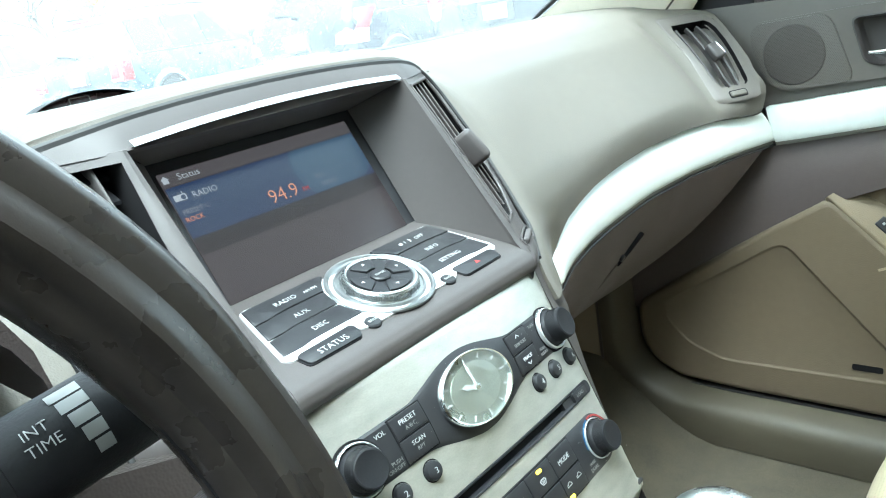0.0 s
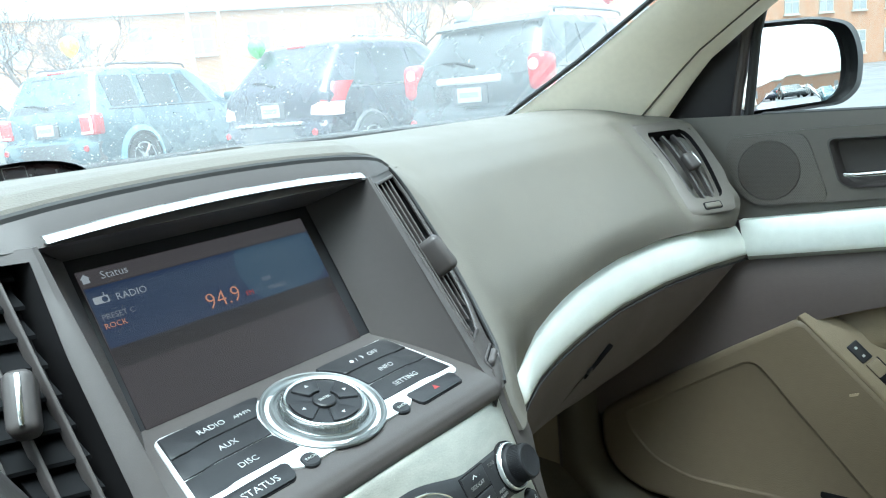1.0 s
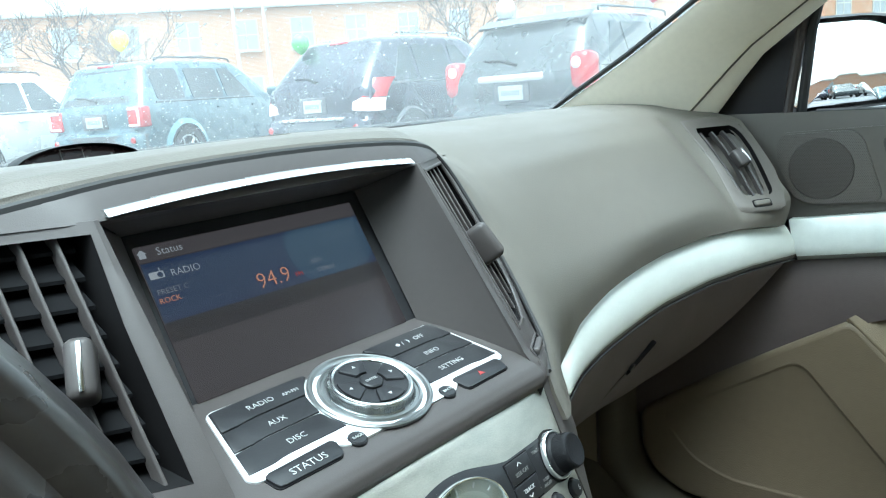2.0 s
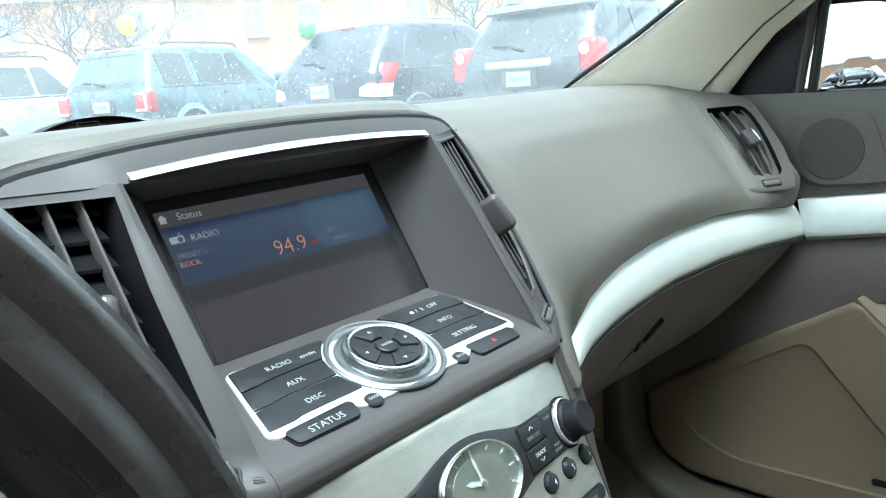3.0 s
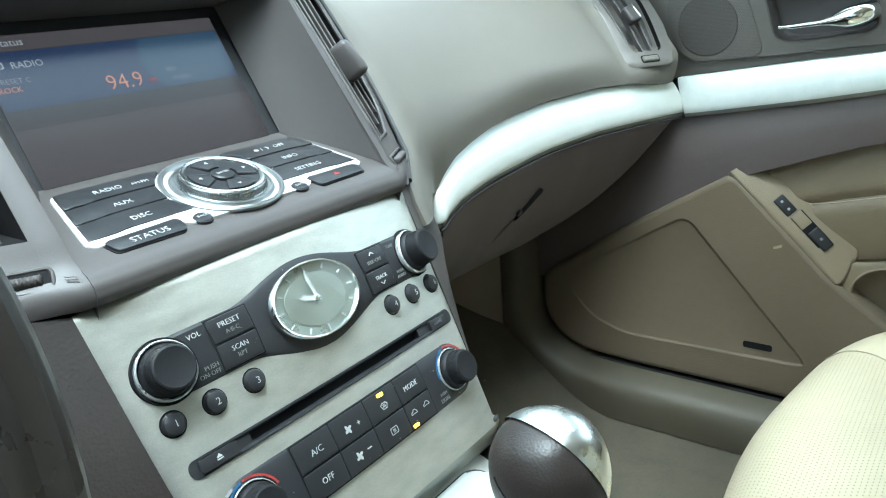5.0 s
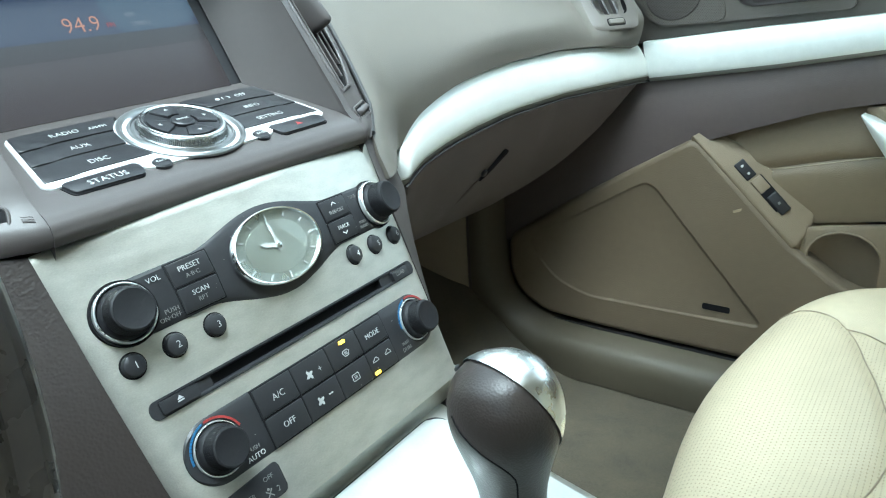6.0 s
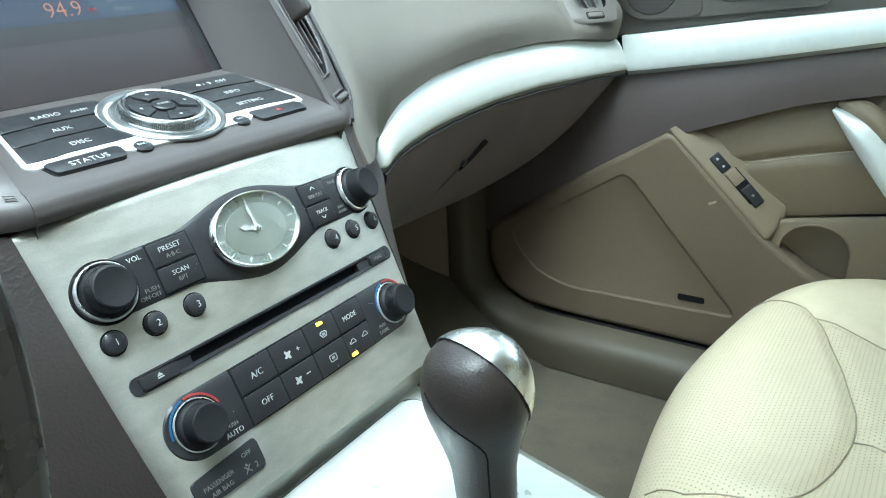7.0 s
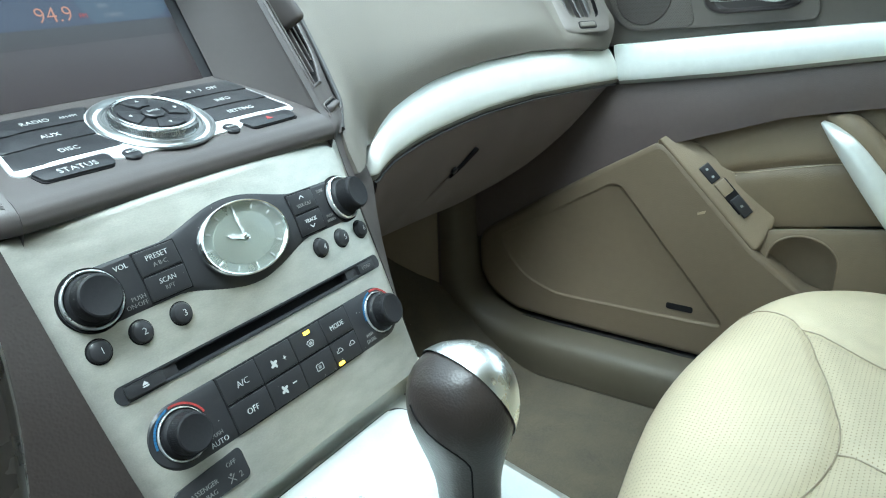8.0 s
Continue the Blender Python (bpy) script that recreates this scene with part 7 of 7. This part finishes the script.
    for s in (-1, 1):
        cuts = ((0.40, 0.98, 0.0), (1.15, 1.88, 0.0), (1.95, 2.62, 0.42)) if tail == "square" else ((0.62, 1.10, -0.30), (1.17, 1.92, 0.0), (1.99, 2.66, 0.46))
        for a, b, cut in cuts:
            lo, hi = belt + 0.055, H - 0.135
            shape = [(a, lo), (b, lo), (b - max(cut, 0.0), hi), (a - min(cut, 0.0), hi)]
            shape = rounded(shape, 0.06, 4)
            pane = bmesh.new()
            out = [pane.verts.new((s * (half(z) + 0.007), y, z)) for y, z in shape]
            back = [pane.verts.new((s * (half(z) - 0.03), y, z)) for y, z in shape]
            pane.faces.new(out)
            for i in range(len(out)):
                pane.faces.new((out[i], out[(i + 1) % len(out)], back[(i + 1) % len(out)], back[i]))
            part("side_window", pane, CAR_GLASS, car)
        part("belt_strip", tube([(s * (half(belt + 0.03) + 0.004), y, belt + 0.030) for y in (0.35, 1.2, 2.0, 2.68)], 0.012, 6), BUMPER, car)
        for yw in (0.86, L - 0.90):
            wheel = part("wheel", moved(lathe([(0, -0.10), (0.30, -0.10), (0.345, -0.08), (0.355, -0.03), (0.355, 0.05), (0.34, 0.09), (0.25, 0.10), (0.24, 0.07), (0.22, 0.06)], 32), Matrix.Rotation(radians(90), 4, "Y") if s > 0 else Matrix.Rotation(radians(-90), 4, "Y")), TYRE, car, m=Matrix.Translation((s * (W - 0.07), yw, 0.355)))
            hub = join(lathe([(0.235, 0.05), (0.235, 0.085), (0.215, 0.085), (0.205, 0.05)], 32), lathe([(0, 0.09), (0.06, 0.085), (0.07, 0.06)], 20), *[moved(rbox(0.17, 0.05, 0.03, 0.008, 1), Matrix.Rotation(2 * math.pi * q / 5, 4, "Z") @ Matrix.Translation((0.14, 0, 0.072))) for q in range(5)])
            part("rim", moved(hub, Matrix.Rotation(radians(90), 4, "Y") if s > 0 else Matrix.Rotation(radians(-90), 4, "Y")), ALLOY, wheel)
            r_in, r_out = 0.395, 0.475 if flare else 0.425
            arch = slab(lambda a, r: Vector((s * (W + 0.028 - 0.03 * (r - r_in) / (r_out - r_in)), yw + r * math.cos(a), 0.36 + r * math.sin(a))), [math.pi * (q / 20) for q in range(-1, 22)], [r_in, mix(r_in, r_out, 0.5), r_out], (-s * 0.05, 0, 0))
            part("arch_trim", arch, flare or BUMPER, car)
            part("arch_well", moved(lathe([(0, 0), (0.40, 0), (0.40, -0.05)], 32), Matrix.Translation((s * (W + 0.006), yw, 0.36)) @ Matrix.Rotation(s * radians(90), 4, "Y")), DEEP, car)
        part("mirror", rbox(0.18, 0.10, 0.15, 0.04, 3, c=(s * (W + 0.06), y3 - 0.25, belt + 0.10)), colour, car)
        if rails:
            part("roof_rail", tube(curve_fit([(s * (wt - 0.06), y1 + 0.30, H - 0.02), (s * (wt - 0.06), y1 + 0.45, H + 0.03), (s * (wt - 0.06), y2 - 0.3, H + 0.03), (s * (wt - 0.06), y2 - 0.1, H - 0.03)], 20), 0.014, 8), SATIN_CHROME if tail == "slant" else BUMPER, car)
        for yh in (1.72, 2.62):
            part("door_handle", rbox(0.03, 0.17, 0.03, 0.010, 2, c=(s * (W + 0.004), yh, belt - 0.10)), colour, car)
        # tail lamps
        if tail == "square":
            lamp = part("tail_lamp", rbox(0.27, 0.20, 0.29, 0.035, 3, c=(s * (W - 0.135), 0.085, belt - 0.16)), TAIL, car)
            part("reverse_lens", rbox(0.20, 0.06, 0.035, 0.01, 2, c=(s * (W - 0.150), 0.000, belt - 0.045)), TAIL_CLEAR, lamp)
            part("reverse_lens", rbox(0.04, 0.06, 0.21, 0.01, 2, c=(s * (W - 0.060), 0.002, belt - 0.16)), TAIL_CLEAR, lamp)
            part("reverse_lens", rbox(0.20, 0.06, 0.035, 0.01, 2, c=(s * (W - 0.150), 0.000, belt - 0.272)), TAIL_CLEAR, lamp)
        elif tail == "slant":
            def lamp_face(f, k):
                x = W + 0.012 - mix(0.27, 0.23, k) * f
                return Vector((s * x, 0.0 + 0.24 * k * k + 0.20 * max(0.0, 1 - f * 2.2) ** 2, mix(belt - 0.30, belt + 0.10, k) + 0.03 * f * (1 - k)))

            lamp = part("tail_lamp", slab(lamp_face, [0, 0.1, 0.25, 0.45, 0.7, 0.93, 1], [0.42, 0.6, 0.8, 0.94, 1], (0, 0.12, 0)), TAIL, car)
            part("reverse_lens", slab(lamp_face, [0, 0.1, 0.25, 0.45, 0.7, 0.93, 1], [0, 0.06, 0.2, 0.4], (0, 0.12, 0)), TAIL_CLEAR, lamp)
        else:
            lamp = part("tail_lamp", rbox(0.25, 0.30, 0.40, 0.09, 5, c=(s * (W - 0.105), 0.165, belt - 0.02)), TAIL, car)
            part("reverse_lens", moved(lathe([(0, 0.02), (0.045, 0.014), (0.062, 0.0)], 24), Matrix.Translation((s * (W - 0.125), 0.020, belt + 0.06)) @ Matrix.Rotation(radians(90), 4, "X")), TAIL_CLEAR, lamp)
        part("reflector", moved(lathe([(0, 0.02), (0.035, 0.016), (0.045, 0.0)], 20), Matrix.Translation((s * (W - 0.17), -0.055, 0.58)) @ Matrix.Rotation(radians(90), 4, "X")), TAIL, car)
    part("bumper", slab(lambda f, z: Vector((f * (W - 0.02), -0.075 + 0.10 * f**4 + 0.02 * abs(z - 0.53) / 0.13, z)), [-1, -0.96, -0.85, -0.6, -0.3, 0, 0.3, 0.6, 0.85, 0.96, 1], [0.40, 0.43, 0.53, 0.63, 0.66], (0, 0.10, 0)), colour if tail == "round" else BUMPER, car)
    part("stop_lamp", rbox(0.30, 0.05, 0.03, 0.008, 2, c=(0, y1 + 0.015, H - 0.060)), TAIL, car)
    plate = part("number_plate", rbox(0.31, 0.02, 0.155, 0.004, 1, c=(0, 0.000, belt - 0.20)), PLATE_WHITE, car)
    part("plate_bar", rbox(0.24, 0.01, 0.055, 0.002, 1, c=(0, -0.010, belt - 0.20)), PLATE_BAR, plate)
    part("plate_recess", rbox(0.46, 0.04, 0.22, 0.02, 2, c=(0, 0.018, belt - 0.20)), BUMPER, car)
    if chrome_bar:
        part("handle_bar", rbox(0.84, 0.06, 0.085, 0.028, 3, c=(0, 0.0, belt - 0.045)), CHROME, car, "chrome tailgate bar")
        part("spoiler", slab(lambda f, k: Vector((f * (wt - 0.03), y1 - 0.13 + 0.20 * k + 0.05 * f * f, H - 0.10 + 0.085 * k)), [-1, -0.6, -0.2, 0.2, 0.6, 1], [0, 0.3, 0.7, 1], (0, 0.03, -0.025)), colour, car)
    elif tail == "slant":
        part("sill_strip", rbox(1.15, 0.05, 0.04, 0.014, 2, c=(0, -0.050, 0.700)), SATIN_CHROME, car)
    wiper = [rear(0.03, belt + 0.09, 0.03), rear(-0.22, belt + 0.15, 0.03), rear(-0.42, belt + 0.16, 0.03)]
    part("rear_wiper", tube(wiper, [0.022, 0.018, 0.012], 6), DEEP, car)
    return car


def parked(x, y, heading):
    return Matrix.Translation((x, y, 0)) @ Matrix.Rotation(-radians(heading), 4, "Z")


BLUE = paint("steel_blue_paint", (0.062, 0.108, 0.130))
NAVY = paint("black_blue_paint", (0.012, 0.014, 0.028))
GRAPHITE = paint("graphite_paint", (0.03, 0.036, 0.038))
WHITE = paint("white_paint", (0.62, 0.64, 0.63))
PALE_FLARE = paint("pale_blue_trim", (0.17, 0.30, 0.36))
suv_a = suv("parked_suv", "steel-blue boxy sport utility car with roof rails", BLUE, parked(4.73, 10.78, 71), rake=0.26, tail="square", flare=PALE_FLARE)
suv_b = suv("parked_suv", "black compact sport utility car with slanted rear window", NAVY, parked(6.01, 7.45, 84), L=4.57, W=0.92, rake=0.50, tail="slant")
suv_c = suv("parked_suv", "dark graphite sport utility car with chrome tailgate bar", GRAPHITE, parked(6.56, 4.75, 87), L=4.75, W=0.92, rake=0.42, tail="round", chrome_bar=True)
white = suv("parked_suv", "white sport utility car", WHITE, parked(2.55, 12.9, 70), rake=0.3, tail="square")


# balloons tied to the cars
def balloon(col_name, col, at, foot, label):
    b = thing("balloon", label, "balloon", Matrix.Translation(at), "balloons tied to the cars")
    part("skin", lathe([(0, -0.15), (0.012, -0.148), (0.03, -0.135), (0.07, -0.10), (0.105, -0.05), (0.12, 0.0), (0.112, 0.05), (0.085, 0.09), (0.045, 0.115), (0, 0.123)], 28), mat(col_name, col, 0.3, var=0.05, vscale=10), b)
    d = Vector(foot) - Vector(at)
    part("string", tube([Vector((0, 0, -0.148)), Vector((0.01, 0.01, -0.148)).lerp(d, 0.5), d], 0.004, 5), WHITE_INK, b)


balloon("yellow_balloon_skin", (0.80, 0.62, 0.03), (4.62, 9.45, 1.88), (4.9, 10.3, 1.55), "round yellow balloon on a string")
balloon("green_balloon_skin", (0.16, 0.55, 0.14), (6.45, 8.10, 1.70), (6.5, 7.9, 1.5), "round green balloon on a string")
balloon("white_balloon_skin", (0.75, 0.75, 0.72), (7.65, 5.55, 1.86), (7.7, 5.4, 1.6), "round white balloon on a string")
balloon("red_balloon_skin", (0.70, 0.06, 0.09), (9.2, 4.35, 1.98), (9.1, 4.5, 1.5), "round red balloon on a string")

# long brick building across the street
BRICK = bpy.data.materials.new("orange_brick")
BRICK.use_nodes = True
bn, bl = BRICK.node_tree.nodes, BRICK.node_tree.links
tx_ = bn.new("ShaderNodeTexBrick")
tx_.inputs["Color1"].default_value, tx_.inputs["Color2"].default_value, tx_.inputs["Mortar"].default_value = (0.40, 0.20, 0.11, 1), (0.33, 0.165, 0.09, 1), (0.42, 0.36, 0.30, 1)
tx_.inputs["Scale"].default_value = 1.0
tx_.inputs["Brick Width"].default_value, tx_.inputs["Row Height"].default_value, tx_.inputs["Mortar Size"].default_value = 0.22, 0.075, 0.01
tcb, swz = bn.new("ShaderNodeTexCoord"), bn.new("ShaderNodeMapping")
swz.inputs["Rotation"].default_value = (radians(90), 0, 0)
bl.new(tcb.outputs["Object"], swz.inputs["Vector"])
bl.new(swz.outputs[0], tx_.inputs["Vector"])
bl.new(tx_.outputs["Color"], bn["Principled BSDF"].inputs["Base Color"])
bn["Principled BSDF"].inputs["Roughness"].default_value = 0.85
STONE = mat("pale_stone", (0.42, 0.40, 0.36), 0.8, var=0.12, vscale=2)
FAR_GLASS = mat("building_window_glass", (0.30, 0.32, 0.33), 0.12, var=0.1, vscale=1.5)


def building(name, label, m, length, height, storeys, bays):
    b = thing(name, label, "building", m)
    part("wall", rbox(length, 10, height, 0.0, c=(0, 5, height / 2)), BRICK, b, flat=True)
    part("roof_edge", rbox(length + 0.4, 10.4, 0.35, 0.05, 2, c=(0, 5, height + 0.1)), STONE, b)
    h = height / storeys
    for f in range(storeys):
        for i in range(bays):
            x = (i + 0.5) * length / bays - length / 2
            w = part("window", rbox(1.35, 0.14, 1.75, 0.0, c=(0, 0, 0)), FAR_GLASS, b, m=Matrix.Translation((x, 0.03, f * h + h * 0.52)), flat=True)
            part("frame", join(*[rbox(0.07, 0.18, 1.8, 0, c=(q * 0.66, 0, 0)) for q in (-1, 0, 1)], *[rbox(1.4, 0.18, 0.07, 0, c=(0, 0, q * 0.86)) for q in (-1, 0, 1)]), STONE, w, flat=True)
            part("sill", rbox(1.6, 0.30, 0.10, 0.0, c=(0, 0, -0.95)), STONE, w, flat=True)
    return b


building("brick_building", "long two-storey orange brick building", Matrix.Translation((48.3, 25.6, 0)) @ Matrix.Rotation(radians(-33), 4, "Z"), 106, 6.6, 2, 32)
building("brick_building", "low brick showroom behind the car park", Matrix.Translation((24, -84, 0)) @ Matrix.Rotation(radians(180), 4, "Z"), 130, 5.5, 1, 16)


# lamp posts
for x, y in ((18.4, 27.0), (19.6, 26.6)):
    lp = thing("lamp_post", "tall pale lamp post", "lamp post", Matrix.Translation((x, y, 0)), "lamp posts in the car park")
    part("pole", tube([(0, 0, 0), (0, 0, 4), (0, 0, 9)], [0.09, 0.08, 0.06], 10), STONE, lp)
    part("foot", lathe([(0.18, 0), (0.18, 0.5), (0.1, 0.55)], 16), STONE, lp)

# bare trees
BARK = mat("grey_brown_bark", (0.11, 0.085, 0.07), 0.9, var=0.25, vscale=4, bump=0.6, bscale=25)


def tree(at, height, seed, spread=0.5):
    r = random.Random(seed)
    t = thing("bare_tree", "leafless winter tree with a fine tangle of twigs", "tree", Matrix.Translation(at), "bare trees by the building")
    limbs, twigs = [], []

    def grow(p, d, length, rad, depth):
        pts, q, dd = [p], p.copy(), d.copy()
        for i in range(3):
            dd = (dd + Vector((r.uniform(-1, 1), r.uniform(-1, 1), r.uniform(-0.4, 0.8))) * 0.22).normalized()
            q = q + dd * length / 3
            pts.append(q.copy())
        (limbs if depth < 2 else twigs).append((pts, [rad * (1 - 0.16 * i) for i in range(4)], 8 if depth == 0 else 5 if depth < 3 else 3))
        if depth >= 6:
            return
        for k in range(3 if depth < 4 else 2):
            side = Vector((r.uniform(-1, 1), r.uniform(-1, 1), r.uniform(-0.2, 0.9))).normalized()
            grow(pts[r.choice((2, 3, 3))], (dd * 0.75 + side * spread * 1.3).normalized(), length * r.uniform(0.62, 0.82), rad * 0.55, depth + 1)

    grow(Vector((0, 0, 0)), Vector((0, 0, 1)), height * 0.28, height * 0.022, 0)
    part("trunk", join(*[tube(a, b, c) for a, b, c in limbs]), BARK, t)
    verts, faces = [], []
    for pts, rad, n in twigs:
        for i in range(3):
            a, b = pts[i], pts[i + 1]
            d = (b - a).normalized()
            s = d.orthogonal().normalized()
            u = d.cross(s)
            k = len(verts)
            for p, w in ((a, rad[i]), (b, rad[i + 1])):
                verts += [p + max(w, 0.008) * (math.cos(q) * s + math.sin(q) * u) for q in (0, 2.094, 4.189)]
            faces += [(k + j, k + (j + 1) % 3, k + 3 + (j + 1) % 3, k + 3 + j) for j in range(3)]
    me = bpy.data.meshes.new("crown")
    me.from_pydata([tuple(v) for v in verts], [], faces)
    me.materials.append(BARK)
    part("crown", me, BARK, t)


tree((10.2, 22.5, 0), 6.2, 3, 0.75)
tree((13.5, 26.0, 0), 6.0, 8, 0.75)
tree((21.5, 17.5, 0), 6.2, 12, 0.75)
tree((7.0, 24.0, 0), 5.5, 21, 0.75)
tree((40.0, 15.0, 0), 8.0, 33, 0.6)

# outside mirror of our car, and the rows of cars that it shows
mir = thing("wing_mirror", "black outside mirror showing the car park behind", "mirror", Matrix.Translation((0.940, 0.062, 0.941)) @ Matrix.Rotation(radians(-36), 4, "Z") @ Matrix.Rotation(radians(-3.6), 4, "X"))
shape = rounded([(-0.096, -0.047), (-0.078, -0.056), (0.060, -0.052), (0.088, -0.034), (0.094, 0.010), (0.080, 0.048), (0.030, 0.059), (-0.085, 0.057), (-0.100, 0.042)], 0.024, 5)
MIRROR_SHELL = mat("grey_grained_plastic", (0.040, 0.040, 0.043), 0.55, var=0.1, vscale=20, bump=0.3, bscale=600)
shell = bmesh.new()
rows = []
for q, sc in ((0.0, 1.0), (0.006, 1.06), (0.03, 1.06), (0.06, 0.92), (0.085, 0.65), (0.095, 0.3)):
    rows.append([shell.verts.new((x * sc + (0.009 if sc > 1 else 0), q - 0.012, z * sc)) for x, z in [(x * 1.08, y * 1.08) for x, y in shape]])
for a, b in zip(rows, rows[1:]):
    for i in range(len(a)):
        shell.faces.new((a[i], a[(i + 1) % len(a)], b[(i + 1) % len(b)], b[i]))
shell.faces.new(rows[-1])
part("housing", shell, MIRROR_SHELL, mir, "grained dark grey mirror housing")
MIRROR = mat("mirror_glass", (0.9, 0.92, 0.92), 0.0, metal=1.0, var=0.0)
# the glass is slightly domed
dome_rows = bmesh.new()
rings = [[dome_rows.verts.new((x * q / 10, ((x * q / 10) ** 2 + (z * q / 10) ** 2) / 2.8, z * q / 10)) for x, z in shape] for q in range(1, 11)]
for a, b in zip(rings, rings[1:]):
    for i in range(len(a)):
        dome_rows.faces.new((a[i], a[(i + 1) % len(a)], b[(i + 1) % len(b)], b[i]))
dome_rows.faces.new(rings[0])
part("mirror_glass", dome_rows, MIRROR, mir, "slightly domed mirror glass")
part("foot", rbox(0.14, 0.05, 0.04, 0.015, 2, c=(-0.09, 0.09, -0.06)), BLACK_SOFT, mir)
for i in range(24):
    row, place = divmod(i, 8)
    x, y, h = 0.5 + 2.35 * place + 1.1 * row, -37.0 - 6.3 * row - 0.25 * place, (4, 184, 176)[row]
    copy_thing((suv_b, suv_c, white, suv_a, suv_c)[i % 5], parked(x, y, h))
